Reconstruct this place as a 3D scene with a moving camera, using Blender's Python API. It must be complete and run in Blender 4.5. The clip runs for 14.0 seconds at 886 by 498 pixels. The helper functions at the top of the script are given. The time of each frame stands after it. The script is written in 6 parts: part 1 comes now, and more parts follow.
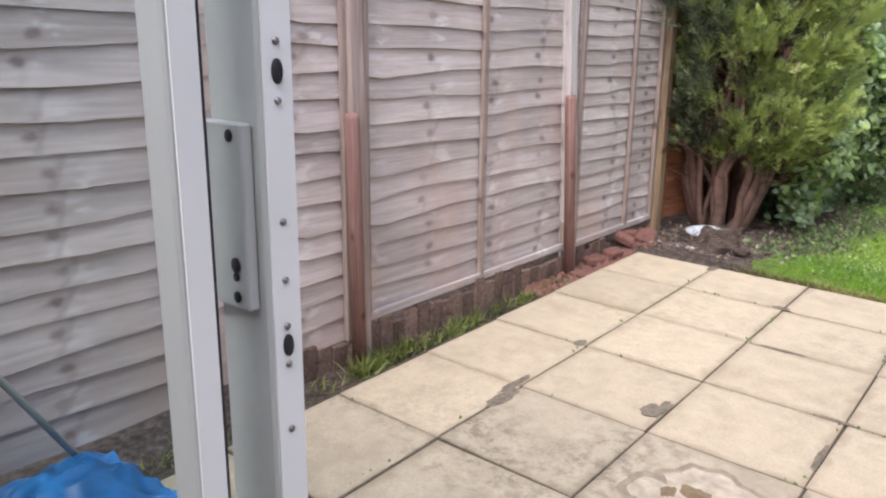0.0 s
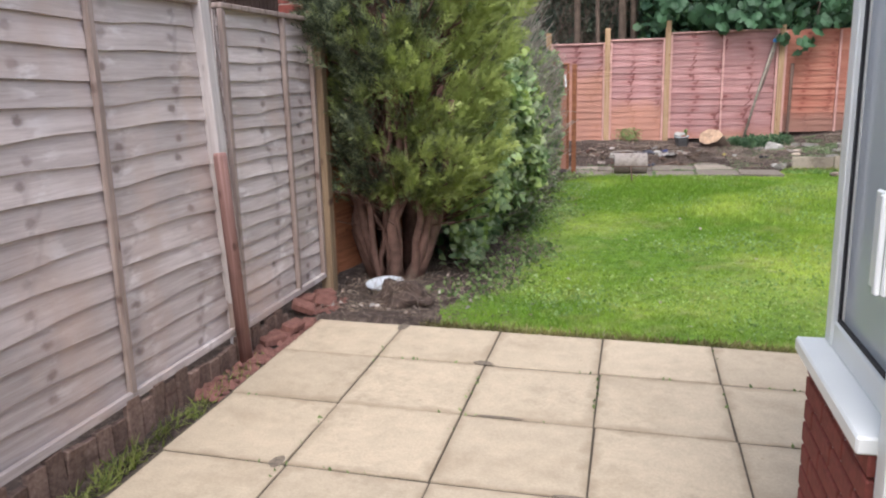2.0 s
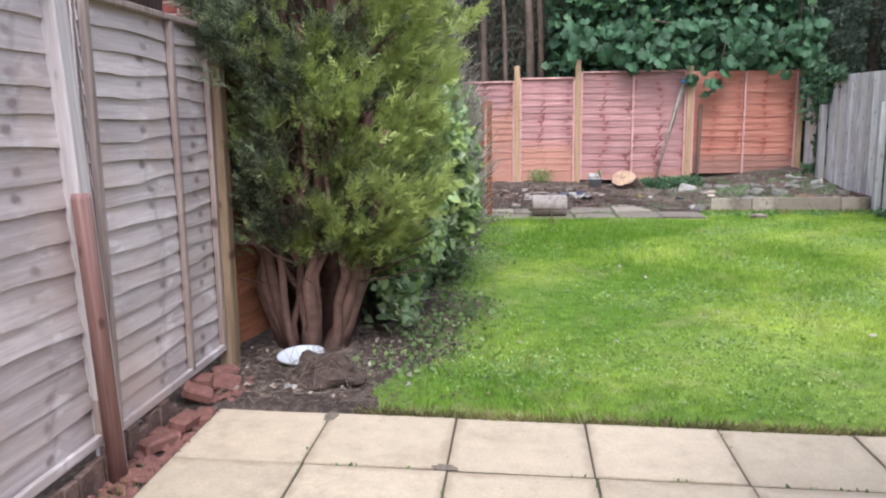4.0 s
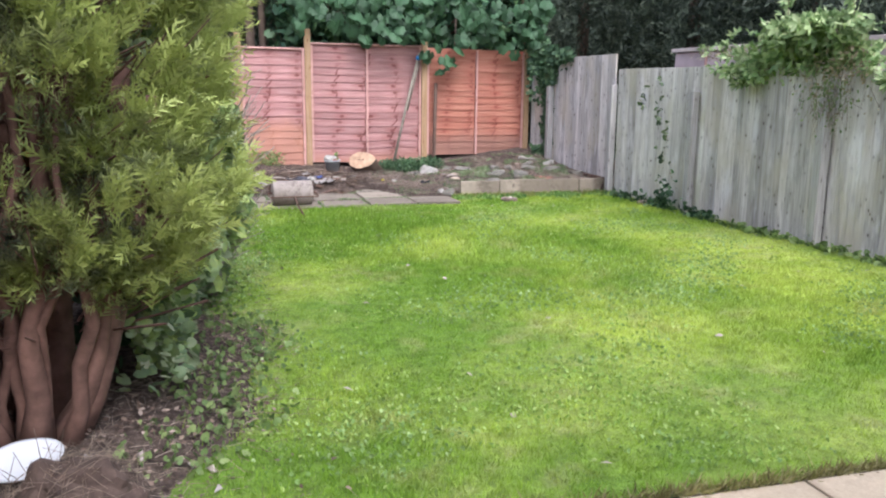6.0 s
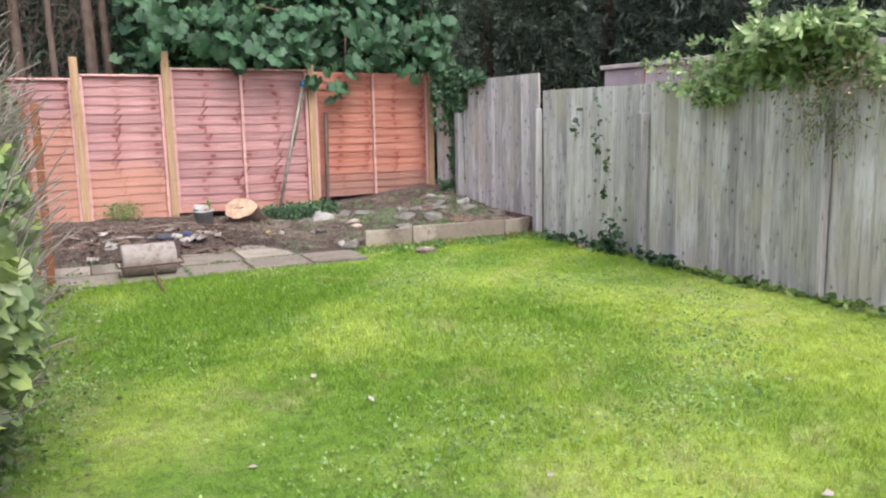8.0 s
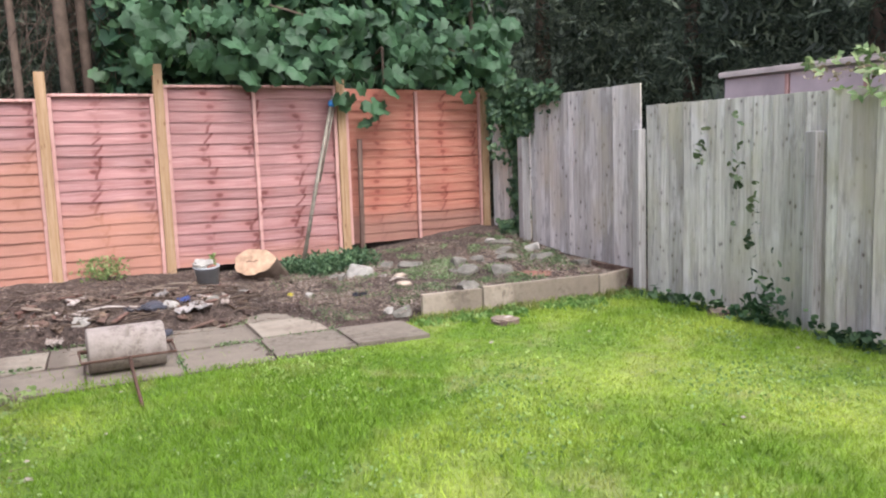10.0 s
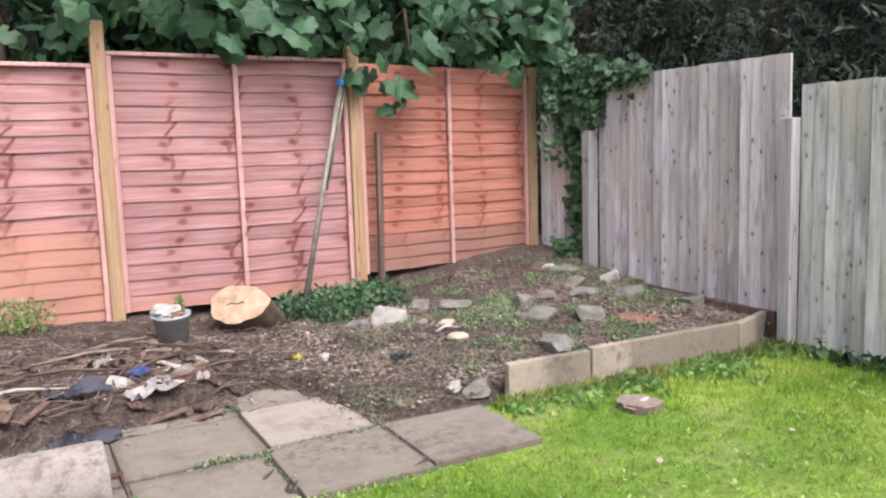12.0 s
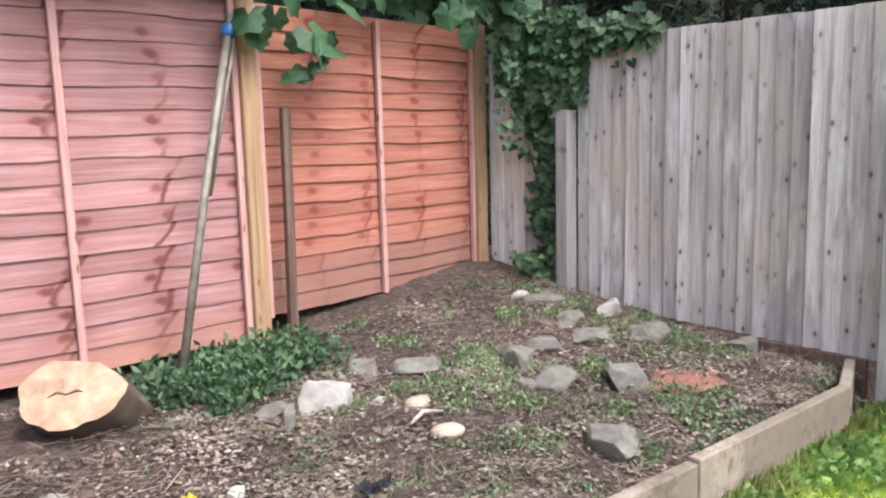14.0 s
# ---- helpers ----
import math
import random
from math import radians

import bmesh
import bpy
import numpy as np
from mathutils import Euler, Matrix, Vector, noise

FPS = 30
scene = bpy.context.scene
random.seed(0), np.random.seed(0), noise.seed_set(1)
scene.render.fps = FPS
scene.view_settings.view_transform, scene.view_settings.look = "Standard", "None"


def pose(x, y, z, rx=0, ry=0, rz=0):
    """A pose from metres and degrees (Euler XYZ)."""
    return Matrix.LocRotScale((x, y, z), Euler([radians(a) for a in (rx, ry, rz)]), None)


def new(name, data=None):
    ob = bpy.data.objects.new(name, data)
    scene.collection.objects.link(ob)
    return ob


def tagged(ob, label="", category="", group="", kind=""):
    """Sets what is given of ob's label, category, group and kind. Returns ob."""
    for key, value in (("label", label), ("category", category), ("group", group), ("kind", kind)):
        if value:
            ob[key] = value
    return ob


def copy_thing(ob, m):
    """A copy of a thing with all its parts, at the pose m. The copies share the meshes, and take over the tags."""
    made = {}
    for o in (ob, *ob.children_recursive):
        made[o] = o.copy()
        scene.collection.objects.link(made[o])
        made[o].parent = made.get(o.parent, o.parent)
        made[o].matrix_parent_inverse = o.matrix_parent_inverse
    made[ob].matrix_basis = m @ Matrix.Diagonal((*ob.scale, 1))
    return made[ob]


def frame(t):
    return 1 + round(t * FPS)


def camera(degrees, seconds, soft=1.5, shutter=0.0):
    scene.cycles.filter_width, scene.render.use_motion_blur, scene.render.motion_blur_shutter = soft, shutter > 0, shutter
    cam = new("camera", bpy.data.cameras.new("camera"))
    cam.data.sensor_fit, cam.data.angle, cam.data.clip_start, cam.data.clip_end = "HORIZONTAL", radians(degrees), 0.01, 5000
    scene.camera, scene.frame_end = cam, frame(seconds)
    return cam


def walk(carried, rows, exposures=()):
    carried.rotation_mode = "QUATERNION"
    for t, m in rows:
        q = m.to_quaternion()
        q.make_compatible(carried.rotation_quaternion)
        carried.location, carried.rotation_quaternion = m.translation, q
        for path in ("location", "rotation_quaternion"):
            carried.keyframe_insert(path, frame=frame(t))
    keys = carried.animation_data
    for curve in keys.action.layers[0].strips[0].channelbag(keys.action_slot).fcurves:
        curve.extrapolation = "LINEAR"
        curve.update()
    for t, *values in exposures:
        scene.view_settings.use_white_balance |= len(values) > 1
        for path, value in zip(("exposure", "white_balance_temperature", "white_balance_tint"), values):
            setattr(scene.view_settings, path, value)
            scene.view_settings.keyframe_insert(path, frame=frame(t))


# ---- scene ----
cam = camera(59.4, 14.0, soft=2.1)
METRES, EYE, TILT, LEAN, TURN = 12.15, 1.413, 0.0, 0.0, 39.3
ROWS = [
    (0.0, 0.0, 0.0, 0.0, 0.17, -14.95, -0.65),
    (0.5, -0.0038, 0.0189, 0.0012, -12.73, -13.94, -0.64),
    (1.0, -0.0049, 0.0351, 0.0025, -20.49, -12.65, 0.7),
    (1.5, 0.0028, 0.0516, 0.0027, -24.09, -12.2, 1.45),
    (2.0, 0.0077, 0.0644, 0.0031, -25.6, -12.42, 1.4),
    (4.5, 0.0285, 0.1784, -0.0073, -37.76, -9.12, 0.75),
    (5.0, 0.0314, 0.2122, -0.0091, -43.14, -9.89, 0.7),
    (5.5, 0.0426, 0.2404, -0.0105, -49.71, -10.66, 0.12),
    (6.0, 0.0589, 0.2642, -0.0093, -56.16, -10.95, -0.62),
    (6.5, 0.0853, 0.2872, -0.0079, -60.47, -10.77, -0.8),
    (7.0, 0.1154, 0.3129, -0.0082, -63.31, -10.22, -0.34),
    (7.5, 0.1495, 0.3388, -0.008, -64.65, -9.63, 0.39),
    (8.0, 0.1845, 0.3636, -0.0075, -64.77, -8.91, 1.14),
    (8.5, 0.2229, 0.3928, -0.0061, -64.0, -8.1, 1.7),
    (11.0, 0.3975, 0.5528, -0.0065, -64.98, -6.47, 2.04),
    (11.5, 0.4334, 0.5881, -0.0047, -66.61, -6.56, 2.04),
    (12.0, 0.4663, 0.6258, -0.0059, -67.7, -6.84, 1.77),
    (12.5, 0.5004, 0.6591, -0.0078, -68.59, -7.36, 1.44),
    (13.0, 0.5298, 0.6883, -0.0076, -70.19, -7.94, 1.12),
    (13.5, 0.5649, 0.718, -0.0074, -72.76, -8.43, 0.97),
    (14.0, 0.6026, 0.7327, -0.0044, -79.63, -8.12, 1.54),
]
EXPOSURE = 1.75
walk(cam, [(t, pose(0, 0, EYE, TILT, LEAN, TURN) @ pose(METRES * x, METRES * y, METRES * z, 90 + pitch, roll, yaw)) for t, x, y, z, yaw, pitch, roll in ROWS],
     exposures=[(0.0, EXPOSURE - 0.50, 6000, 17), (1.0, EXPOSURE - 0.70, 6000, 17), (2.2, EXPOSURE - 0.72, 6000, 17), (4.5, EXPOSURE - 0.48, 5650, 17), (5.5, EXPOSURE - 0.46, 5750, 19), (7.0, EXPOSURE - 0.36, 6050, 20), (8.5, EXPOSURE - 0.40, 6100, 18), (11.0, EXPOSURE - 0.38, 6150, 22), (14.0, EXPOSURE - 0.18, 6100, 19)])

# ---- sky and sun ----
SUN_EL, SUN_AZ = radians(55), radians(172)
world = bpy.data.worlds.new("sky")
scene.world = world
world.use_nodes = True
wn, wl = world.node_tree.nodes, world.node_tree.links
sky = wn.new("ShaderNodeTexSky")
sky.sky_type, sky.sun_disc, sky.sun_elevation, sky.sun_rotation = "NISHITA", False, SUN_EL, SUN_AZ
sky.air_density, sky.dust_density, sky.ozone_density = 1.0, 4.0, 1.0
pale = wn.new("ShaderNodeHueSaturation")
pale.inputs["Saturation"].default_value = 0.5
wl.new(sky.outputs[0], pale.inputs["Color"])
wl.new(pale.outputs[0], wn["Background"].inputs["Color"])
wn["Background"].inputs["Strength"].default_value = 0.15
sun = new("sun", bpy.data.lights.new("sun", "SUN"))
sun.data.energy, sun.data.angle, sun.data.color = 0.75, radians(30), (1.0, 0.97, 0.92)
toward = Vector((math.sin(SUN_AZ) * math.cos(SUN_EL), math.cos(SUN_AZ) * math.cos(SUN_EL), math.sin(SUN_EL)))
sun.rotation_euler = toward.to_track_quat("Z", "Y").to_euler()


# ---- materials ----
def sock(node, name):
    return node.inputs[name]


class Mat:
    """A small builder of node materials."""

    def __init__(self, name, rough=0.8, metal=0.0, spec=0.3):
        self.m = bpy.data.materials.new(name)
        self.m.use_nodes = True
        self.n, self.l = self.m.node_tree.nodes, self.m.node_tree.links
        self.b = self.n["Principled BSDF"]
        self.b.inputs["Roughness"].default_value = rough
        self.b.inputs["Metallic"].default_value = metal
        self.b.inputs["Specular IOR Level"].default_value = spec
        self.coord = self.n.new("ShaderNodeTexCoord")
        self.geo = self.n.new("ShaderNodeNewGeometry")
        self.info = self.n.new("ShaderNodeObjectInfo")

    def put(self, a, b):
        self.l.new(a, b)

    def space(self, scale=(1, 1, 1), own=True, shift=0.0):
        """Coordinates: the object's own (moved on by its random number) or the world's."""
        mp = self.n.new("ShaderNodeMapping")
        mp.inputs["Scale"].default_value = scale
        if own:
            add = self.n.new("ShaderNodeVectorMath")
            add.operation = "MULTIPLY_ADD"
            comb = self.n.new("ShaderNodeCombineXYZ")
            for k in range(3):
                self.put(self.info.outputs["Random"], comb.inputs[k])
            self.put(comb.outputs[0], add.inputs[0])
            add.inputs[1].default_value = (17.3, 9.1, 5.7)
            self.put(self.coord.outputs["Object"], add.inputs[2])
            self.put(add.outputs[0], mp.inputs["Vector"])
        else:
            self.put(self.geo.outputs["Position"], mp.inputs["Vector"])
        mp.inputs["Location"].default_value = (shift, shift * 0.7, shift * 0.3)
        return mp.outputs[0]

    def noise(self, vec, scale, detail=4, rough=0.55, distortion=0.0):
        t = self.n.new("ShaderNodeTexNoise")
        self.put(vec, t.inputs["Vector"])
        for k, v in (("Scale", scale), ("Detail", detail), ("Roughness", rough), ("Distortion", distortion)):
            t.inputs[k].default_value = v
        return t.outputs["Fac"]

    def cells(self, vec, scale, feature="F1"):
        t = self.n.new("ShaderNodeTexVoronoi")
        t.feature = feature
        self.put(vec, t.inputs["Vector"])
        t.inputs["Scale"].default_value = scale
        return t.outputs["Distance"]

    def ramp(self, fac, *stops):
        r = self.n.new("ShaderNodeValToRGB")
        while len(r.color_ramp.elements) < len(stops):
            r.color_ramp.elements.new(0.5)
        for e, (p, c) in zip(r.color_ramp.elements, stops):
            e.position = p
            e.color = (*c, 1) if isinstance(c, tuple) else (c, c, c, 1)
        self.put(fac, r.inputs["Fac"])
        return r.outputs["Color"]

    def mix(self, fac, a, b, mode="MIX"):
        m = self.n.new("ShaderNodeMix")
        m.data_type, m.blend_type = "RGBA", mode
        for v, i in ((fac, 0), (a, 6), (b, 7)):
            if isinstance(v, (int, float)):
                m.inputs[i].default_value = v if i == 0 else (v, v, v, 1)
            elif isinstance(v, tuple):
                m.inputs[i].default_value = (*v, 1)
            else:
                self.put(v, m.inputs[i])
        return m.outputs[2]

    def math(self, op, a, b=0.0):
        m = self.n.new("ShaderNodeMath")
        m.operation = op
        for v, i in ((a, 0), (b, 1)):
            if isinstance(v, (int, float)):
                m.inputs[i].default_value = v
            else:
                self.put(v, m.inputs[i])
        return m.outputs[0]

    def height(self, axis="Z"):
        s = self.n.new("ShaderNodeSeparateXYZ")
        self.put(self.geo.outputs["Position"], s.inputs[0])
        return s.outputs[axis]

    def color(self, c):
        if isinstance(c, tuple):
            self.b.inputs["Base Color"].default_value = (*c, 1)
        else:
            self.put(c, self.b.inputs["Base Color"])
        return self

    def bump(self, h, strength=0.4, distance=0.004):
        b = self.n.new("ShaderNodeBump")
        b.inputs["Strength"].default_value, b.inputs["Distance"].default_value = strength, distance
        self.put(h, b.inputs["Height"])
        self.put(b.outputs[0], self.b.inputs["Normal"])
        return self


def wood(name, dark, mid, light, vary=0.5, low=None, knot=(0.08, 0.04, 0.03), knots=0.75, grime=0.35, patch=None, upright=False, column=None, tall=False, pale=None, lane=0.45, low_from=None, streaks=1.0, size=1.0):
    """Sawn boards: grain and knots along the piece's own x, one tone a piece, weather over the whole."""
    w = Mat(name, 0.85)
    grain = w.noise(w.space((20, 20, 0.8) if tall else (0.8, 18, 18)), 2.4, 6, 0.6, 0.6)
    fine = w.noise(w.space((160, 160, 6) if tall else (6, 160, 160)), 2.0, 3)
    col = w.ramp(grain, (0.28, dark), (0.5, mid), (0.74, light))
    col = w.mix(0.25, col, w.ramp(fine, (0.3, 0.45), (0.7, 1.0)), "MULTIPLY")
    tone = w.ramp(w.info.outputs["Random"], (0.0, 1 - vary), (1.0, 1.0 + vary * 0.25))
    col = w.mix(1.0, col, tone, "MULTIPLY")
    sep = w.n.new("ShaderNodeSeparateXYZ")
    w.put(w.space((12, 12, 3.5) if tall else (5.5, 9.5, 9.5)), sep.inputs[0])
    if column:
        obj = w.n.new("ShaderNodeSeparateXYZ")
        w.put(w.coord.outputs["Object"], obj.inputs[0])
        jitter = w.math("MULTIPLY", w.info.outputs["Random"], 0.06)
        wander = w.math("MULTIPLY", w.noise(w.space((0.25, 0.25, 1.0), False), 1.8, 2), 0.5)
        along = w.math("ADD", w.math("ADD", obj.outputs[0], jitter), wander)
        m = w.math("SUBTRACT", w.math("MODULO", w.math("ADD", along, lane * 9), lane), lane / 2)
        ragged = w.math("MULTIPLY", w.math("SUBTRACT", w.noise(w.space((1, 1, 1)), 30, 3), 0.5), 0.028)
        up = w.math("SUBTRACT", obj.outputs[2], w.math("ADD", 0.035, w.math("MULTIPLY", w.info.outputs["Random"], 0.04)))
        a = w.math("DIVIDE", w.math("ADD", m, ragged), 0.034 * size)
        c = w.math("DIVIDE", w.math("ADD", up, ragged), 0.021 * size)
        d = w.math("SQRT", w.math("ADD", w.math("MULTIPLY", a, a), w.math("MULTIPLY", c, c)))
        some = w.ramp(w.noise(w.space((1, 1, 1), True, 3.0), 0.9, 1), (0.38, 0.15), (0.55, 1.0))
        line = w.math("ABSOLUTE", w.math("ADD", w.math("SUBTRACT", m, w.math("MULTIPLY", obj.outputs[2], 0.55)), ragged))
        streak = w.math("MULTIPLY", w.ramp(line, (0.006, streaks), (0.024, 0.0)), w.ramp(w.noise(w.space((1, 1, 0.5), False, 2.0), 3.0, 2), (0.44, 0.0), (0.54, 1.0)))
        halo = w.math("MULTIPLY", w.ramp(w.math("DIVIDE", d, 5.0), (0.15, 0.45), (0.25 + 0.75 * streaks, 0.0)), some)
        spot = w.math("MAXIMUM", w.math("MULTIPLY", w.ramp(w.math("DIVIDE", d, 2.0), (0.30, 1.0), (0.75, 0.0)), some), streak)
        if pale:
            near = w.ramp(w.math("ABSOLUTE", w.math("SUBTRACT", m, 0.07)), (0.03, 1.0), (0.13, 0.0))
            worn = w.ramp(w.noise(w.space((1.5, 1.5, 5), False, 6.0), 3.4, 4, 0.6), (0.52, 0.0), (0.60, 0.5))
            col = w.mix(w.math("MULTIPLY", near, worn), col, pale)
        col = w.mix(w.math("MULTIPLY", halo, knots), col, tuple(v * 1.7 for v in knot))
        col = w.mix(w.math("MULTIPLY", spot, knots), col, knot)
    else:
        flat = w.n.new("ShaderNodeCombineXYZ")
        w.put(sep.outputs[0], flat.inputs[0])
        w.put(w.math("ADD", sep.outputs[1 if upright else 2], w.math("MULTIPLY", w.noise(w.space((3, 3, 3)), 1.5, 2), 0.3)), flat.inputs[1])
        vor = w.n.new("ShaderNodeTexVoronoi")
        vor.voronoi_dimensions = "2D"
        w.put(flat.outputs[0], vor.inputs["Vector"])
        vor.inputs["Scale"].default_value = 1.0
        ring = vor.outputs["Distance"]
        spot = w.ramp(ring, (0.03, 1.0), (0.065, 0.8), (0.11, 0.0))
        halo = w.ramp(ring, (0.06, 0.22), (0.30, 0.0))
        some = w.ramp(w.noise(w.space((1.2, 1, 1.2), True, 2.0), 1.1, 2), (0.42, 0.0), (0.50, 1.0))
        col = w.mix(w.math("MULTIPLY", w.math("MULTIPLY", halo, some), knots), col, tuple(v * 1.6 for v in knot))
        col = w.mix(w.math("MULTIPLY", w.math("MULTIPLY", spot, some), knots), col, knot)
    if upright:
        run = w.ramp(w.noise(w.space((1.6, 9, 9), True, 5.0), 1.6, 5, 0.7), (0.54, 0.0), (0.70, 0.7))
        col = w.mix(run, col, (0.25, 0.23, 0.215))
        bleach = w.ramp(w.noise(w.space((1.2, 5, 5), True, 9.0), 1.4, 4, 0.6), (0.54, 0.0), (0.66, 0.5))
        col = w.mix(bleach, col, (0.84, 0.82, 0.79))
    if low:
        z = w.math("ADD", w.height(), w.math("MULTIPLY", w.noise(w.space((1, 1, 1), False), 1.7, 3), 0.5))
        if low_from:
            z = w.math("SUBTRACT", z, low_from - 0.25)
        xx = w.height("X")
        z = w.math("SUBTRACT", z, w.math("MULTIPLY", w.math("ADD", w.math("LESS_THAN", xx, 0.1), w.math("LESS_THAN", xx, -0.95)), 0.55))
        col = w.mix(w.ramp(z, (0.50, 0.75), (0.75, 0.0)), col, low)
    big = w.noise(w.space((1, 1, 0.6), False), 1.3, 4)
    col = w.mix(grime, col, w.ramp(big, (0.3, 0.45), (0.65, 1.0)), "MULTIPLY")
    if patch:
        pm = w.noise(w.space((1, 1, 0.5), False, 4.0), 2.1, 5)
        col = w.mix(w.ramp(pm, (0.5, 0.0), (0.68, 0.7)), col, patch)
    w.color(col)
    return w.bump(w.math("ADD", grain, w.math("MULTIPLY", fine, 0.5)), 0.5, 0.003).m


M_LEFT = wood("weathered_fence_wood", (0.53, 0.45, 0.405), (0.665, 0.575, 0.525), (0.79, 0.71, 0.66), 0.25, knot=(0.20, 0.15, 0.13), knots=0.75, patch=(0.50, 0.38, 0.31), column="Y", grime=0.45, pale=(0.84, 0.79, 0.75), lane=0.52, streaks=0.35, size=0.75)
M_LEFT_POST = wood("grey_post_wood", (0.26, 0.20, 0.16), (0.40, 0.31, 0.26), (0.52, 0.44, 0.38), 0.15, tall=True)
M_EDGE = wood("dark_edging_wood", (0.14, 0.09, 0.07), (0.25, 0.165, 0.125), (0.36, 0.26, 0.20), 0.4)
M_CORNER = wood("green_stained_post_wood", (0.20, 0.135, 0.075), (0.31, 0.22, 0.13), (0.42, 0.32, 0.20), 0.1, tall=True)
M_SPUR = wood("red_brown_spur_wood", (0.25, 0.135, 0.11), (0.36, 0.205, 0.17), (0.48, 0.31, 0.27), 0.1, grime=0.5, tall=True)
M_PINK = wood("pink_red_stained_wood", (0.35, 0.175, 0.155), (0.455, 0.245, 0.22), (0.57, 0.345, 0.31), 0.2, low=(0.47, 0.235, 0.15), knot=(0.16, 0.055, 0.045), knots=0.95, column="X", grime=0.4)
M_ORANGE = wood("orange_red_stained_wood", (0.37, 0.13, 0.085), (0.46, 0.19, 0.125), (0.56, 0.28, 0.19), 0.2, column="X", knot=(0.18, 0.045, 0.03), knots=0.8, low=(0.27, 0.155, 0.115), low_from=0.62)
M_BROWN = wood("brown_stained_wood", (0.20, 0.075, 0.035), (0.33, 0.13, 0.06), (0.42, 0.19, 0.09), 0.25, knot=(0.10, 0.04, 0.02))
M_TAN = wood("tan_post_wood", (0.32, 0.20, 0.10), (0.44, 0.29, 0.155), (0.54, 0.39, 0.235), 0.15, knot=(0.15, 0.07, 0.03), tall=True)
M_GREY = wood("silver_grey_boards", (0.50, 0.455, 0.40), (0.69, 0.65, 0.595), (0.88, 0.85, 0.81), 0.42, knot=(0.09, 0.07, 0.055), knots=0.9, patch=(0.50, 0.45, 0.34), upright=True, grime=0.35)
M_MOSSY_GREY = wood("green_tinged_grey_boards", (0.50, 0.475, 0.40), (0.70, 0.68, 0.60), (0.88, 0.86, 0.79), 0.38, knot=(0.09, 0.07, 0.05), knots=0.7, patch=(0.49, 0.47, 0.33), upright=True, grime=0.35)
M_PALE_POST = wood("pale_weathered_post_wood", (0.50, 0.44, 0.40), (0.66, 0.60, 0.55), (0.78, 0.73, 0.69), 0.1, knot=(0.2, 0.15, 0.12), tall=True)
M_STAKE = wood("dark_stake_wood", (0.10, 0.06, 0.045), (0.17, 0.11, 0.08), (0.24, 0.17, 0.13), 0.1, tall=True)
M_PINK_BATTEN = wood("pink_batten_wood", (0.52, 0.28, 0.24), (0.66, 0.39, 0.33), (0.76, 0.51, 0.44), 0.15, knot=(0.2, 0.07, 0.05), tall=True)
M_GREY_POST = wood("grey_fence_post_wood", (0.32, 0.31, 0.28), (0.48, 0.465, 0.43), (0.64, 0.63, 0.60), 0.15, knot=(0.12, 0.10, 0.09), tall=True)


def plain(name, c, rough=0.6, metal=0.0, vary=0.25, scale=30.0, bump=0.2, spec=0.3):
    p = Mat(name, rough, metal, spec)
    n = p.noise(p.space(), scale, 5)
    big = p.noise(p.space((1, 1, 1), False), 2.5, 3)
    dark = tuple(v * (1 - vary) for v in c)
    col = p.mix(p.ramp(n, (0.3, 0.0), (0.7, 1.0)), dark, c)
    p.color(p.mix(vary, col, p.ramp(big, (0.3, 0.6), (0.7, 1.0)), "MULTIPLY"))
    return p.bump(n, bump, 0.003).m


def foliage(name, dark, mid, light, tip=None, rough=0.55, clear=0.35, patch=1.6, floor=0.45, sun_paint=0.0):
    f = Mat(name, rough, 0.0, 0.35)
    col = f.ramp(f.geo.outputs["Random Per Island"], (0.0, dark), (0.55, mid), (1.0, light))
    # Patchy tone; for conifer and broad leaves it paints shade between clumps.
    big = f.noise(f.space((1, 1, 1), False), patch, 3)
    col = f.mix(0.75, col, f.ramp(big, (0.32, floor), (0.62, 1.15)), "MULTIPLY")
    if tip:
        # Towards +x the tip colour takes over: the sunlit side is painted in.
        where = f.math("ADD", f.noise(f.space((1, 1, 1), False, 3.0), 3.4, 5, 0.65), f.math("MULTIPLY", f.math("ADD", f.height("X"), 2.15), sun_paint))
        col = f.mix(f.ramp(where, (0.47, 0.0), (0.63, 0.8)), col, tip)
    f.color(col)
    tr = f.n.new("ShaderNodeBsdfTranslucent")
    f.put(col, tr.inputs["Color"])
    mx = f.n.new("ShaderNodeMixShader")
    mx.inputs[0].default_value = clear
    out = f.n["Material Output"]
    f.put(f.b.outputs[0], mx.inputs[1])
    f.put(tr.outputs[0], mx.inputs[2])
    f.put(mx.outputs[0], out.inputs["Surface"])
    return f.m


# Clump shade and the sunlit lawn side are put into this colour.
M_CONIFER = foliage("conifer_spray", (0.040, 0.055, 0.034), (0.115, 0.138, 0.078), (0.27, 0.315, 0.16), (0.40, 0.48, 0.12), clear=0.25, floor=0.30, sun_paint=0.22, patch=4.2)
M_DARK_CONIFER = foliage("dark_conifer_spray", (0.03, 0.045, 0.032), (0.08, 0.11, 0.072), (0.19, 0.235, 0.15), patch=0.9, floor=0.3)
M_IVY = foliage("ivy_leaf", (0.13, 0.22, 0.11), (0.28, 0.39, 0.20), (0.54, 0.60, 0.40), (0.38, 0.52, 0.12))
M_IVY_STRAND = foliage("ivy_strand_leaf", (0.06, 0.10, 0.05), (0.13, 0.19, 0.09), (0.24, 0.30, 0.16))
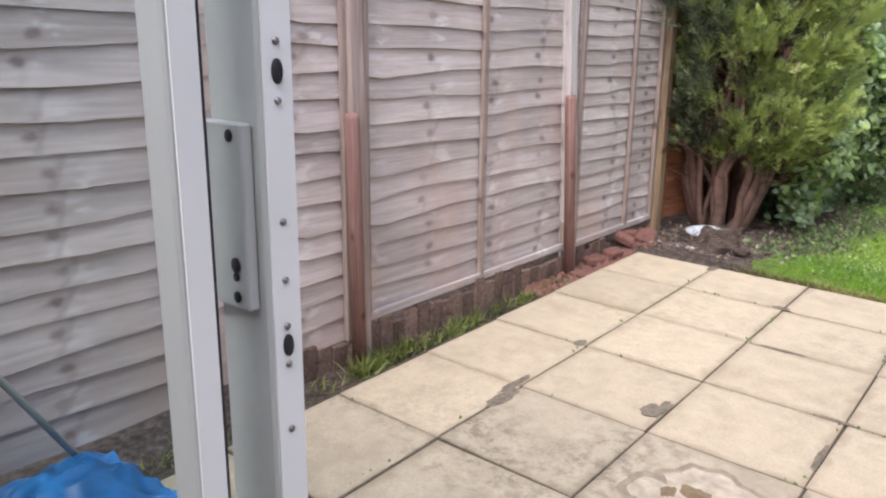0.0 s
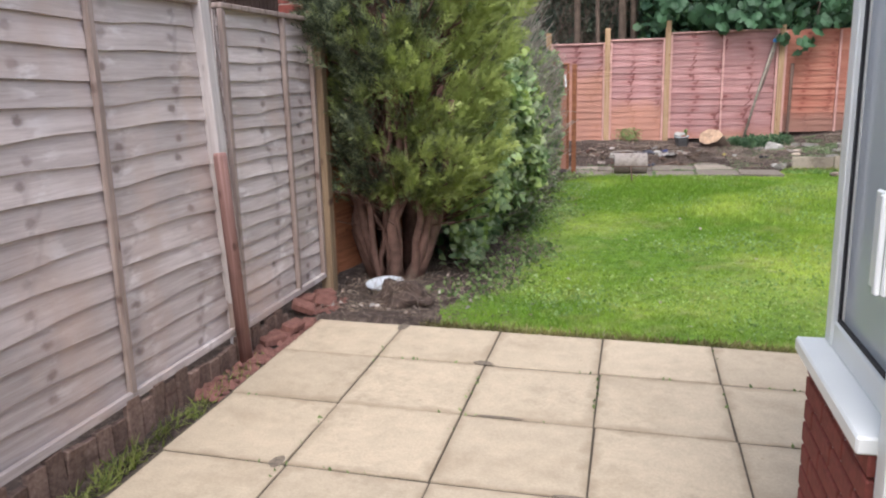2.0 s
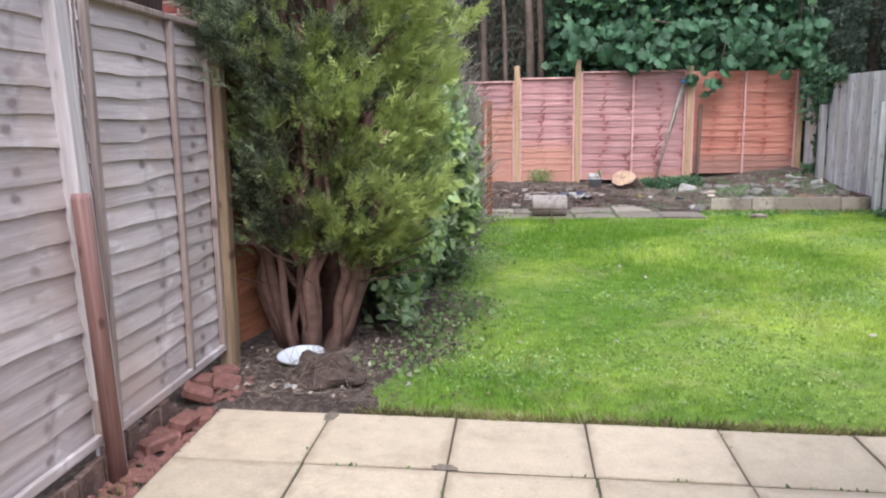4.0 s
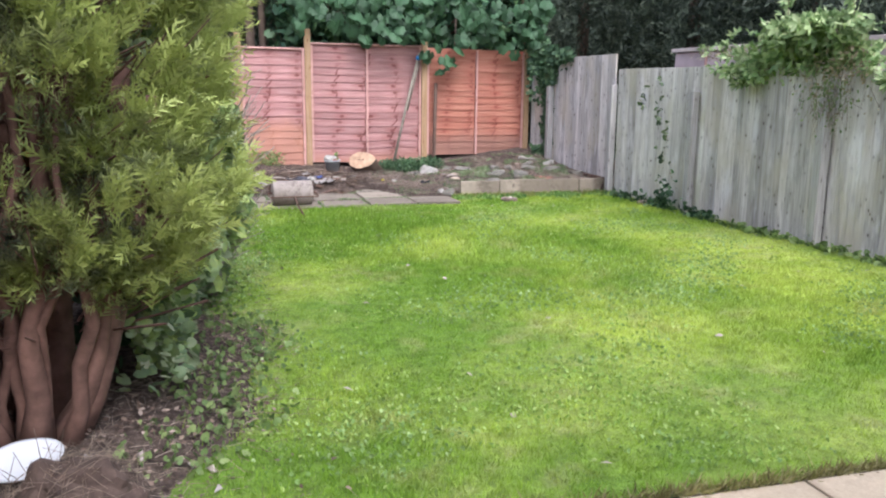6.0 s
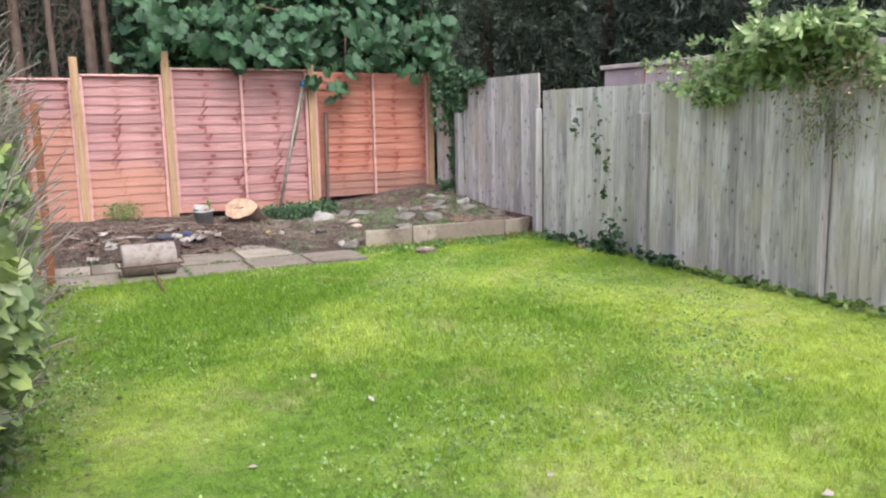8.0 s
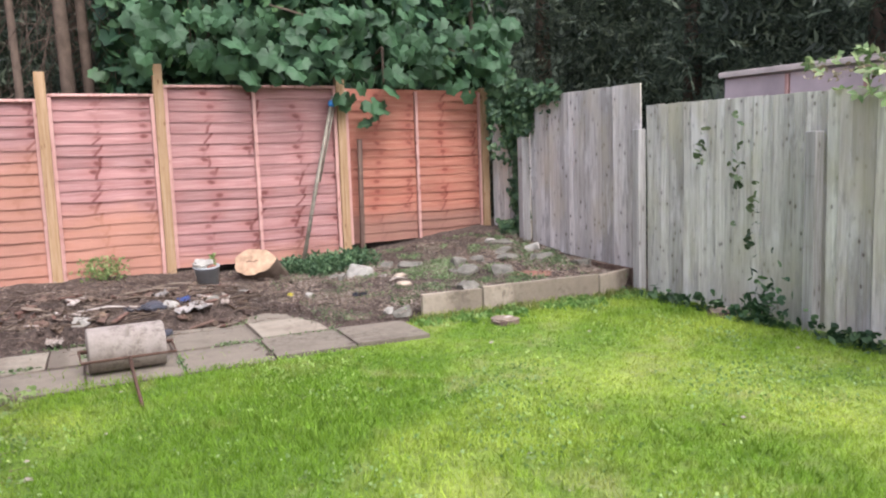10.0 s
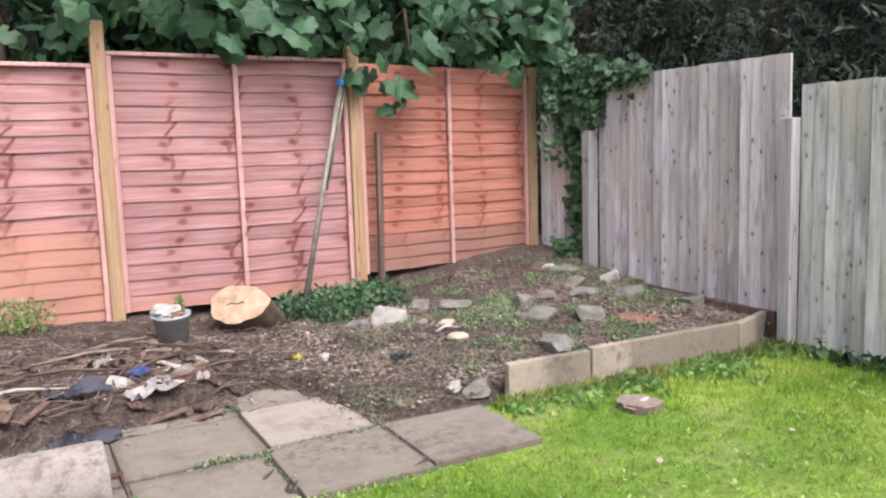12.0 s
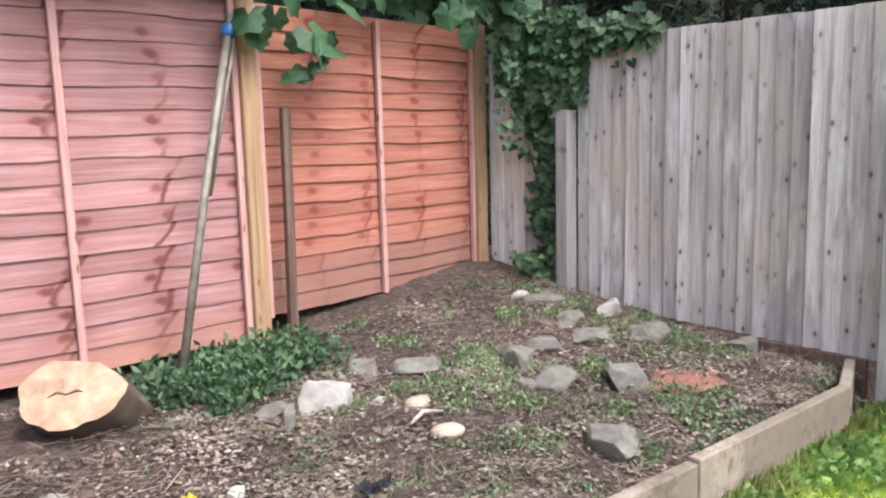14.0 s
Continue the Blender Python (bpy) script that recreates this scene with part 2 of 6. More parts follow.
# Lighter copy of the ivy; sun on the hedge's front leaves is coloured in.
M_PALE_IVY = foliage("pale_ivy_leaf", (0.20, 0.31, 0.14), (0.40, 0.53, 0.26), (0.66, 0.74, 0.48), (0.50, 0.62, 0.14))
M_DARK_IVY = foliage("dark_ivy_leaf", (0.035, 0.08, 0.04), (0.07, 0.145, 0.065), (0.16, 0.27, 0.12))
# Strong dark patches put shade and highlights into the overhanging leaves' colour.
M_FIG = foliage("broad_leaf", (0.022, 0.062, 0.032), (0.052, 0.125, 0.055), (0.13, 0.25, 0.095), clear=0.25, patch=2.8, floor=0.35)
M_CLIMBER = foliage("climber_leaf", (0.16, 0.27, 0.10), (0.34, 0.47, 0.20), (0.58, 0.68, 0.36), patch=3.0)
M_PALE_LEAF = foliage("pale_dying_leaf", (0.28, 0.24, 0.14), (0.42, 0.34, 0.22), (0.52, 0.46, 0.34))
M_WEED = foliage("weed_leaf", (0.11, 0.18, 0.06), (0.19, 0.29, 0.09), (0.32, 0.42, 0.16))
M_CLOVER = foliage("clover_leaf", (0.17, 0.29, 0.08), (0.25, 0.39, 0.13), (0.36, 0.49, 0.20), floor=0.7)
M_FRINGE = foliage("straggling_grass", (0.16, 0.14, 0.06), (0.33, 0.31, 0.10), (0.50, 0.46, 0.25))
M_TUFT = foliage("grass_tuft", (0.13, 0.18, 0.04), (0.27, 0.32, 0.07), (0.40, 0.42, 0.16))


def lawn_tone(f, bright=1.0):
    """The lawn's patches: dark lush, yellow-green, thin and dry, with shade painted in on the left."""
    p = f.space((1, 1, 0.05), False)
    # Greener at low x: the shaded left side is put into the colour.
    a = f.math("ADD", f.noise(p, 0.8, 4, 0.55), f.math("MULTIPLY", f.math("SUBTRACT", f.height("X"), 1.2), 0.022))
    b = f.noise(f.space((1, 1, 0.05), False, 7.0), 2.6, 4, 0.6)
    for cx, cy, rx, ry, deep in ((0.45, 11.5, 1.0, 0.7, 0.17), (-0.3, 10.3, 0.7, 0.8, 0.13), (0.2, 8.5, 0.8, 0.5, 0.15), (-0.3, 7.8, 0.6, 0.5, 0.12), (1.5, 9.8, 0.9, 0.9, -0.03), (0.4, 6.6, 0.7, 0.4, -0.08), (1.9, 7.7, 0.9, 0.7, -0.08), (2.9, 8.6, 0.9, 1.2, -0.08)):
        u = f.math("DIVIDE", f.math("SUBTRACT", f.height("X"), cx), rx)
        v = f.math("DIVIDE", f.math("SUBTRACT", f.height("Y"), cy), ry)
        r2 = f.math("ADD", f.math("MULTIPLY", u, u), f.math("MULTIPLY", v, v))
        a = f.math("SUBTRACT", a, f.math("MULTIPLY", f.ramp(f.math("MULTIPLY", r2, 0.5), (0.0, 1.0), (1.0, 0.0)), deep))
    c = f.ramp(f.math("SUBTRACT", a, f.math("MULTIPLY", f.math("MAXIMUM", f.math("SUBTRACT", f.height("Y"), 9.0), 0.0), 0.018)), (0.36, (0.18 * bright, 0.32 * bright, 0.035)), (0.50, (0.28 * bright, 0.41 * bright, 0.06)), (0.66, (0.43 * bright, 0.54 * bright, 0.10)))
    m = f.noise(f.space((1, 1, 0.05), False, 2.0), 13.0, 6, 0.72)
    c = f.mix(0.6, c, f.ramp(m, (0.36, 0.5), (0.50, 0.95), (0.62, 1.2)), "MULTIPLY")
    return f.mix(f.ramp(b, (0.54, 0.0), (0.70, 0.55)), c, (0.42 * bright, 0.42 * bright, 0.17))


gr = Mat("grass_blade", 0.6, 0.0, 0.25)
gc = gr.mix(0.5, lawn_tone(gr, 1.15), gr.ramp(gr.geo.outputs["Random Per Island"], (0.0, 0.55), (1.0, 1.2)), "MULTIPLY")
gr.color(gc)
gt = gr.n.new("ShaderNodeBsdfTranslucent")
gr.put(gc, gt.inputs["Color"])
gm = gr.n.new("ShaderNodeMixShader")
gm.inputs[0].default_value = 0.4
gr.put(gr.b.outputs[0], gm.inputs[1])
gr.put(gt.outputs[0], gm.inputs[2])
gr.put(gm.outputs[0], gr.n["Material Output"].inputs["Surface"])
M_GRASS = gr.m

g0 = Mat("lawn_turf", 0.95)
gn = g0.noise(g0.space((1, 1, 1), False), 55, 6, 0.7)
g0.color(g0.mix(0.7, lawn_tone(g0, 0.9), g0.ramp(gn, (0.3, 0.3), (0.65, 1.0)), "MULTIPLY"))
M_TURF = g0.bump(gn, 0.8, 0.02).m

s0 = Mat("dark_soil", 0.95)
sn = s0.noise(s0.space((1, 1, 1), False), 24, 8, 0.72)
sb = s0.noise(s0.space((1, 1, 1), False), 1.6, 4)
sc = s0.ramp(sn, (0.30, (0.035, 0.026, 0.021)), (0.5, (0.095, 0.07, 0.055)), (0.70, (0.24, 0.19, 0.15)))
M_SOIL = s0.color(s0.mix(0.6, sc, s0.ramp(sb, (0.32, 0.4), (0.6, 1.0)), "MULTIPLY")).bump(sn, 1.0, 0.03).m


def slab(name, c, dirt, stain=0.5, specks=1.0):
    s = Mat(name, 0.85)
    own = s.space()
    fine = s.noise(own, 90, 5, 0.7)
    big = s.noise(own, 2.2, 6, 0.62)
    mid = s.noise(own, 9, 5, 0.6)
    col = s.mix(1.0, c, s.ramp(s.info.outputs["Random"], (0.0, 0.91), (1.0, 1.04)), "MULTIPLY")
    col = s.mix(s.ramp(big, (0.52, 0.0), (0.75, stain)), col, dirt)
    col = s.mix(0.35, col, s.ramp(mid, (0.3, 0.6), (0.65, 1.0)), "MULTIPLY")
    col = s.mix(0.25, col, s.ramp(fine, (0.35, 0.4), (0.6, 1.0)), "MULTIPLY")
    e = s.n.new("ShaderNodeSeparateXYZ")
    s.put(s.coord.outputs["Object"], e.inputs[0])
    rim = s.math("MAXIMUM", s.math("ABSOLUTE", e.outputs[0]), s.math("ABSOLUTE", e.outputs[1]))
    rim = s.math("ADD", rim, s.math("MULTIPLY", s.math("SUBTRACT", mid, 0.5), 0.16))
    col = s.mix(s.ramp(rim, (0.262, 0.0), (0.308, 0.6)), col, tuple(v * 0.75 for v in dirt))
    spots = s.cells(own, 7.0)
    col = s.mix(s.ramp(spots, (0.03, 0.7), (0.07, 0.0)), col, dirt)
    wide = s.noise(s.space((1, 1, 1), False, 6.0), 1.5, 5, 0.65)
    speck = s.ramp(s.noise(s.space((1, 1, 1), False), 16, 6, 0.75), (0.46, 0.0), (0.60, 0.8))
    col = s.mix(s.math("MULTIPLY", speck, s.ramp(wide, (0.48, 0.12 * specks), (0.62, 0.9 * specks))), col, tuple(v * 0.6 for v in dirt))
    s.color(col)
    return s.bump(s.math("ADD", fine, mid), 0.35, 0.003).m


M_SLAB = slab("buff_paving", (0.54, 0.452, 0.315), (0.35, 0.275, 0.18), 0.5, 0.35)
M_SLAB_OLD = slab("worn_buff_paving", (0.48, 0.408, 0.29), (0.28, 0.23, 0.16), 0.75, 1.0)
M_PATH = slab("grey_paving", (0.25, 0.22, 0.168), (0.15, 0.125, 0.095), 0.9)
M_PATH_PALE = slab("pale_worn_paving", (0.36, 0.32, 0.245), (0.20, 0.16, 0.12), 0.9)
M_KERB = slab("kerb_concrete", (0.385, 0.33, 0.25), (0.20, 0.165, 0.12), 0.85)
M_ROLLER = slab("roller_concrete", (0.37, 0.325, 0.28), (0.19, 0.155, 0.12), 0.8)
M_WORN = plain("flaked_concrete", (0.55, 0.47, 0.35), 0.9, vary=0.35, scale=22, bump=0.5)
M_HOLLOW = plain("damp_brown_concrete", (0.25, 0.18, 0.10), 0.8, vary=0.4, scale=30)
M_STAINED = plain("stained_concrete", (0.36, 0.30, 0.215), 0.9, vary=0.4, scale=25)
M_GRIT = plain("dark_grit", (0.25, 0.205, 0.15), 0.95, vary=0.5, scale=40, bump=0.6)
M_JOINT = plain("joint_earth", (0.11, 0.09, 0.062), 0.95, vary=0.5)
M_DARK_ROOF = plain("dark_roof_felt", (0.06, 0.055, 0.055), 0.9, vary=0.3)
M_BRICK = plain("red_brick", (0.27, 0.075, 0.055), 0.85, vary=0.35, scale=40)
M_OLD_BRICK = plain("old_red_brick", (0.27, 0.13, 0.10), 0.9, vary=0.4, scale=30)
M_MORTAR = plain("mortar", (0.46, 0.38, 0.32), 0.95, vary=0.3)
M_UPVC = plain("white_frame_plastic", (0.72, 0.75, 0.71), 0.3, vary=0.04, scale=6, bump=0.02, spec=0.5)
M_ALU = plain("grey_door_metal", (0.43, 0.46, 0.43), 0.4, 0.15, vary=0.06, scale=5, bump=0.02, spec=0.5)
M_RUBBER = plain("black_rubber", (0.02, 0.02, 0.022), 0.6, vary=0.1)
M_STEEL = plain("dull_steel", (0.30, 0.29, 0.28), 0.4, 0.9, vary=0.3)
M_RUST = plain("rusty_iron", (0.20, 0.12, 0.085), 0.7, 0.5, vary=0.5)
M_POLE = plain("mossy_metal_pole", (0.36, 0.33, 0.25), 0.55, 0.3, vary=0.5, scale=14)
M_BARK = plain("red_brown_bark", (0.235, 0.135, 0.10), 0.95, vary=0.55, scale=12, bump=0.9)
M_DARK_BARK = plain("grey_brown_bark", (0.17, 0.125, 0.09), 0.95, vary=0.5, scale=9, bump=0.9)
M_TWIG = plain("dry_twig", (0.30, 0.24, 0.18), 0.9, vary=0.4)
M_PALE_TWIG = plain("pale_grey_twig", (0.42, 0.37, 0.31), 0.9, vary=0.4)
M_DEAD = plain("dead_leaf", (0.33, 0.24, 0.165), 0.85, vary=0.5)
def mixed_bits(name, *stops):
    """Loose bits, each of its own tone."""
    m = Mat(name, 0.9)
    big = m.noise(m.space((1, 1, 1), False), 2.2, 4)
    c = m.ramp(m.geo.outputs["Random Per Island"], *stops)
    m.color(m.mix(0.7, c, m.ramp(big, (0.38, 0.35), (0.60, 1.15)), "MULTIPLY"))
    return m.m


M_MULCH = mixed_bits("leaf_mulch", (0.0, (0.06, 0.042, 0.032)), (0.45, (0.17, 0.12, 0.088)), (0.8, (0.26, 0.20, 0.15)), (1.0, (0.40, 0.33, 0.27)))
M_STRAW = mixed_bits("dry_straw", (0.0, (0.13, 0.095, 0.07)), (0.55, (0.27, 0.215, 0.16)), (1.0, (0.46, 0.39, 0.31)))
M_CHIPPING = mixed_bits("pale_chipping", (0.0, (0.15, 0.12, 0.09)), (0.6, (0.27, 0.22, 0.17)), (1.0, (0.46, 0.40, 0.33)))
M_CHIP = plain("pale_chip", (0.55, 0.49, 0.42), 0.85, vary=0.35)
M_STONE = plain("grey_stone", (0.255, 0.245, 0.20), 0.95, vary=0.5, scale=14, bump=1.0)
M_WHITE_STONE = plain("white_stone", (0.49, 0.475, 0.41), 0.9, vary=0.4, scale=10, bump=1.0)
M_PEBBLE = plain("cream_pebble", (0.52, 0.43, 0.32), 0.8, vary=0.35, scale=12)
M_CUT = plain("fresh_cut_wood", (0.60, 0.41, 0.26), 0.85, vary=0.5, scale=14, bump=0.9)
M_PLATE = plain("white_ceramic", (0.58, 0.62, 0.64), 0.25, vary=0.06, scale=6, bump=0.02, spec=0.5)
M_POT = plain("grey_plastic_pot", (0.42, 0.45, 0.45), 0.55, vary=0.3, scale=8)
M_BLACK = plain("black_plastic", (0.035, 0.038, 0.045), 0.5, vary=0.3)
M_YELLOW = plain("yellow_plastic", (0.60, 0.52, 0.06), 0.5, vary=0.2)
M_BLUE_FILM = plain("dark_blue_film", (0.05, 0.10, 0.32), 0.4, vary=0.4, spec=0.5)
M_BLUE = plain("blue_plastic_sheet", (0.03, 0.20, 0.50), 0.35, vary=0.5, scale=9, spec=0.5)
M_PAPER = plain("pale_sheet_scrap", (0.44, 0.38, 0.32), 0.8, vary=0.3, scale=10)
M_RED_SAND = plain("crushed_red_brick", (0.33, 0.15, 0.105), 0.95, vary=0.4, scale=30, bump=0.8)
M_CREAM = plain("cream_pink_fascia", (0.74, 0.64, 0.58), 0.6, vary=0.3, scale=4)
M_SHED = plain("pink_white_roof_sheet", (0.70, 0.57, 0.57), 0.5, vary=0.3, scale=3)
M_PLASTER = plain("pale_plaster", (0.62, 0.60, 0.56), 0.9, vary=0.1, scale=10)

gl = Mat("pane_glass", 0.02, 0.0, 0.5)
gl.b.inputs["Transmission Weight"].default_value = 1.0
gl.b.inputs["IOR"].default_value = 1.02
M_GLASS = gl.color((0.90, 0.95, 0.95)).m

# Pale grey base paints reflections and haze onto the window panes.
g2 = Mat("reflection_tinted_glass", 0.12, 0.0, 0.5)
g2.b.inputs["Transmission Weight"].default_value = 0.35
g2.b.inputs["IOR"].default_value = 1.3
M_REFLECTION_PANE = g2.color((0.52, 0.56, 0.58)).m

# ---- builders ----
def thing(name, label, category, at=(0, 0, 0), rot=(0, 0, 0), group="", kind=""):
    e = new(name)
    e.empty_display_size = 0.1
    e.location, e.rotation_euler = at, [radians(a) for a in rot]
    return tagged(e, label, category, group, kind)


def mesh_of(name, verts, faces, material=None, smooth=False):
    me = bpy.data.meshes.new(name)
    me.from_pydata([tuple(v) for v in verts], [], faces)
    if material:
        me.materials.append(material)
    if smooth:
        me.polygons.foreach_set("use_smooth", [True] * len(me.polygons))
    me.update()
    return me


def done(bm, name, material, smooth=False):
    me = bpy.data.meshes.new(name)
    bmesh.ops.recalc_face_normals(bm, faces=bm.faces)
    bm.to_mesh(me)
    bm.free()
    me.materials.append(material)
    if smooth:
        me.polygons.foreach_set("use_smooth", [True] * len(me.polygons))
    return me


def part(name, mesh, parent, at=(0, 0, 0), rot=(0, 0, 0), label="", scale=(1, 1, 1)):
    ob = new(name, mesh)
    ob.parent = parent
    ob.location, ob.scale = at, scale
    ob.rotation_euler = [radians(a) for a in rot]
    return tagged(ob, label)


def solo(name, mesh, label, category, at=(0, 0, 0), rot=(0, 0, 0), group="", kind="", scale=(1, 1, 1)):
    ob = new(name, mesh)
    ob.location, ob.scale = at, scale
    ob.rotation_euler = [radians(a) for a in rot]
    return tagged(ob, label, category, group, kind)


def box(name, x0, x1, y0, y1, z0, z1, material, bevel=0.0):
    bm = bmesh.new()
    bmesh.ops.create_cube(bm, size=1, matrix=Matrix.Translation(((x0 + x1) / 2, (y0 + y1) / 2, (z0 + z1) / 2)) @ Matrix.Diagonal((x1 - x0, y1 - y0, z1 - z0, 1)))
    if bevel:
        bmesh.ops.bevel(bm, geom=list(bm.edges), offset=bevel, segments=1, affect="EDGES")
    return done(bm, name, material)


def tube(name, points, radii, material, sides=8, cap=True):
    """A tapering round limb through the points."""
    verts, faces = [], []
    pts = [Vector(p) for p in points]
    for i, p in enumerate(pts):
        d = (pts[min(i + 1, len(pts) - 1)] - pts[max(i - 1, 0)]).normalized()
        u = d.orthogonal().normalized() if i == 0 else (u - d * u.dot(d)).normalized()
        v = d.cross(u)
        for k in range(sides):
            a = 2 * math.pi * k / sides
            verts.append(p + (u * math.cos(a) + v * math.sin(a)) * radii[i])
    for i in range(len(pts) - 1):
        for k in range(sides):
            a, b = i * sides + k, i * sides + (k + 1) % sides
            faces.append((a, b, b + sides, a + sides))
    if cap:
        faces.append(tuple(reversed(range(sides))))
        faces.append(tuple(range((len(pts) - 1) * sides, len(pts) * sides)))
    return mesh_of(name, verts, faces, material, True)


def lathe(name, profile, material, sides=24, smooth=True):
    verts, faces = [], []
    for r, z in profile:
        for k in range(sides):
            a = 2 * math.pi * k / sides
            verts.append((r * math.cos(a), r * math.sin(a), z))
    for i in range(len(profile) - 1):
        for k in range(sides):
            a, b = i * sides + k, i * sides + (k + 1) % sides
            faces.append((a, b, b + sides, a + sides))
    return mesh_of(name, verts, faces, material, smooth)


def rock(name, sx, sy, sz, material, seed=0, rough=0.35, sub=2, smooth=False):
    bm = bmesh.new()
    bmesh.ops.create_icosphere(bm, subdivisions=sub, radius=1)
    for v in bm.verts:
        n = noise.noise(v.co * 1.3 + Vector((seed * 3.1, seed, 0))) + 0.5 * noise.noise(v.co * 3 + Vector((seed, 0, seed * 2.0)))
        v.co = v.co * (1 + rough * n)
        v.co = Vector((v.co.x * sx, v.co.y * sy, max(v.co.z, -0.55) * sz))
    return done(bm, name, material, smooth)


def angular_rock(name, sx, sy, sz, material, seed=0):
    """A broken stone with flat faces and slightly rough edges."""
    rng = random.Random(seed)
    planes = [(Vector([rng.gauss(0, 1) for _ in range(3)]).normalized(), rng.uniform(0.45, 0.8)) for _ in range(11)] + [(Vector((rng.uniform(-0.3, 0.3), rng.uniform(-0.3, 0.3), 1)).normalized(), 0.55)]
    bm = bmesh.new()
    bmesh.ops.create_icosphere(bm, subdivisions=3, radius=1)
    for v in bm.verts:
        for nrm, d in planes:
            over = v.co.dot(nrm) - d
            if over > 0:
                v.co -= nrm * over
        v.co *= 1.25 + 0.10 * noise.noise(v.co * 3 + Vector((seed, 0, 0))) + 0.05 * noise.noise(v.co * 9)
        v.co = Vector((v.co.x * sx, v.co.y * sy, max(v.co.z, -0.55) * sz))
    return done(bm, name, material)


def scattered(name, shape, places, material, smooth=False):
    """One mesh of many copies of a small shape (verts, faces). places: rows of 3x4 matrices."""
    v0, f0 = np.array(shape[0], float), shape[1]
    P = np.array(places, float)
    n, k = len(P), len(v0)
    verts = (np.einsum("nij,kj->nki", P[:, :, :3], v0) + P[:, None, :, 3]).reshape(-1, 3)
    me = bpy.data.meshes.new(name)
    sizes = np.array([len(f) for f in f0])
    loops = np.concatenate([np.array(f) for f in f0])
    allloops = (loops[None, :] + (np.arange(n) * k)[:, None]).ravel()
    me.vertices.add(n * k)
    me.vertices.foreach_set("co", verts.astype(np.float32).ravel())
    me.loops.add(len(allloops))
    me.loops.foreach_set("vertex_index", allloops.astype(np.int32))
    me.polygons.add(n * len(f0))
    starts = np.concatenate([[0], np.cumsum(np.tile(sizes, n))[:-1]])
    me.polygons.foreach_set("loop_start", starts.astype(np.int32))
    me.update(calc_edges=True)
    me.materials.append(material)
    if smooth:
        me.polygons.foreach_set("use_smooth", [True] * len(me.polygons))
    return me


def frames_for(rng, pos, out, size, droop=0.0, spread=0.6, stretch=None):
    """Matrices whose y looks along out (jittered) and z across, at the places, with a size each."""
    n = len(pos)
    y = out + rng.normal(0, spread, (n, 3))
    y[:, 2] -= droop
    y /= np.linalg.norm(y, axis=1)[:, None]
    x = np.cross(y, rng.normal(0, 1, (n, 3)))
    x /= np.linalg.norm(x, axis=1)[:, None]
    z = np.cross(x, y)
    m = np.stack([x, y, z, np.zeros((n, 3))], 2) * np.asarray(size)[:, None, None]
    m[:, :, 3] = pos
    return m


def laid_on(rng, pos, normal, size, droop=1.0, spread=0.35):
    """Matrices of leaves that lie along a surface: z out of it, y hanging down."""
    n = len(pos)
    z = np.asarray(normal, float) + rng.normal(0, spread, (n, 3))
    z /= np.linalg.norm(z, axis=1)[:, None]
    d = np.array([0, 0, -droop]) + rng.normal(0, 0.5, (n, 3))
    x = np.cross(d, z)
    x /= np.linalg.norm(x, axis=1)[:, None]
    y = np.cross(z, x)
    m = np.stack([x, y, z, np.zeros((n, 3))], 2) * np.asarray(size)[:, None, None]
    m[:, :, 3] = pos
    return m


# Small leaf shapes, lying in xy, growing along y.
def spray_shape(n=7):
    """A flat feathery spray of a conifer."""
    v, f = [(-0.012, 0, 0), (0.012, 0, 0), (0, 1, 0.05)], [(0, 1, 2)]
    for i in range(n):
        y = 0.12 + 0.78 * i / n
        w = 0.34 * math.sin(math.pi * (0.25 + 0.7 * (1 - y)))
        for s in (-1, 1):
            b = len(v)
            v += [(0, y, 0.0), (s * w * 0.55, y + 0.10, 0.05), (s * w, y + w * 0.85, -0.02), (0, y + 0.09, 0.0)]
            f.append((b, b + 1, b + 2, b + 3) if s > 0 else (b + 3, b + 2, b + 1, b))
    return v, f


def lobed_shape(lobes=5, depth=0.4, fold=0.08):
    """A lobed leaf with a stalk."""
    v, f = [(0, 0.45, -fold)], []
    n = lobes * 2 + 1
    for i in range(n):
        a = radians(-90 + 20 + 320 * i / (n - 1))
        r = 0.5 if i % 2 else 0.5 * (1 - depth)
        r *= 1 + 0.25 * math.sin((a + math.pi / 2) / 2)
        v.append((r * math.cos(a), 0.45 + r * math.sin(a), fold * abs(math.cos(a))))
    for i in range(1, n):
        f.append((0, i, i + 1))
    b = len(v)
    v += [(-0.012, -0.3, -0.02), (0.012, -0.3, -0.02), (0, 0.12, 0)]
    f.append((b, b + 1, b + 2))
    return v, f


OVAL = ([(0, 0, 0), (0.22, 0.3, 0.05), (0.24, 0.6, 0.05), (0, 1, -0.04), (-0.24, 0.6, 0.05), (-0.22, 0.3, 0.05), (0, 0.5, -0.03)],
        [(0, 1, 6), (1, 2, 6), (2, 3, 6), (3, 4, 6), (4, 5, 6), (5, 0, 6)])
BLADE = ([(-0.06, 0, 0), (0.06, 0, 0), (0.035, 0.55, 0.05), (-0.035, 0.55, 0.05), (0, 1, 0.22)], [(0, 1, 2, 3), (3, 2, 4)])
STICK = ([(-0.03, 0, 0), (0.03, 0, 0), (0, 0, 0.05), (-0.02, 1, 0.02), (0.02, 1, 0.02), (0, 1, 0.06)], [(0, 1, 4, 3), (1, 2, 5, 4), (2, 0, 3, 5)])


# ---- lie of the land ----
def patio_z(x, y):
    return -0.065 - 0.0195 * (x + 1.805) + 0.015 * (y - 5.158)


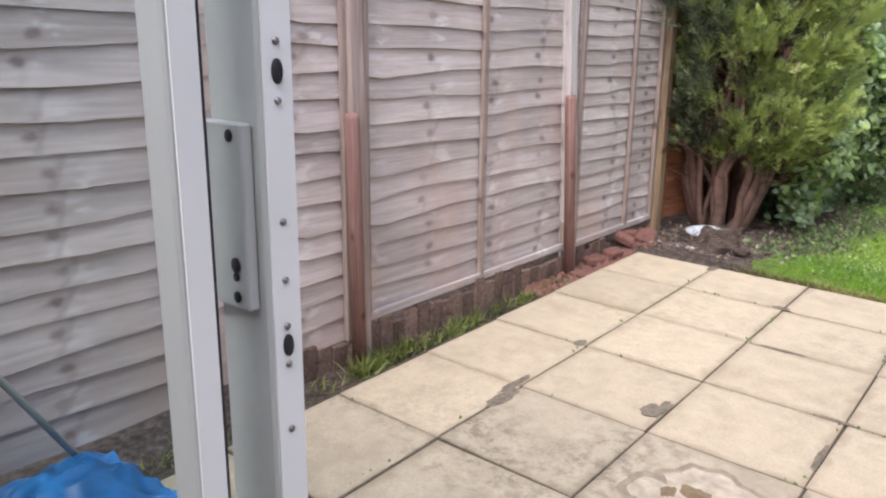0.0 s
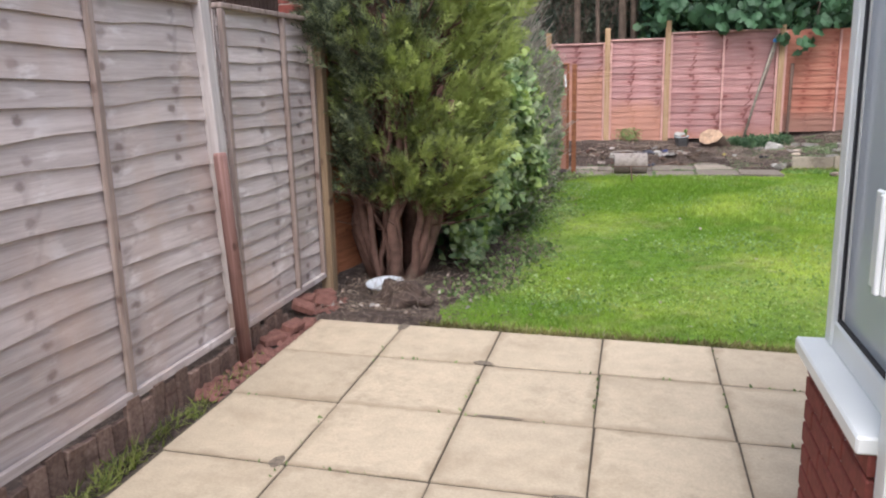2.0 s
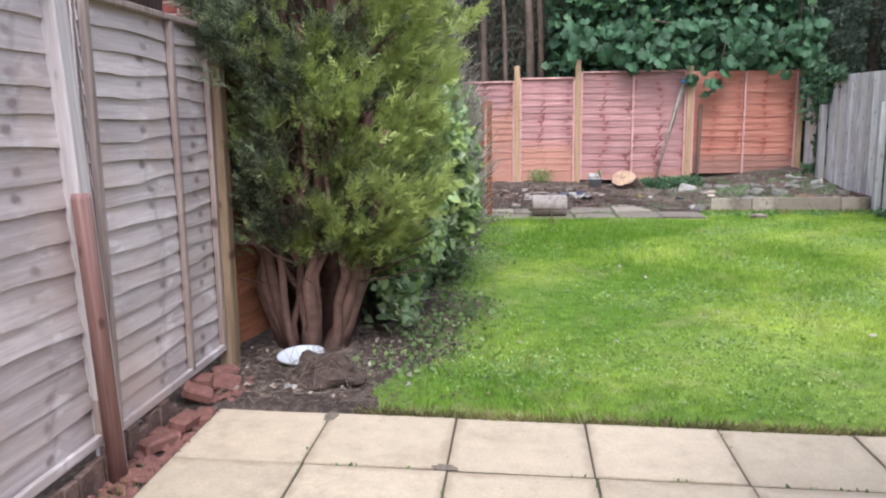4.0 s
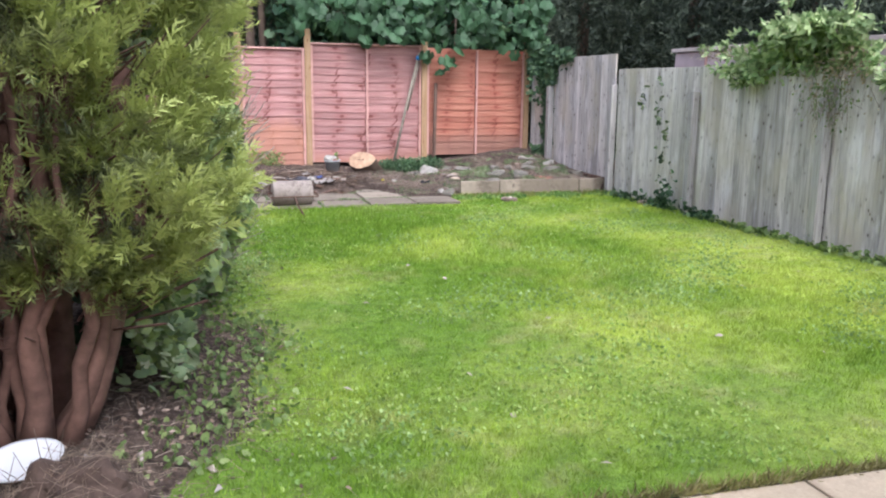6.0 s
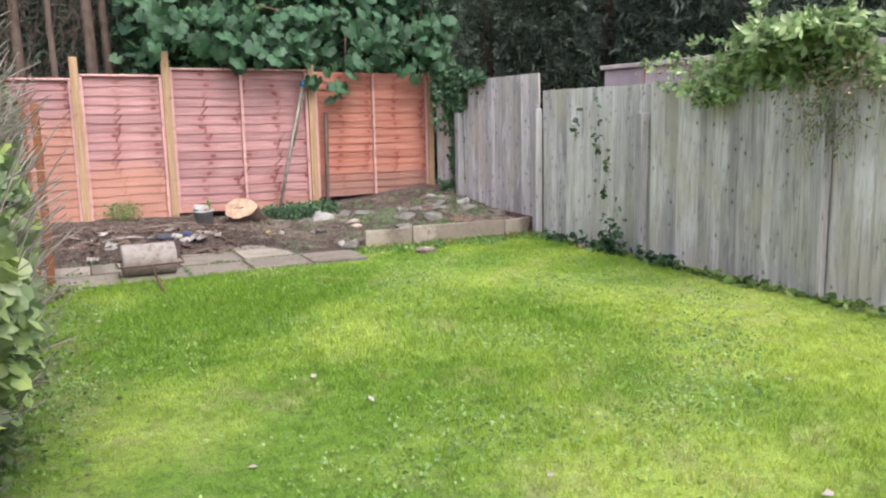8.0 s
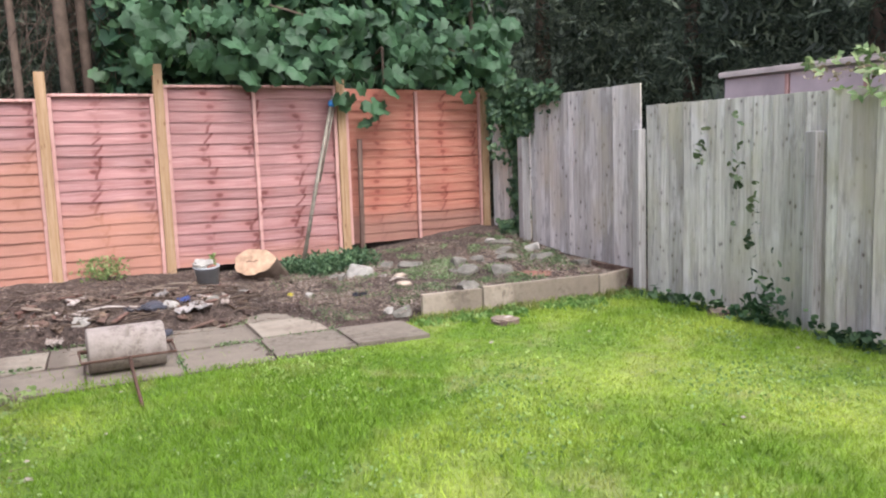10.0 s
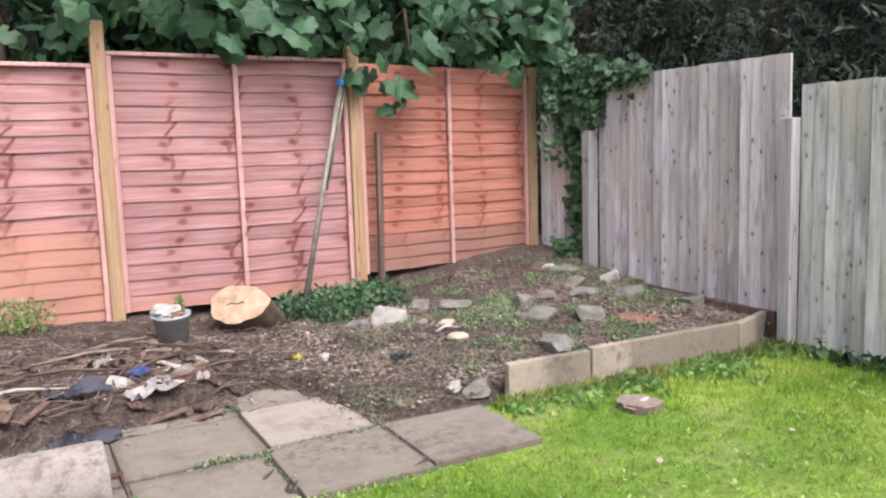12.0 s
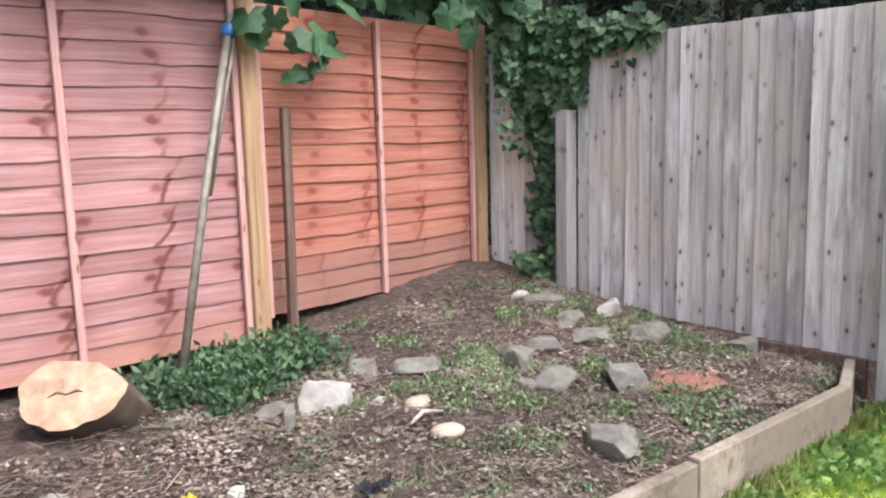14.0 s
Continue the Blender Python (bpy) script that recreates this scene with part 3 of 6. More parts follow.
def smooth01(t):
    t = min(1.0, max(0.0, t))
    return t * t * (3 - 2 * t)


def path_back(x):
    """Where the soil begins behind the path slabs."""
    pts = [(-9.0, 13.52), (-0.5, 13.58), (0.48, 13.72), (0.70, 13.90), (0.88, 13.78), (1.05, 13.12), (2.0, 13.0)]
    for (xa, ya), (xb, yb) in zip(pts, pts[1:]):
        if x <= xb:
            return ya + (yb - ya) * (x - xa) / (xb - xa)
    return 13.0


def land(x, y):
    """Height of the ground (lawn, soil) in the garden."""
    if y < 5.16:
        return patio_z(x, y) - (0.02 if x < -2.36 else 0.045)
    z = -0.09 + 0.065 * smooth01((y - 5.2) / 7.5)
    near = 1 - smooth01((y - 5.16) / 0.8)
    z += near * (0.017 - 0.0195 * (x + 1.805))
    if y > 13.05:
        u = (y - 13.05) / 2.4
        s = smooth01((x - 1.0) / 3.0)
        z = 0.015 + 0.18 * u + s * (0.13 + 0.10 * u * u)
        z -= 0.045 * smooth01((x - 3.75) / 0.3) * (1 - smooth01((y - 14.9) / 0.4))
        z += 0.03 * noise.noise(Vector((x * 2.3, y * 2.3, 0))) + 0.02 * noise.noise(Vector((x * 6, y * 6, 3)))
        if x < 0.4:
            z += 0.05 * smooth01((y - 13.3) / 0.5)
        if x < 1.15 and y < 14.4:
            edge = path_back(x) + 0.04 * noise.noise(Vector((x * 4, 0, 8))) + 0.02 * noise.noise(Vector((x * 13, 0, 8)))
            s = smooth01((y - edge) / 0.16)
            z = (-0.022 + 0.02 * smooth01(x)) * (1 - s) + z * s
    soil = smooth01((-1.55 - x) / 0.35)
    if y < 12.3 and soil > 0:
        z += soil * (0.03 + 0.03 * noise.noise(Vector((x * 3, y * 3, 1))))
    return z


# ---- ground ----
def sheet(name, x0, x1, y0, y1, step, height, material, label, kind="structure", category=""):
    nx, ny = max(1, int((x1 - x0) / step)), max(1, int((y1 - y0) / step))
    vs = [(x0 + (x1 - x0) * i / nx, y0 + (y1 - y0) * j / ny, height(x0 + (x1 - x0) * i / nx, y0 + (y1 - y0) * j / ny)) for j in range(ny + 1) for i in range(nx + 1)]
    fs = [(j * (nx + 1) + i, j * (nx + 1) + i + 1, (j + 1) * (nx + 1) + i + 1, (j + 1) * (nx + 1) + i) for j in range(ny) for i in range(nx)]
    ob = new(name, mesh_of(name, vs, fs, material, True))
    return tagged(ob, label, category, "", kind)


def bed_edge(y):
    """Where the bare soil under the hedge gives way to grass."""
    return -1.50 + 0.12 * math.sin(y * 2.1) + 0.08 * math.sin(y * 5.3) + 0.25 * smooth01((y - 10.5) / 2.0) + 0.26 * math.exp(-((y - 7.5) / 0.9) ** 2)


sheet("border_soil", -2.75, -2.3, -1.3, 5.2, 0.09, lambda x, y: patio_z(x, y) - 0.03 + 0.02 * noise.noise(Vector((x * 9, y * 9, 0))), M_SOIL, "strip of soil between the fence and the paving")
lawn = sheet("lawn", -1.9, 4.6, 5.15, 13.0, 0.1, lambda x, y: land(x, y) - 0.06 * smooth01((bed_edge(y) - x) / 0.2), M_TURF, "green patchy mown lawn turf behind the paved patio")
tagged(lawn, kind="structure")
sheet("soil_bed", -3.1, -1.2, 5.1, 13.1, 0.08, lambda x, y: land(x, y) - 0.05 * smooth01((x - bed_edge(y)) / 0.15), M_SOIL, "bare brown soil under the conifer and hedge")
sheet("rear_bed", -3.1, 4.6, 12.98, 15.9, 0.06, lambda x, y: land(x, y) - (0.05 if y < 13.05 else 0), M_SOIL, "rough heaped soil bed along the rear fence")
sheet("patio_base", -2.38, 3.2, -1.3, 5.17, 0.6, lambda x, y: patio_z(x, y) - 0.006, M_JOINT, "dark earth under the paving slabs")
ring = [(-60, -60), (60, -60), (60, 80), (-60, 80)]
gm_ = mesh_of("ground", [(x, y, -0.22) for x, y in ring], [(0, 1, 2, 3)], M_SOIL)
tagged(new("ground", gm_), "bare ground beyond the garden", "", "", "structure")

# ---- fences ----
def lap_board(length, depth, seed, material, wav=0.012, proud=0.017):
    """One waney-edged board, built along x from 0, its top edge back and its wavy lower edge forward (towards -y)."""
    n = 26
    rng = random.Random(seed)
    ph, f1, f2 = rng.uniform(0, 9), rng.uniform(2.2, 4.0), rng.uniform(6, 9)
    dips = [(rng.uniform(0, length), rng.uniform(-0.009, 0.006), rng.uniform(0.03, 0.08)) for _ in range(4)]
    vs, fs = [], []
    for i in range(n + 1):
        x = length * i / n
        low = 0.7 * wav * (math.sin(f1 * x + ph) + 0.6 * math.sin(f2 * x + ph * 2)) + sum(h * math.exp(-((x - c) / w) ** 2) for c, h, w in dips)
        warp = 0.004 * math.sin(f1 * 1.3 * x + ph) - 0.25 * abs(sum(h * math.exp(-((x - c) / w) ** 2) for c, h, w in dips))
        vs += [(x, 0.0, depth), (x, -proud + warp, low), (x, -proud + 0.012 + warp, low)]
    for i in range(n):
        a = i * 3
        fs += [(a, a + 1, a + 4, a + 3), (a + 1, a + 2, a + 5, a + 4), (a + 2, a, a + 3, a + 5)]
    fs += [(0, 2, 1), (n * 3, n * 3 + 1, n * 3 + 2)]
    return mesh_of("board", vs, fs, material)


def lap_panel(a, b, z0, z1, material, batten_mat, battens=(0.5,), boards=14, seed=0, label="", name="fence_panel", cap=True, parent=None):
    """A lap panel from a to b (plan), facing to the left of the way from b to a."""
    a, b = Vector((*a, 0)), Vector((*b, 0))
    L = (b - a).length
    ang = math.degrees(math.atan2((b - a).y, (b - a).x))
    p = thing(name, label if parent is None else "", "" if parent else "fence panel", (a.x, a.y, 0), (0, 0, ang))
    p.parent = parent
    step = (z1 - z0 - 0.04) / boards
    kinds = [lap_board(L - 0.02, step * 1.22, seed * 10 + k, material, 0.007 if seed >= 40 else 0.012, 0.014 if seed >= 40 else 0.017) for k in range(6)]
    rng = random.Random(seed)
    for k in range(boards):
        part("board", kinds[rng.randrange(6)], p, (0.01, 0.012, z0 + 0.01 + step * k + rng.uniform(-0.006, 0.006)), (0, rng.uniform(-0.25, 0.25), 0))
    bt = box("batten", -0.018, 0.018, -0.036, -0.006, z0 + 0.01, z1 - 0.03, batten_mat, 0.003)
    bt_ = [0.02 / L, 1 - 0.02 / L] + list(battens)
    for f in bt_:
        part("batten", bt, p, (L * f, 0, 0))
    if cap:
        part("capping_rail", box("capping_rail", 0, L, -0.040, 0.03, z1 - 0.028, z1, batten_mat, 0.004), p)
    if 5 <= seed < 10:
        part("bottom_rail", box("bottom_rail", 0, L, -0.036, -0.012, z0 - 0.01, z0 + 0.032, material, 0.004), p)
    part("back_board", box("back_board", 0.01, L - 0.01, 0.022, 0.032, z0 + 0.02, z1 - 0.03, material), p)
    return p


def post(at, z0, z1, w, material, label, name="fence_post", rot=0, lean=(0, 0), parent=None):
    me = box(name, -w / 2, w / 2, -w / 2, w / 2, z0, z1, material, 0.005)
    if parent:
        return part(name, me, parent, (*at, 0), (lean[0], lean[1], rot), label)
    return solo(name, me, label, "fence post", (*at, 0), (lean[0], lean[1], rot))


def fence(label):
    return thing("garden_fence", label, "fence")


# Boundary on the house side's left: weathered lap panels (facing +x).
FX = -2.60
left_fence = fence("weathered grey-brown lap fence with wavy board edges beside the patio")
LAB_L = "weathered grey-brown lap fence panel with wavy board edges behind the patio"
for i, (ya, yb, bat) in enumerate([(-1.3, 0.50, (0.5,)), (0.58, 2.46, (0.5,)), (2.55, 4.44, (0.5,)), (4.54, 5.76, (0.63,))]):
    lap_panel((FX, ya), (FX, yb), (-0.02, 0.0, 0.085, 0.07)[i], 1.87, M_LEFT, M_LEFT_POST, bat, (16, 16, 15, 19)[i], 3 + i, LAB_L, parent=left_fence)
for y, zt in ((0.54, 1.98), (2.50, 1.98), (4.46, 1.98)):
    far = y > 4
    e = post((FX + 0.035, y), -0.2, zt + 0.03 * far, 0.085, M_PALE_POST if far else M_LEFT_POST, "", lean=(3.4 if far else 0.4, -0.8), parent=left_fence)
    sp = lathe("repair_spur", [(0.0, -0.18), (0.036, -0.18), (0.036, 1.08), (0.031, 1.1), (0.0, 1.1)], M_SPUR, 12)
    part("repair_spur", sp, e, (0.050, -0.052, 0), label="red-brown half-height repair spur")
post((FX + 0.03, 5.82), -0.2, 1.92, 0.09, M_CORNER, "brownish post with green stains", parent=left_fence)

edge = thing("timber_edging", "row of short upright brown timbers under the fence panels", "edging", (0, 0, 0))
em = [box("upright", -0.015, 0.015, -0.045, 0.045, -0.2, 0.03 + 0.018 * k, M_EDGE, 0.004) for k in range(4)]
rng = random.Random(8)
y = 1.9
while y < 5.1:
    part("upright", em[rng.randrange(2) if y < 2.45 else rng.randrange(4)], edge, (FX + (0.0 if y < 2.45 else 0.025) + rng.uniform(-0.008, 0.01), y, rng.uniform(-0.04, 0.01)), (rng.uniform(-3, 3), rng.uniform(-4, 4), rng.uniform(-6, 6)))
    y += 0.098
# Brown-stained panels behind the conifer and hedge, running on to the rear.
brown_fence = fence("brown-stained lap fence running behind the conifer and hedge")
BA, BB = Vector((FX + 0.02, 5.90)), Vector((-1.72, 12.40))
for k in range(4):
    a, b = BA.lerp(BB, k / 4), BA.lerp(BB, (k + 1) / 4 - 0.012)
    lap_panel(a, b, 0.03, 1.84, M_BROWN, M_BROWN, (0.5,), 13, 20 + k, "", parent=brown_fence)
    if k:
        post((a.x, a.y), -0.2, 1.9, 0.075, M_BROWN, "", parent=brown_fence)
end_post = post((-1.315, 12.50), -0.2, 1.60, 0.065, M_BROWN, "", parent=brown_fence)
part("pale_strip", box("pale_strip", -0.012, 0.012, -0.045, -0.036, 1.28, 1.46, M_UPVC, 0.002), brown_fence, (-1.30, 12.50, 0), (0, -6, 0), "pale plastic strip")
lap_panel((-2.75, 12.50), (-1.385, 12.50), 0.05, 1.62, M_PINK, M_BROWN, (), 12, 31, "", parent=brown_fence)

# What shows over the fence on the neighbour's side.
nb = thing("neighbour_shed", "dark timber shed behind the weathered fence", "shed", (-4.4, 6.2, -0.2))
part("wall", box("wall", -0.8, 0.8, -2.4, 2.4, 0, 2.7, M_STAKE, 0.01), nb)
for k in range(32):
    part("board", box("board", 0.80, 0.818, -2.38 + 0.147 * k, -2.38 + 0.147 * k + 0.138, 0.0, 2.68, M_STAKE), nb)
part("roof", box("roof", -0.9, 0.92, -2.5, 2.5, 2.7, 2.76, M_DARK_ROOF, 0.01), nb)
pier = thing("brick_pier", "red brick pier behind the weathered fence", "brick pier", (-3.1, 6.72, -0.2))
part("mortar_core", box("mortar_core", -0.103, 0.103, -0.103, 0.103, 0, 2.75, M_MORTAR), pier)
pb = box("brick", -0.1075, 0.1075, -0.05, 0.05, -0.0325, 0.0325, M_BRICK, 0.004)
for c in range(34):
    for s_ in (-0.0575, 0.0575):
        part("brick", pb, pier, (0, s_, 0.04 + 0.075 * c) if c % 2 else (s_, 0, 0.04 + 0.075 * c), (0, 0, 0 if c % 2 else 90))

# Rear boundary: red-stained panels with tan posts (facing -y).
RY = 15.48
rear_fence = fence("pink-red stained lap fence with tan softwood posts")
REAR = [(-2.95, -2.05, 2.00, 0.22), (-1.97, -0.99, 2.00, 0.20), (-0.905, 0.055, 2.05, 0.20), (0.145, 1.94, 2.14, 0.27), (2.03, 3.84, 2.12, 0.365)]
for i, (xa, xb, zt, zb) in enumerate(REAR):
    last = i == 4
    lap_panel((xa, RY), (xb, RY + (0.22 if last else 0)), zb, zt, M_ORANGE if last else M_PINK, M_PINK_BATTEN, (0.5,) if i > 2 else (), 16, 40 + i,
              "", cap=not last, parent=rear_fence)
for x, zt in ((-2.01, 2.2), (-0.95, 2.25), (0.10, 2.34), (1.985, 2.24), (3.88, 2.14)):
    post((x, RY + (0.20 if x > 3 else -0.02)), 0.0, zt, 0.095, M_TAN, "", parent=rear_fence)

# Right-hand boundary: silver-grey feather-edge boards (facing -x).
def feather(name, pts, material, label, seed=0, w=0.108):
    """Vertical boards between plan points (x, y, z_low, z_top), facing -x."""
    p = thing(name, label, "fence section", (0, 0, 0))
    rng = random.Random(seed)
    for (xa, ya, la, ta), (xb, yb, lb, tb) in zip(pts, pts[1:]):
        n = max(1, round(abs(yb - ya) / (w * 0.88)))
        for k in range(n):
            f = (k + 0.5) / n
            lo, top = la + (lb - la) * f, ta + (tb - ta) * f
            L = top - lo + rng.uniform(-0.004, 0.004)
            key = (round(L, 1), rng.randrange(3), material.name)
            if key not in feather.kinds:
                v = [(0, -w / 2, -0.019), (0, w / 2, -0.002), (0, w / 2, 0.016), (0, -w / 2, -0.001)]
                lx = key[0]
                vs = [(x, yy, z + (0.006 * math.sin(key[1] * 2 + 4 * x / lx))) for x in (0, lx / 2, lx) for _, yy, z in v]
                fs = [(0, 1, 2, 3), (11, 10, 9, 8)] + [(q * 4 + s, q * 4 + (s + 1) % 4, q * 4 + 4 + (s + 1) % 4, q * 4 + 4 + s) for q in range(2) for s in range(4)]
                fs = [tuple(reversed(q)) for q in fs]
                feather.kinds[key] = mesh_of("board", vs, fs, material)
            me = feather.kinds[key]
            ob = part("board", me, p, (xa + (xb - xa) * f, ya + (yb - ya) * f, lo), scale=(L / key[0], 1, 1))
            ob.rotation_euler = (radians(rng.uniform(-0.6, 0.6)), radians(-90), 0)
    return p


feather.kinds = {}
GX = 4.12
feather("grey_fence", [(4.00, 15.66, 0.4, 1.95), (4.14, 15.03, 0.28, 1.95)], M_GREY, "weathered grey boards at the ivy-covered corner", 1)
feather("grey_fence", [(GX, 14.93, 0.24, 1.97), (GX, 13.0, 0.19, 1.945)], M_GREY, "taller silver-grey upright board fence section", 2)
feather("grey_fence", [(GX + 0.02, 12.90, 0.0, 1.735), (GX + 0.06, 10.9, -0.06, 1.70)], M_MOSSY_GREY, "lower silver-grey upright board fence section stained green", 3)
feather("grey_fence", [(GX + 0.06, 10.90, -0.07, 1.70), (GX + 0.10, 8.95, -0.08, 1.63), (GX + 0.12, 6.9, -0.08, 1.62), (GX + 0.14, 3.2, -0.1, 1.62)], M_GREY, "silver-grey upright board fence section along the lawn", 4)
for (x, y, z0, z1, w) in ((4.02, 14.97, 0.1, 1.52, 0.10), (4.06, 12.94, -0.1, 1.52, 0.09), (4.09, 11.05, -0.2, 1.42, 0.09), (4.13, 9.0, -0.2, 1.35, 0.10), (4.16, 6.95, -0.2, 1.4, 0.10)):
    post((x, y), z0, z1, w, M_GREY_POST, "weathered grey post standing against the board fence")
box_ = box("gravel_board", 4.07, 4.10, 13.05, 14.9, -0.05, 0.2, M_STAKE, 0.004)
solo("gravel_board", box_, "dark timber gravel board under the grey fence", "gravel board")

# ---- patio slabs, laid last in the ground's part ----
patio = thing("patio", "", "", (0, 0, 0), kind="structure")
rng = random.Random(4)
rows = [5.158, 4.605, 3.975, 3.36, 2.755, 2.155, 1.555, 0.955, 0.355, -0.245, -0.845, -1.3]
SLABS = {}
def slab_mesh(w, d, var, material, t=0.045):
    key = (round(w, 2), round(d, 2), var, material.name)
    if key not in SLABS:
        SLABS[key] = box("paving_slab", -w / 2 + 0.0045, w / 2 - 0.0045, -d / 2 + 0.007, d / 2 - 0.007, -t, 0, material, 0.003)
    return SLABS[key]
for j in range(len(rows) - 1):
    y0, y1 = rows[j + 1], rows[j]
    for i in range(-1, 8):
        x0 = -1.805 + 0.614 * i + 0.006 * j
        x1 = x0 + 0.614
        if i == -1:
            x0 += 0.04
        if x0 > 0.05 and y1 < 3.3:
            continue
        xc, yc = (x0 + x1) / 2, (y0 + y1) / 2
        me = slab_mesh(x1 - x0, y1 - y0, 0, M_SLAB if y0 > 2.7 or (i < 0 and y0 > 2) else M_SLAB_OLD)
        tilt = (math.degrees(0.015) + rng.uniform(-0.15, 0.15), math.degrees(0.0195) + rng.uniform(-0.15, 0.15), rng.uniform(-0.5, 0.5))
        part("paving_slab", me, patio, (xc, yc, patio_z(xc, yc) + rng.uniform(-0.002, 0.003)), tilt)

# Rear path of older grey slabs.
path = thing("rear_path", "", "", (0, 0, 0), kind="structure")
PATH = [(1.06, 1.64, 12.38, 12.98), (0.46, 1.055, 12.36, 12.975), (-0.14, 0.455, 12.30, 12.95), (-0.74, -0.145, 12.28, 12.92), (-1.34, -0.745, 12.26, 12.90), (-1.46, -1.345, 12.24, 12.88),
        (0.49, 1.03, 12.975, 13.575), (-0.16, 0.485, 12.955, 13.55), (-0.98, -0.165, 12.925, 13.52), (-1.46, -0.985, 12.90, 13.48),
        (0.50, 0.96, 13.582, 14.02), (-0.14, 0.492, 13.557, 13.90), (-0.80, -0.147, 13.527, 13.80)]
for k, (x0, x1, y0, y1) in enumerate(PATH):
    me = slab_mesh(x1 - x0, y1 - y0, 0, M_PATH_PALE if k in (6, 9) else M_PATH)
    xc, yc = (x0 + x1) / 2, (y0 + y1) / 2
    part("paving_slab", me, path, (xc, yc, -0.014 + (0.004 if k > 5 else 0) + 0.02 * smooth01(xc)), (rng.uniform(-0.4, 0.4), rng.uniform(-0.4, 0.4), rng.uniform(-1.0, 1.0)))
sheet("path_base", -1.5, 1.60, 12.42, 13.02, 0.08, lambda x, y: -0.020 + 0.02 * smooth01(x) + 0.006 * noise.noise(Vector((x * 9, y * 9, 0))), M_SOIL, "soil between the rear path slabs")

# Kerb of concrete edging set on edge.
kerb = [((1.83, 12.995), (2.39, 12.975), 0.195), ((2.395, 12.975), (3.585, 12.95), 0.208), ((3.595, 12.96), (4.07, 13.13), 0.195)]
for k, (a, b, zt) in enumerate(kerb):
    L = math.dist(a, b)
    ang = math.degrees(math.atan2(b[1] - a[1], b[0] - a[0]))
    solo("edging_slab", box("edging_slab", 0, L - 0.006, -0.025, 0.025, -0.12, zt, M_KERB, 0.005), "buff concrete edging slab on edge holding back the soil bed", "edging slab", (*a, 0), (0, 0, ang), "edging of the raised bed")

# ---- house side ----
WX = 0.12
dwarf = thing("dwarf_wall", "", "", (0, 0, 0), kind="structure")
part("wall_core", box("wall_core", WX + 0.004, WX + 0.10, 2.50, 3.138, -0.3, 0.575, M_MORTAR), dwarf)
part("wall_return", box("wall_return", WX + 0.10, 3.0, 3.04, 3.142, -0.3, 0.575, M_BRICK), dwarf)
bfull = box("brick", -0.05, 0.05, -0.1075, 0.1075, -0.0325, 0.0325, M_BRICK, 0.004)
bhalf = box("brick", -0.05, 0.05, -0.05, 0.05, -0.0325, 0.0325, M_BRICK, 0.004)
for c in range(10):
    z = -0.115 + 0.075 * c
    y = 2.478
    seq = [bfull, bfull, bfull] if c % 2 == 0 else [bhalf, bfull, bfull, bhalf]
    for b in seq:
        w = 0.1075 if b is bfull else 0.05
        y += w
        if y + w < 3.16:
            part("brick", b, dwarf, (WX + 0.046, y, z))
        y += w + 0.010
window = thing("window_1", "", "", (0, 0, 0), kind="structure")
part("window_sill", box("window_sill", 0.085, 0.30, 2.47, 3.19, 0.585, 0.63, M_UPVC, 0.006), window)
part("window_frame", box("window_frame", 0.165, 0.235, 3.10, 3.17, 0.63, 2.4, M_UPVC, 0.004), window)
part("window_frame", box("window_frame", 0.170, 0.232, 2.42, 3.10, 0.63, 0.71, M_UPVC, 0.004), window)
part("window_frame", box("window_frame", 0.172, 0.230, 2.42, 3.10, 2.30, 2.38, M_UPVC, 0.004), window)
part("gasket", box("gasket", 0.180, 0.188, 3.085, 3.102, 0.705, 2.3, M_RUBBER), window)
part("gasket", box("gasket", 0.180, 0.188, 2.50, 3.085, 0.708, 0.722, M_RUBBER), window)
part("pane", box("pane", 0.196, 0.204, 2.50, 3.09, 0.71, 2.3, M_REFLECTION_PANE), window)
w2 = thing("window_2", "", "", (0, 0, 0), kind="structure")
part("window_frame", box("window_frame", 0.235, 3.0, 3.10, 3.165, 0.58, 0.68, M_UPVC, 0.004), w2)
part("window_frame", box("window_frame", 0.235, 3.0, 3.10, 3.165, 2.3, 2.4, M_UPVC, 0.004), w2)
part("pane", box("pane", 0.24, 3.0, 3.13, 3.138, 0.68, 2.3, M_REFLECTION_PANE), w2)
dj = thing("door_2", "", "", (0, 0, 0), kind="structure")
part("door_frame", box("door_frame", 0.13, 0.20, 2.40, 2.47, -0.12, 2.4, M_UPVC, 0.004), dj)
part("lock_plate", box("lock_plate", 0.075, 0.085, 2.36, 2.46, 0.99, 1.20, M_UPVC, 0.003), dj)
part("handle_bar", box("handle_bar", 0.062, 0.075, 2.37, 2.39, 0.99, 1.2, M_UPVC, 0.003), dj)
part("lock_bracket", box("lock_bracket", 0.085, 0.13, 2.40, 2.42, 1.0, 1.03, M_UPVC, 0.002), dj)
part("lock_bracket", box("lock_bracket", 0.085, 0.13, 2.40, 2.42, 1.16, 1.19, M_UPVC, 0.002), dj)
for nm, b in (("wall_south", (-2.75, 3.1, -1.5, -1.3)), ("wall_east", (3.0, 3.2, -1.3, 3.17))):
    tagged(new(nm, box(nm, *b, -0.3, 2.6, M_BRICK)), "plain red brick house wall", "", "", "structure")
tagged(new("room_floor", box("room_floor", 0.24, 3.0, -1.3, 3.04, -0.2, -0.05, M_PLASTER)), "pale room floor", "", "", "structure")


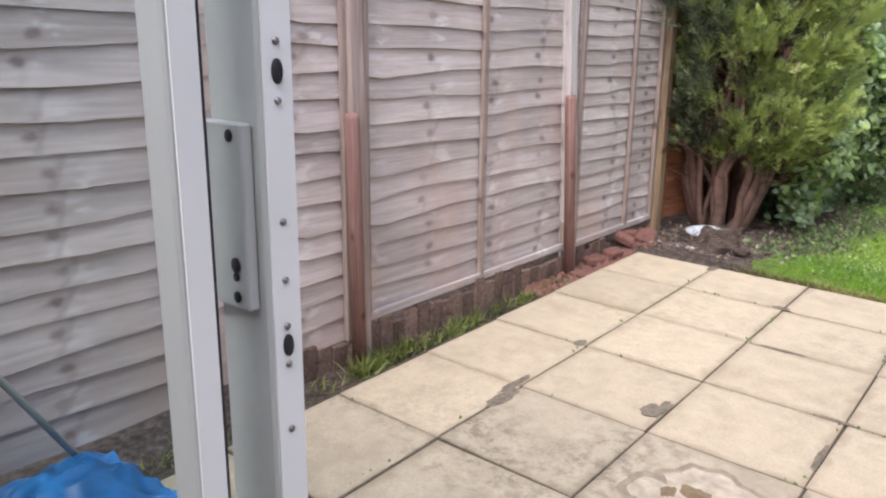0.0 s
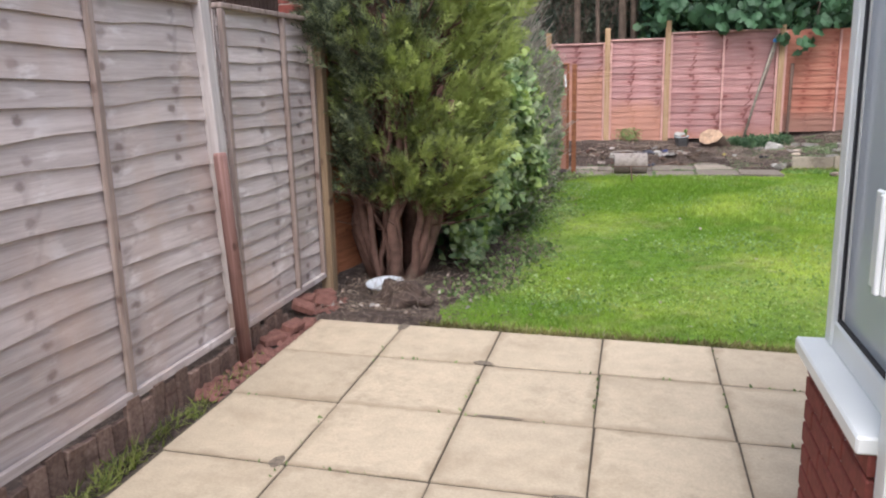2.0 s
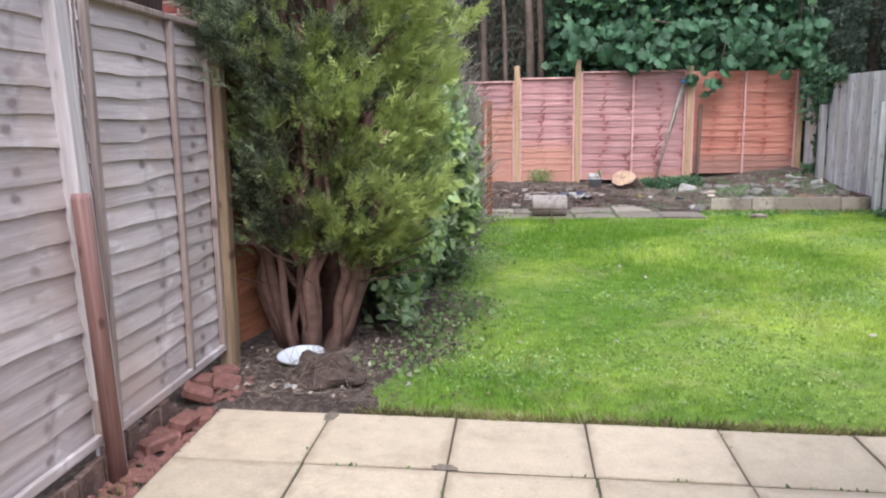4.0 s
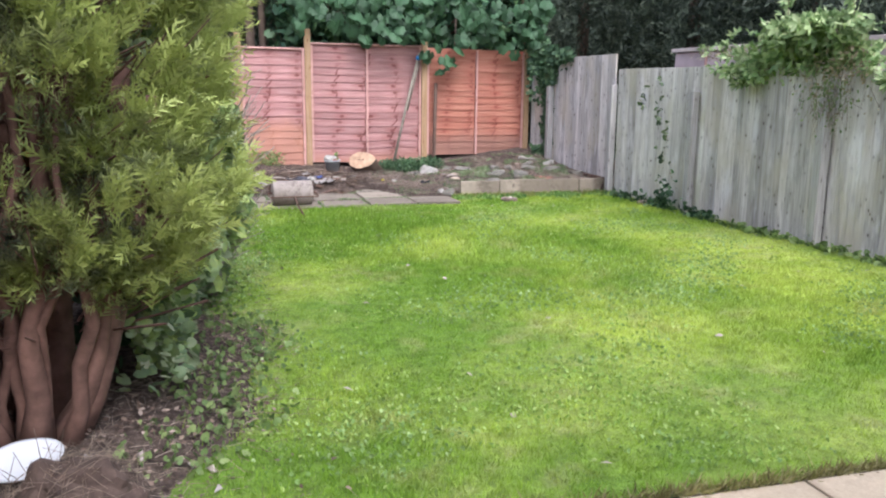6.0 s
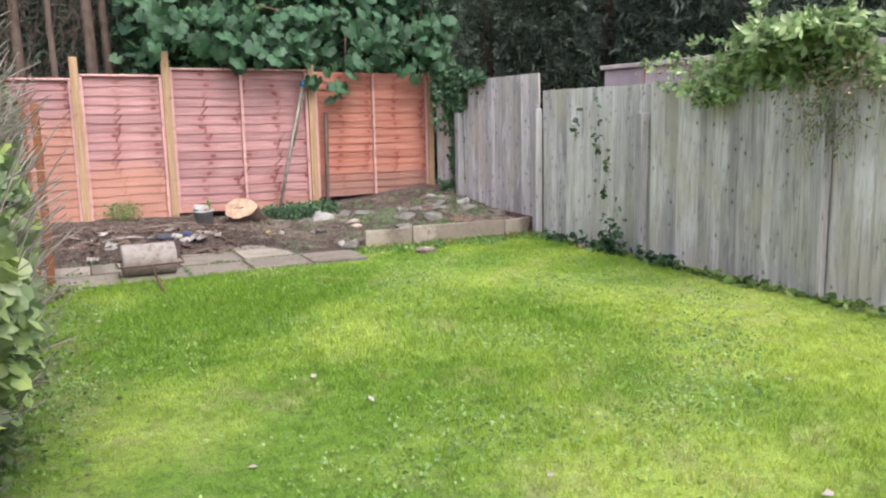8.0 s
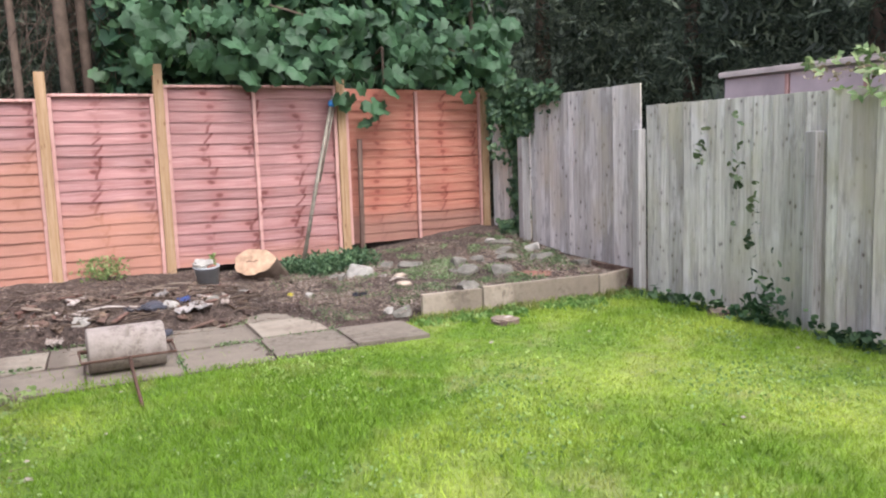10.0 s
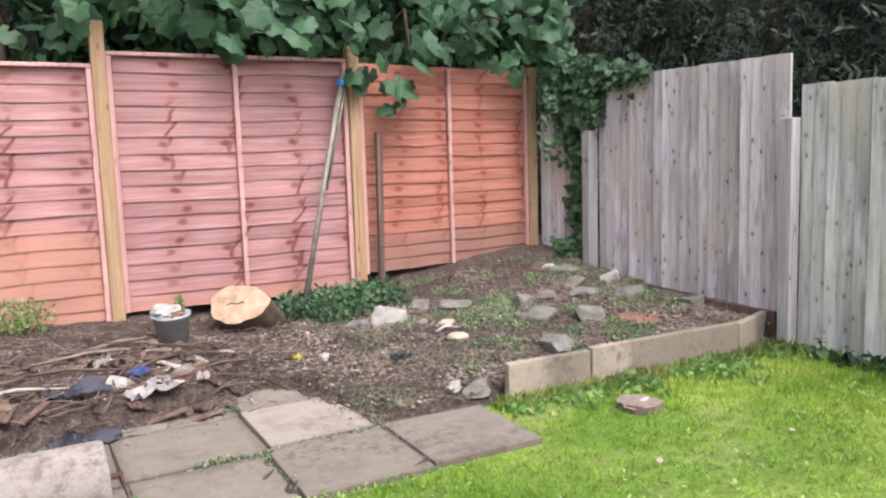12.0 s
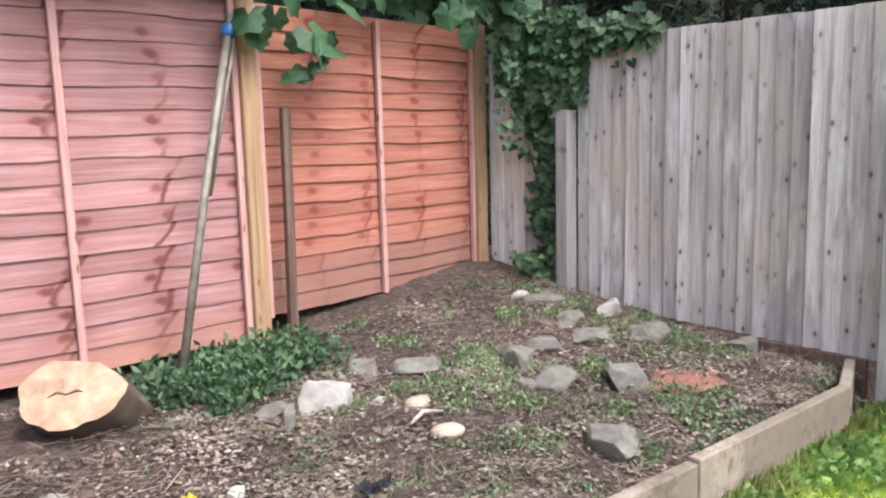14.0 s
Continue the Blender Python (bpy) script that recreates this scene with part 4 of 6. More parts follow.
# Two folded door leaves, edge on.
def door_leaf(y0, y1, x_edge, stile, length, lock, label):
    d = thing("door_leaf", label, "door", (x_edge, y0, 0))
    t = y1 - y0
    z0, z1 = -0.08, 2.05
    part("stile", box("stile", -stile, 0, 0, t, z0, z1, M_ALU, 0.003), d)
    part("stile", box("stile", -length, -length + 0.07, 0, t, z0, z1, M_ALU, 0.003), d)
    part("rail", box("rail", -length + 0.07, -stile, 0, t, z0, z0 + 0.09, M_ALU, 0.003), d)
    part("rail", box("rail", -length + 0.07, -stile, 0, t, z1 - 0.09, z1, M_ALU, 0.003), d)
    part("pane", box("pane", -length + 0.07, -stile, t * 0.4, t * 0.6, z0 + 0.09, z1 - 0.09, M_GLASS), d)
    # White strip carries the stronger light on the leaf's edge in its colour.
    part("edge_strip", box("edge_strip", -0.001, 0.002, 0.006, t - 0.002, z0, z1, M_UPVC), d, label="edge strip coloured as bright as its lit face")
    if lock:
        for z in (1.382, 1.083):
            part("slot", lathe("slot", [(0, 0), (0.0065, 0), (0.0065, 0.004), (0, 0.004)], M_RUBBER, 14), d, (0.001, t * 0.5, z), (0, 90, 0), "black oval bolt slot", (2.0, 1, 1))
        for z in (1.224, 1.159, 0.98, 1.352, 1.412, 1.105, 1.06, 0.80):
            part("screw", lathe("screw", [(0, 0), (0.004, 0), (0.004, 0.002), (0, 0.003)], M_STEEL, 10), d, (0.002, t * 0.5, z), (0, 90, 0))
        part("lock_plate", box("lock_plate", -0.152, -0.012, -0.016, -0.001, 1.128, 1.330, M_ALU, 0.002), d, label="grey lock backplate")
        for z, s in ((1.317, 1.0), (1.142, 1.0), (1.178, 1.3), (1.165, 0.8)):
            part("keyhole", lathe("keyhole", [(0, 0), (0.0055, 0), (0.0055, 0.002), (0, 0.002)], M_RUBBER, 12), d, (-0.030, -0.0165, z), (90, 0, 0), "", (s, s * 1.2, 1))
    else:
        part("gasket", box("gasket", 0.0, 0.0025, t - 0.0012, t + 0.001, z0, z1, M_RUBBER), d)
    return d


door_leaf(0.497, 0.542, -0.650, 0.086, 1.42, True, "grey metal glazed door leaf with bolt slots folded open")
door_leaf(0.388, 0.425, -0.640, 0.042, 1.42, False, "slim grey metal glazed door leaf folded open")

# Blue plastic sheet with a stick on the patio.
bm = bmesh.new()
bmesh.ops.create_grid(bm, x_segments=44, y_segments=44, size=0.24)
for v in bm.verts:
    r = v.co.length
    fold = 1 - abs(noise.noise(v.co * 5 + Vector((3, 1, 0)))) * 2
    v.co.z = 0.11 * math.exp(-(r / 0.19) ** 4) + 0.055 * fold + 0.02 * (1 - abs(noise.noise(v.co * 12)) * 2)
    v.co.x *= 1 + 0.25 * noise.noise(v.co * 4)
bag = solo("plastic_sheet", done(bm, "plastic_sheet", M_BLUE, True), "crumpled bright blue plastic sheet on the patio by the door", "plastic sheet", (-2.36, 0.98, patio_z(-2.36, 0.98)))
stick = tube("broom_handle", [(-2.105, 0.52, 0.90), (-2.50, 1.085, -0.02)], [0.011, 0.011], M_ALU, 8)
solo("broom_handle", stick, "thin grey handle leaning on the folded door by the blue sheet", "broom handle")


# ---- the conifer ----
R = np.random.default_rng(5)
def thread_shape(seed, n=5):
    """A loose feathery spray: a thin stem with narrow shoots pointing forward."""
    rs = random.Random(seed)
    v, f = [(-0.018, 0, 0), (0.018, 0, 0), (0, 1, 0.03)], [(0, 1, 2)]
    for i in range(n):
        for s in (-1, 1):
            y = 0.08 + 0.8 * (i + rs.random() * 0.8) / n
            L = (0.18 + 0.26 * (1 - y)) * rs.uniform(0.6, 1.25)
            a = radians(rs.uniform(22, 48))
            b = len(v)
            dx, dy = s * math.sin(a), math.cos(a)
            px, py = dy * 0.026, -dx * 0.026
            z = rs.uniform(-0.07, 0.07)
            v += [(-px, y - py, 0), (px, y + py, 0), (dx * L * 0.6 + px * 1.3, y + dy * L * 0.6 + py * 1.3, z * 0.6), (dx * L, y + dy * L, z)]
            f.append((b, b + 1, b + 2, b + 3))
    return v, f


SPRAY = thread_shape(1)
COARSE = spray_shape(3)


def conifer(name, label, at, trunks, shell, n, size, material, bark, seed, inner=0.35, droop=0.1, shape=None):
    """A tree > trunks, crown. shell(rng, n) gives places and outward ways."""
    t = thing(name, label, "tree", at)
    for pts, rad in trunks:
        part("trunk", tube("trunk", pts, rad, bark, 10), t)
    rg = np.random.default_rng(seed)
    pos, out = shell(rg, n)
    if shape is None:
        g = np.array([noise.noise(Vector(p) * 2.6 + Vector((3, seed, 1))) for p in pos])
        keep = g > -0.06
        pos, out = np.repeat(pos[keep], 28, 0), np.repeat(out[keep], 28, 0)
        n = len(pos)
        run = rg.uniform(0.0, 1.0, n)[:, None]
        unit = out / np.linalg.norm(out, axis=1)[:, None]
        pos = pos + unit * 0.20 * run + rg.normal(0, 1, (n, 3)) * (0.045 * (1.15 - run))
    m = frames_for(rg, pos, out, size * rg.uniform(0.6, 1.3, n) , droop, 0.45 if shape else 0.38)
    part("crown", scattered("crown", shape or SPRAY, m, material), t)
    return t


def lumpy(seed, cx, cy, profile, lumps=0.22, z_lo=0.5, z_hi=4.0, depth=0.3, rise=0.55):
    """Places on a lumpy upright crown; profile(z) gives the radii in x and y."""
    def shell(rg, n):
        z = rg.uniform(z_lo, z_hi, n)
        a = rg.uniform(0, 2 * np.pi, n)
        rx, ry = np.array([profile(q) for q in z]).T
        k = 1 + lumps * (np.sin(3 * a + 4 * z + seed) * 0.5 + np.sin(7 * a - 6 * z + seed) * 0.35 + np.sin(11 * z + 2 * a) * 0.3)
        k *= 1 - depth * rg.random(n) ** 1.5
        pos = np.stack([cx + rx * k * np.cos(a), cy + ry * k * np.sin(a), z], 1)
        out = np.stack([np.cos(a) * 0.8, np.sin(a) * 0.8, np.full(n, rise)], 1)
        return pos, out
    return shell


def prof(z):
    low = smooth01((z - 0.2) / 0.55)
    r = 0.18 + 0.54 * low
    if z > 2.6:
        r *= 1 - 0.45 * (z - 2.6) / 2.0
    return (r * 0.88, r * 0.92)


TR, RAD = [], []
rt = random.Random(44)
for bx, by, tx, ty, zt, r in [(-2.42, 6.30, -2.66, 6.36, 1.5, 0.085), (-2.34, 6.18, -2.46, 6.02, 1.7, 0.055), (-2.26, 6.34, -2.30, 6.25, 2.4, 0.05), (-2.16, 6.10, -2.06, 5.92, 1.6, 0.06), (-2.02, 6.22, -1.76, 6.12, 1.4, 0.085),
                              (-2.10, 6.42, -2.02, 6.45, 3.2, 0.085), (-2.36, 6.52, -2.52, 6.62, 2.4, 0.075), (-2.22, 6.16, -2.24, 5.95, 1.3, 0.04), (-1.98, 6.12, -1.84, 5.92, 1.2, 0.045), (-2.30, 6.12, -2.36, 5.88, 1.1, 0.035), (-2.10, 6.12, -2.12, 5.86, 1.5, 0.035), (-2.40, 6.22, -2.60, 6.10, 1.4, 0.045), (-2.20, 6.20, -2.14, 6.02, 1.9, 0.045), (-2.06, 6.16, -1.66, 5.98, 1.3, 0.05), (-2.15, 6.14, -1.96, 5.84, 1.2, 0.03), (-2.32, 6.16, -2.26, 5.90, 1.4, 0.03), (-2.0, 6.3, -1.60, 6.3, 1.5, 0.045)]:
    pts, rad = [], []
    for q in range(8):
        f = q / 7
        w = 0.055 * math.sin(f * 3.1)
        ba = (-2.19 + (bx + 2.19) * 0.62, 6.27 + (by - 6.27) * 0.7)
        pts.append((ba[0] + (tx - ba[0]) * f ** 0.6 + rt.uniform(-w, w), by + (ty - by) * f + rt.uniform(-w, w), -0.1 + (zt + 0.1) * f))
        rad.append(0.62 * r * (1.25 - 0.5 * f - (0.35 * max(0, f - 0.5))) * rt.uniform(0.9, 1.1) + (0.02 if q == 0 else 0))
    TR.append(pts)
    RAD.append(rad)
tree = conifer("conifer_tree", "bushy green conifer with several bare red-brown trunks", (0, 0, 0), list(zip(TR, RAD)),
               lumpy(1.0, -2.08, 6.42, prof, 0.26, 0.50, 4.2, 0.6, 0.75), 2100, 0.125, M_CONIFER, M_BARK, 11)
# Bare twigs inside the crown.
tw = []
for k in range(900):
    a, z = R.uniform(0, 6.28), R.uniform(0.5, 3.2)
    r = R.uniform(0.2, 0.55)
    p = np.array([-2.1 + 0.2 * math.cos(a), 6.4 + 0.2 * math.sin(a), z - 0.2])
    d = np.array([math.cos(a), math.sin(a), R.uniform(0.2, 1.2)])
    d /= np.linalg.norm(d)
    tw.append((p, d, r))
for k in range(1100):
    a, z = R.uniform(0, 6.28), R.uniform(0.7, 3.4)
    d = np.array([math.cos(a), math.sin(a), R.uniform(0.3, 1.4)])
    q = R.uniform(0.35, 0.60)
    tw.append((np.array([-2.1 + q * math.cos(a), 6.42 + q * math.sin(a), z]), d / np.linalg.norm(d), R.uniform(0.10, 0.24)))
tm = frames_for(np.random.default_rng(2), np.array([q[0] for q in tw]), np.array([q[1] for q in tw]), [q[2] for q in tw], 0, 0.05)
tagged(part("inner_twigwork", scattered("inner_twigwork", ([(v[0] * 0.5, v[1], v[2] * 0.5) for v in STICK[0]], STICK[1]), tm, M_BARK), tree), kind="stuff")

# ---- ivy-grown hedge beyond the conifer ----
hedge = thing("ivy_hedge", "tall ragged hedge grown over with pale green ivy", "hedge", (0, 0, 0))


def hedge_places(rg, n, y0, y1, x_of, z1, inside=0.15):
    y = rg.uniform(y0, y1, n)
    z = rg.uniform(0.0, 1, n) ** 0.9 * z1
    x = np.array([x_of(a, b) for a, b in zip(y, z)]) - rg.random(n) ** 2 * inside
    out = np.stack([np.ones(n), rg.normal(-0.35, 0.3, n), rg.uniform(-0.1, 0.7, n)], 1)
    return np.stack([x, y, z + 0.02], 1), out


def hedge_x(y, z):
    b = -1.62 + 0.10 * math.sin(y * 3.1 + z * 2) + 0.07 * math.sin(y * 7 + z * 5)
    b += 0.16 * math.exp(-((y - 8.7) / 0.9) ** 2) * min(1.0, z + 0.3) + 0.04 * smooth01((y - 9.6) / 0.8) - 0.2 * smooth01((y - 11.7) / 0.3)
    return b + 0.12 * math.sin(z * 2.2) - 0.05 * max(0, z - 1.6) - 0.25 * smooth01((6.9 - y) / 0.6)


IVY = lobed_shape(3, 0.16)
rg = np.random.default_rng(20)
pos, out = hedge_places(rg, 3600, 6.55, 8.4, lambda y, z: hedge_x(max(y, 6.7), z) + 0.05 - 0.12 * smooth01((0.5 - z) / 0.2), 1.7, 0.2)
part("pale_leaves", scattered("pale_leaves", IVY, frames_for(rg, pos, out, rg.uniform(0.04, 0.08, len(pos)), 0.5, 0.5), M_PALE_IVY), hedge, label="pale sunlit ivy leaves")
rg = np.random.default_rng(21)
pos, out = hedge_places(rg, 9500, 6.4, 12.0, hedge_x, 1.75, 0.25)
part("ivy_leaves", scattered("ivy_leaves", IVY, frames_for(rg, pos, out, rg.uniform(0.03, 0.075, len(pos)), 0.5, 0.5), M_IVY), hedge)
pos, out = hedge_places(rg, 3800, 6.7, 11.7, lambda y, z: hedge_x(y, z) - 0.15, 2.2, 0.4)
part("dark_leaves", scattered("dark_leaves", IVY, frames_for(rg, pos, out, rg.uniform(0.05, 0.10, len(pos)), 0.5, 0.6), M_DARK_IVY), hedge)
pos, out = hedge_places(rg, 3000, 7.8, 10.4, lambda y, z: hedge_x(y, z), 3.0, 0.4)
tagged(part("inner_twigwork", scattered("inner_twigwork", ([(v[0] * 0.35, v[1], v[2] * 0.35) for v in STICK[0]], STICK[1]), frames_for(rg, pos, out + np.array([0, 0, 1.2]), rg.uniform(0.15, 0.4, len(pos)), 0, 0.6), M_PALE_TWIG), hedge), kind="stuff")
for k, y in enumerate((7.4, 8.6, 9.7, 10.9)):
    part("stem", tube("stem", [(-1.95, y, -0.1), (-1.93 + 0.05 * k % 3 * 0.02, y + 0.08, 0.9), (-1.98, y, 2.6)], [0.05, 0.04, 0.02], M_DARK_BARK, 8), hedge)
# Nearer, larger leaves at the hedge's front end.
LEAF = lobed_shape(3, 0.14)
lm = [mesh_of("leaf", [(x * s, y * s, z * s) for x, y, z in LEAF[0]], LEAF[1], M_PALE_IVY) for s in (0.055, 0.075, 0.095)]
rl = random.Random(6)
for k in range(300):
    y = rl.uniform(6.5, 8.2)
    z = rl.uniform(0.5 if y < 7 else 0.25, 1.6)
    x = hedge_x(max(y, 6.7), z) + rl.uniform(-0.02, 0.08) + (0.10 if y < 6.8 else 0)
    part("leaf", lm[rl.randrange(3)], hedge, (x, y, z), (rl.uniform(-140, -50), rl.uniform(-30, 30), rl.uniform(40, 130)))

# ---- dark trees behind the fences ----
def big_prof(r, h):
    def f(z):
        k = smooth01(z / 0.8) * (1 - 0.5 * smooth01((z - h * 0.6) / (h * 0.5)))
        return (r * max(k, 0.15), r * max(k, 0.15))
    return f


BACK = [(-4.6, 17.6, 1.5, 6.2), (-2.6, 18.4, 1.5, 6.5), (-0.6, 18.9, 1.3, 6.5), (1.2, 18.2, 1.5, 6.4), (3.2, 17.6, 1.5, 6.0), (5.6, 17.0, 1.4, 6.2), (7.0, 15.5, 1.5, 6.4), (7.6, 13.2, 1.5, 6.2),
        (8.0, 11.0, 1.5, 6.3)]
crown_cache = None
for k, (x, y, r, h) in enumerate(BACK):
    if crown_cache is None:
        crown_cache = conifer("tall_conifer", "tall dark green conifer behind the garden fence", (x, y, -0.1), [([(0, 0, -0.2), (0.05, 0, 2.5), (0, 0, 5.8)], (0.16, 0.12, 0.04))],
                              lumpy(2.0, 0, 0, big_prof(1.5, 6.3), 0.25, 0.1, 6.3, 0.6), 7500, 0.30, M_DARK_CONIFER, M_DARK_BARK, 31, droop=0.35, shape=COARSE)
        tagged(crown_cache, group="trees behind the fences")
    else:
        copy_thing(crown_cache, pose(x, y, -0.1 + 0.05 * (k % 3), 0, 0, 47 * k))
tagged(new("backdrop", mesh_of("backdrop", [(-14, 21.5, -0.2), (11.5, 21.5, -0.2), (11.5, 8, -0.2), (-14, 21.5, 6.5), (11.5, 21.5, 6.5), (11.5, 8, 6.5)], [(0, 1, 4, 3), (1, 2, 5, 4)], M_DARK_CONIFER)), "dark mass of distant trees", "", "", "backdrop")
# Bare trunks and twigs seen above the rear fence.
for k, (x, y, r) in enumerate([(-0.75, 16.2, 0.09), (-0.55, 16.3, 0.07), (0.45, 16.5, 0.06), (-1.6, 16.4, 0.08), (3.25, 16.4, 0.05), (3.9, 16.0, 0.05), (-1.2, 16.1, 0.05)]):
    e = thing("bare_trunk", "bare brown tree trunk behind the rear fence", "tree trunk", (x, y, 0), group="trunks behind the rear fence")
    part("trunk", tube("trunk", [(0, 0, -0.2), (0.05, 0.02, 1.6), (0.02, 0, 3.0), (-0.1, 0, 5.0)], [r, r * 0.9, r * 0.75, r * 0.4], M_DARK_BARK, 9), e)
n = 700
pos = np.stack([R.uniform(-2.6, 1.2, n), R.uniform(16.0, 16.9, n), R.uniform(1.2, 3.4, n)], 1)
mats = frames_for(R, pos, np.tile([0.1, -0.1, 1.0], (n, 1)), R.uniform(0.25, 0.8, n), 0, 0.55)
tagged(new("dead_twigs", scattered("dead_twigs", ([(v[0] * 0.25, v[1], v[2] * 0.25) for v in STICK[0]], STICK[1]), mats, M_DARK_BARK)), "tangle of bare brown twigs behind the rear fence", "twigs", "", "stuff")

# ---- broad-leaved branches hanging over the rear fence ----
fig = thing("overhanging_branches", "broad-leaved green branches hanging over the red fence", "branches", (0, 0, 0))
FIG = lobed_shape(6, 0.20)
fm = [mesh_of("leaf", [(x * s, y * s, z * s) for x, y, z in FIG[0]], FIG[1], M_FIG) for s in (0.13, 0.17, 0.21)]
rl = random.Random(16)


def fig_low(x):
    """Lowest height of the hanging leaves above the rear fence."""
    return 2.22 - 0.36 * math.exp(-((x - 2.22) / 0.22) ** 2) - 0.07 * math.exp(-((x - 2.7) / 0.4) ** 2) + 0.10 * math.sin(5 * x)


fn = 0
while fn < 300:
    x = rl.uniform(-0.1, 4.1)
    lo = fig_low(x) + (0.2 if x < 0.9 else 0)
    z = lo + (3.0 - lo) * rl.random() ** 1.3
    y = rl.uniform(15.05, 15.38) if z < 2.3 else rl.uniform(15.1, 15.7)
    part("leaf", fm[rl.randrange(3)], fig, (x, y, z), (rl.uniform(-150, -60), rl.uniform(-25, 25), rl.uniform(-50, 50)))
    fn += 1
n = 4200
rg = np.random.default_rng(33)
pos = np.stack([rg.uniform(-0.4, 4.3, n), rg.uniform(15.7, 17.0, n), rg.uniform(2.1, 4.2, n)], 1)
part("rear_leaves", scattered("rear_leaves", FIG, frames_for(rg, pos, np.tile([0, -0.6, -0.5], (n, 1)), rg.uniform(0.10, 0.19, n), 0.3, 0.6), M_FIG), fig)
for pts, rad in (([(2.3, 16.4, 0), (2.3, 16.3, 2.2), (2.0, 15.9, 2.9), (1.3, 15.6, 3.0)], (0.05, 0.04, 0.025, 0.01)), ([(2.3, 16.3, 2.2), (2.6, 15.7, 2.6), (2.45, 15.3, 2.15)], (0.03, 0.02, 0.008)),
                 ([(2.3, 16.3, 2.2), (3.2, 15.9, 2.7), (3.7, 15.5, 2.5)], (0.03, 0.02, 0.008))):
    part("branch", tube("branch", pts, rad, M_DARK_BARK, 7), fig)

# ---- dark ivy in the rear corner ----
ivy = thing("corner_ivy", "dark green ivy climbing over the corner where the fences meet", "ivy", (0, 0, 0))
rg = np.random.default_rng(41)
P, O = [], []
while len(P) < 4200:
    f = rg.random()
    if f < 0.30:      # over the corner and along the red fence's end
        x, z = rg.uniform(3.78, 4.12), rg.uniform(1.25, 2.35)
        y = 15.40 - rg.uniform(0.0, 0.10)
        if z < 1.75 and rg.random() < 0.9:
            continue
        o = (-0.3, -1.0, 0.2)
    elif f < 0.68:    # the mass on the grey boards
        y, z = rg.uniform(14.86, 15.46), rg.uniform(1.30, 2.20)
        if z < 1.58 - 0.25 * (y - 14.9) + 0.12 * noise.noise(Vector((y * 8, z * 3, 1))) or noise.noise(Vector((y * 5, z * 5, 7))) < -0.28:
            continue
        x, o = 4.06 + rg.normal(0, 0.035), (-1.0, -0.35, 0.25)
    elif f < 0.90:    # the hanging tongue
        z = rg.uniform(0.42, 1.5)
        y = (15.34 if z < 0.55 else 15.19) + 0.06 * math.sin(z * 9) + rg.normal(0, 0.055) - (0.10 * rg.random() if 0.55 < z < 1.0 else 0)
        x, o = 4.07 + rg.normal(0, 0.02), (-1.0, -0.35, 0.2)
    elif f < 0.97:    # along the grey fence's top
        y, z = rg.uniform(14.3, 15.0), 1.98 + rg.normal(0, 0.05) + 0.06 * (rg.random() < 0.2)
        x, o = 4.08 + rg.normal(0, 0.04), (-0.8, -0.4, 0.5)
    else:
        x, y, z = rg.uniform(3.85, 4.05), rg.uniform(15.1, 15.35), land(4.0, 15.2) + rg.uniform(0.0, 0.16)
        o = (-0.7, -0.7, 0.5)
    P.append((x, y, z))
    O.append(o)
part("leaves", scattered("leaves", lobed_shape(3, 0.25), laid_on(rg, np.array(P), np.array(O), rg.uniform(0.03, 0.08, len(P))), M_DARK_IVY), ivy)
part("stem", tube("stem", [(4.22, 15.3, 0.3), (4.22, 15.2, 1.1), (4.2, 15.25, 1.9), (4.1, 14.9, 2.05)], [0.015, 0.012, 0.01, 0.006], M_DARK_BARK, 6), ivy)
# Stray ivy along the grey fence and its foot.
for label, spots, n, mat_ in (("small ivy plants at the foot of the grey fence", [(4.02, 11.35, 0.05, 0.16, 0.28), (4.03, 11.55, 0.0, 0.35, 0.12), (4.05, 10.6, -0.03, 0.25, 0.08), (4.02, 12.4, -0.02, 0.4, 0.08)], 500, M_DARK_IVY),
                              ("thin ivy strands climbing the grey fence", [(4.08, 11.75, 1.2, 0.05, 0.32), (4.08, 12.15, 1.35, 0.04, 0.2), (4.1, 11.6, 0.7, 0.05, 0.3)], 50, M_IVY_STRAND),
                              ("weeds along the foot of the grey fence", [(4.05, 9.8, -0.05, 0.8, 0.05), (4.1, 8.2, -0.05, 0.9, 0.05), (4.1, 6.6, -0.06, 0.9, 0.05)], 500, M_WEED)):
    pl = thing("weeds" if mat_ is M_WEED else "ivy_plant", label, "weeds" if mat_ is M_WEED else "ivy", (0, 0, 0))
    P = []
    for k in range(n):
        cx, cy, cz, sy, sz = spots[k % len(spots)]
        P.append((cx + rg.normal(0, 0.02) - abs(rg.normal(0, 0.05)) * (cz < 0.3), cy + rg.normal(0, sy * 0.6), max(land(4, cy) + 0.01, cz + rg.normal(0, sz * 0.6))))
    part("leaves", scattered("leaves", IVY, frames_for(rg, np.array(P), np.tile([-1, 0, 0.5], (n, 1)), rg.uniform(0.035, 0.08, n), 0.1, 0.6), mat_), pl)

# ---- climber over the grey fence ----
cl = thing("climber", "bright green climbing shrub spilling over the grey fence", "climbing plant", (0, 0, 0))
rg = np.random.default_rng(51)
TRIPLE = ([], [])
for turn_ in (-55, 0, 55):
    base = len(TRIPLE[0])
    ca, sa = math.cos(radians(turn_)), math.sin(radians(turn_))
    TRIPLE[0].extend([((x * ca + (y + 0.1) * sa) * 0.7, (-x * sa + (y + 0.1) * ca) * 0.7, z) for x, y, z in OVAL[0]])
    TRIPLE[1].extend([tuple(base + q for q in face) for face in OVAL[1]])


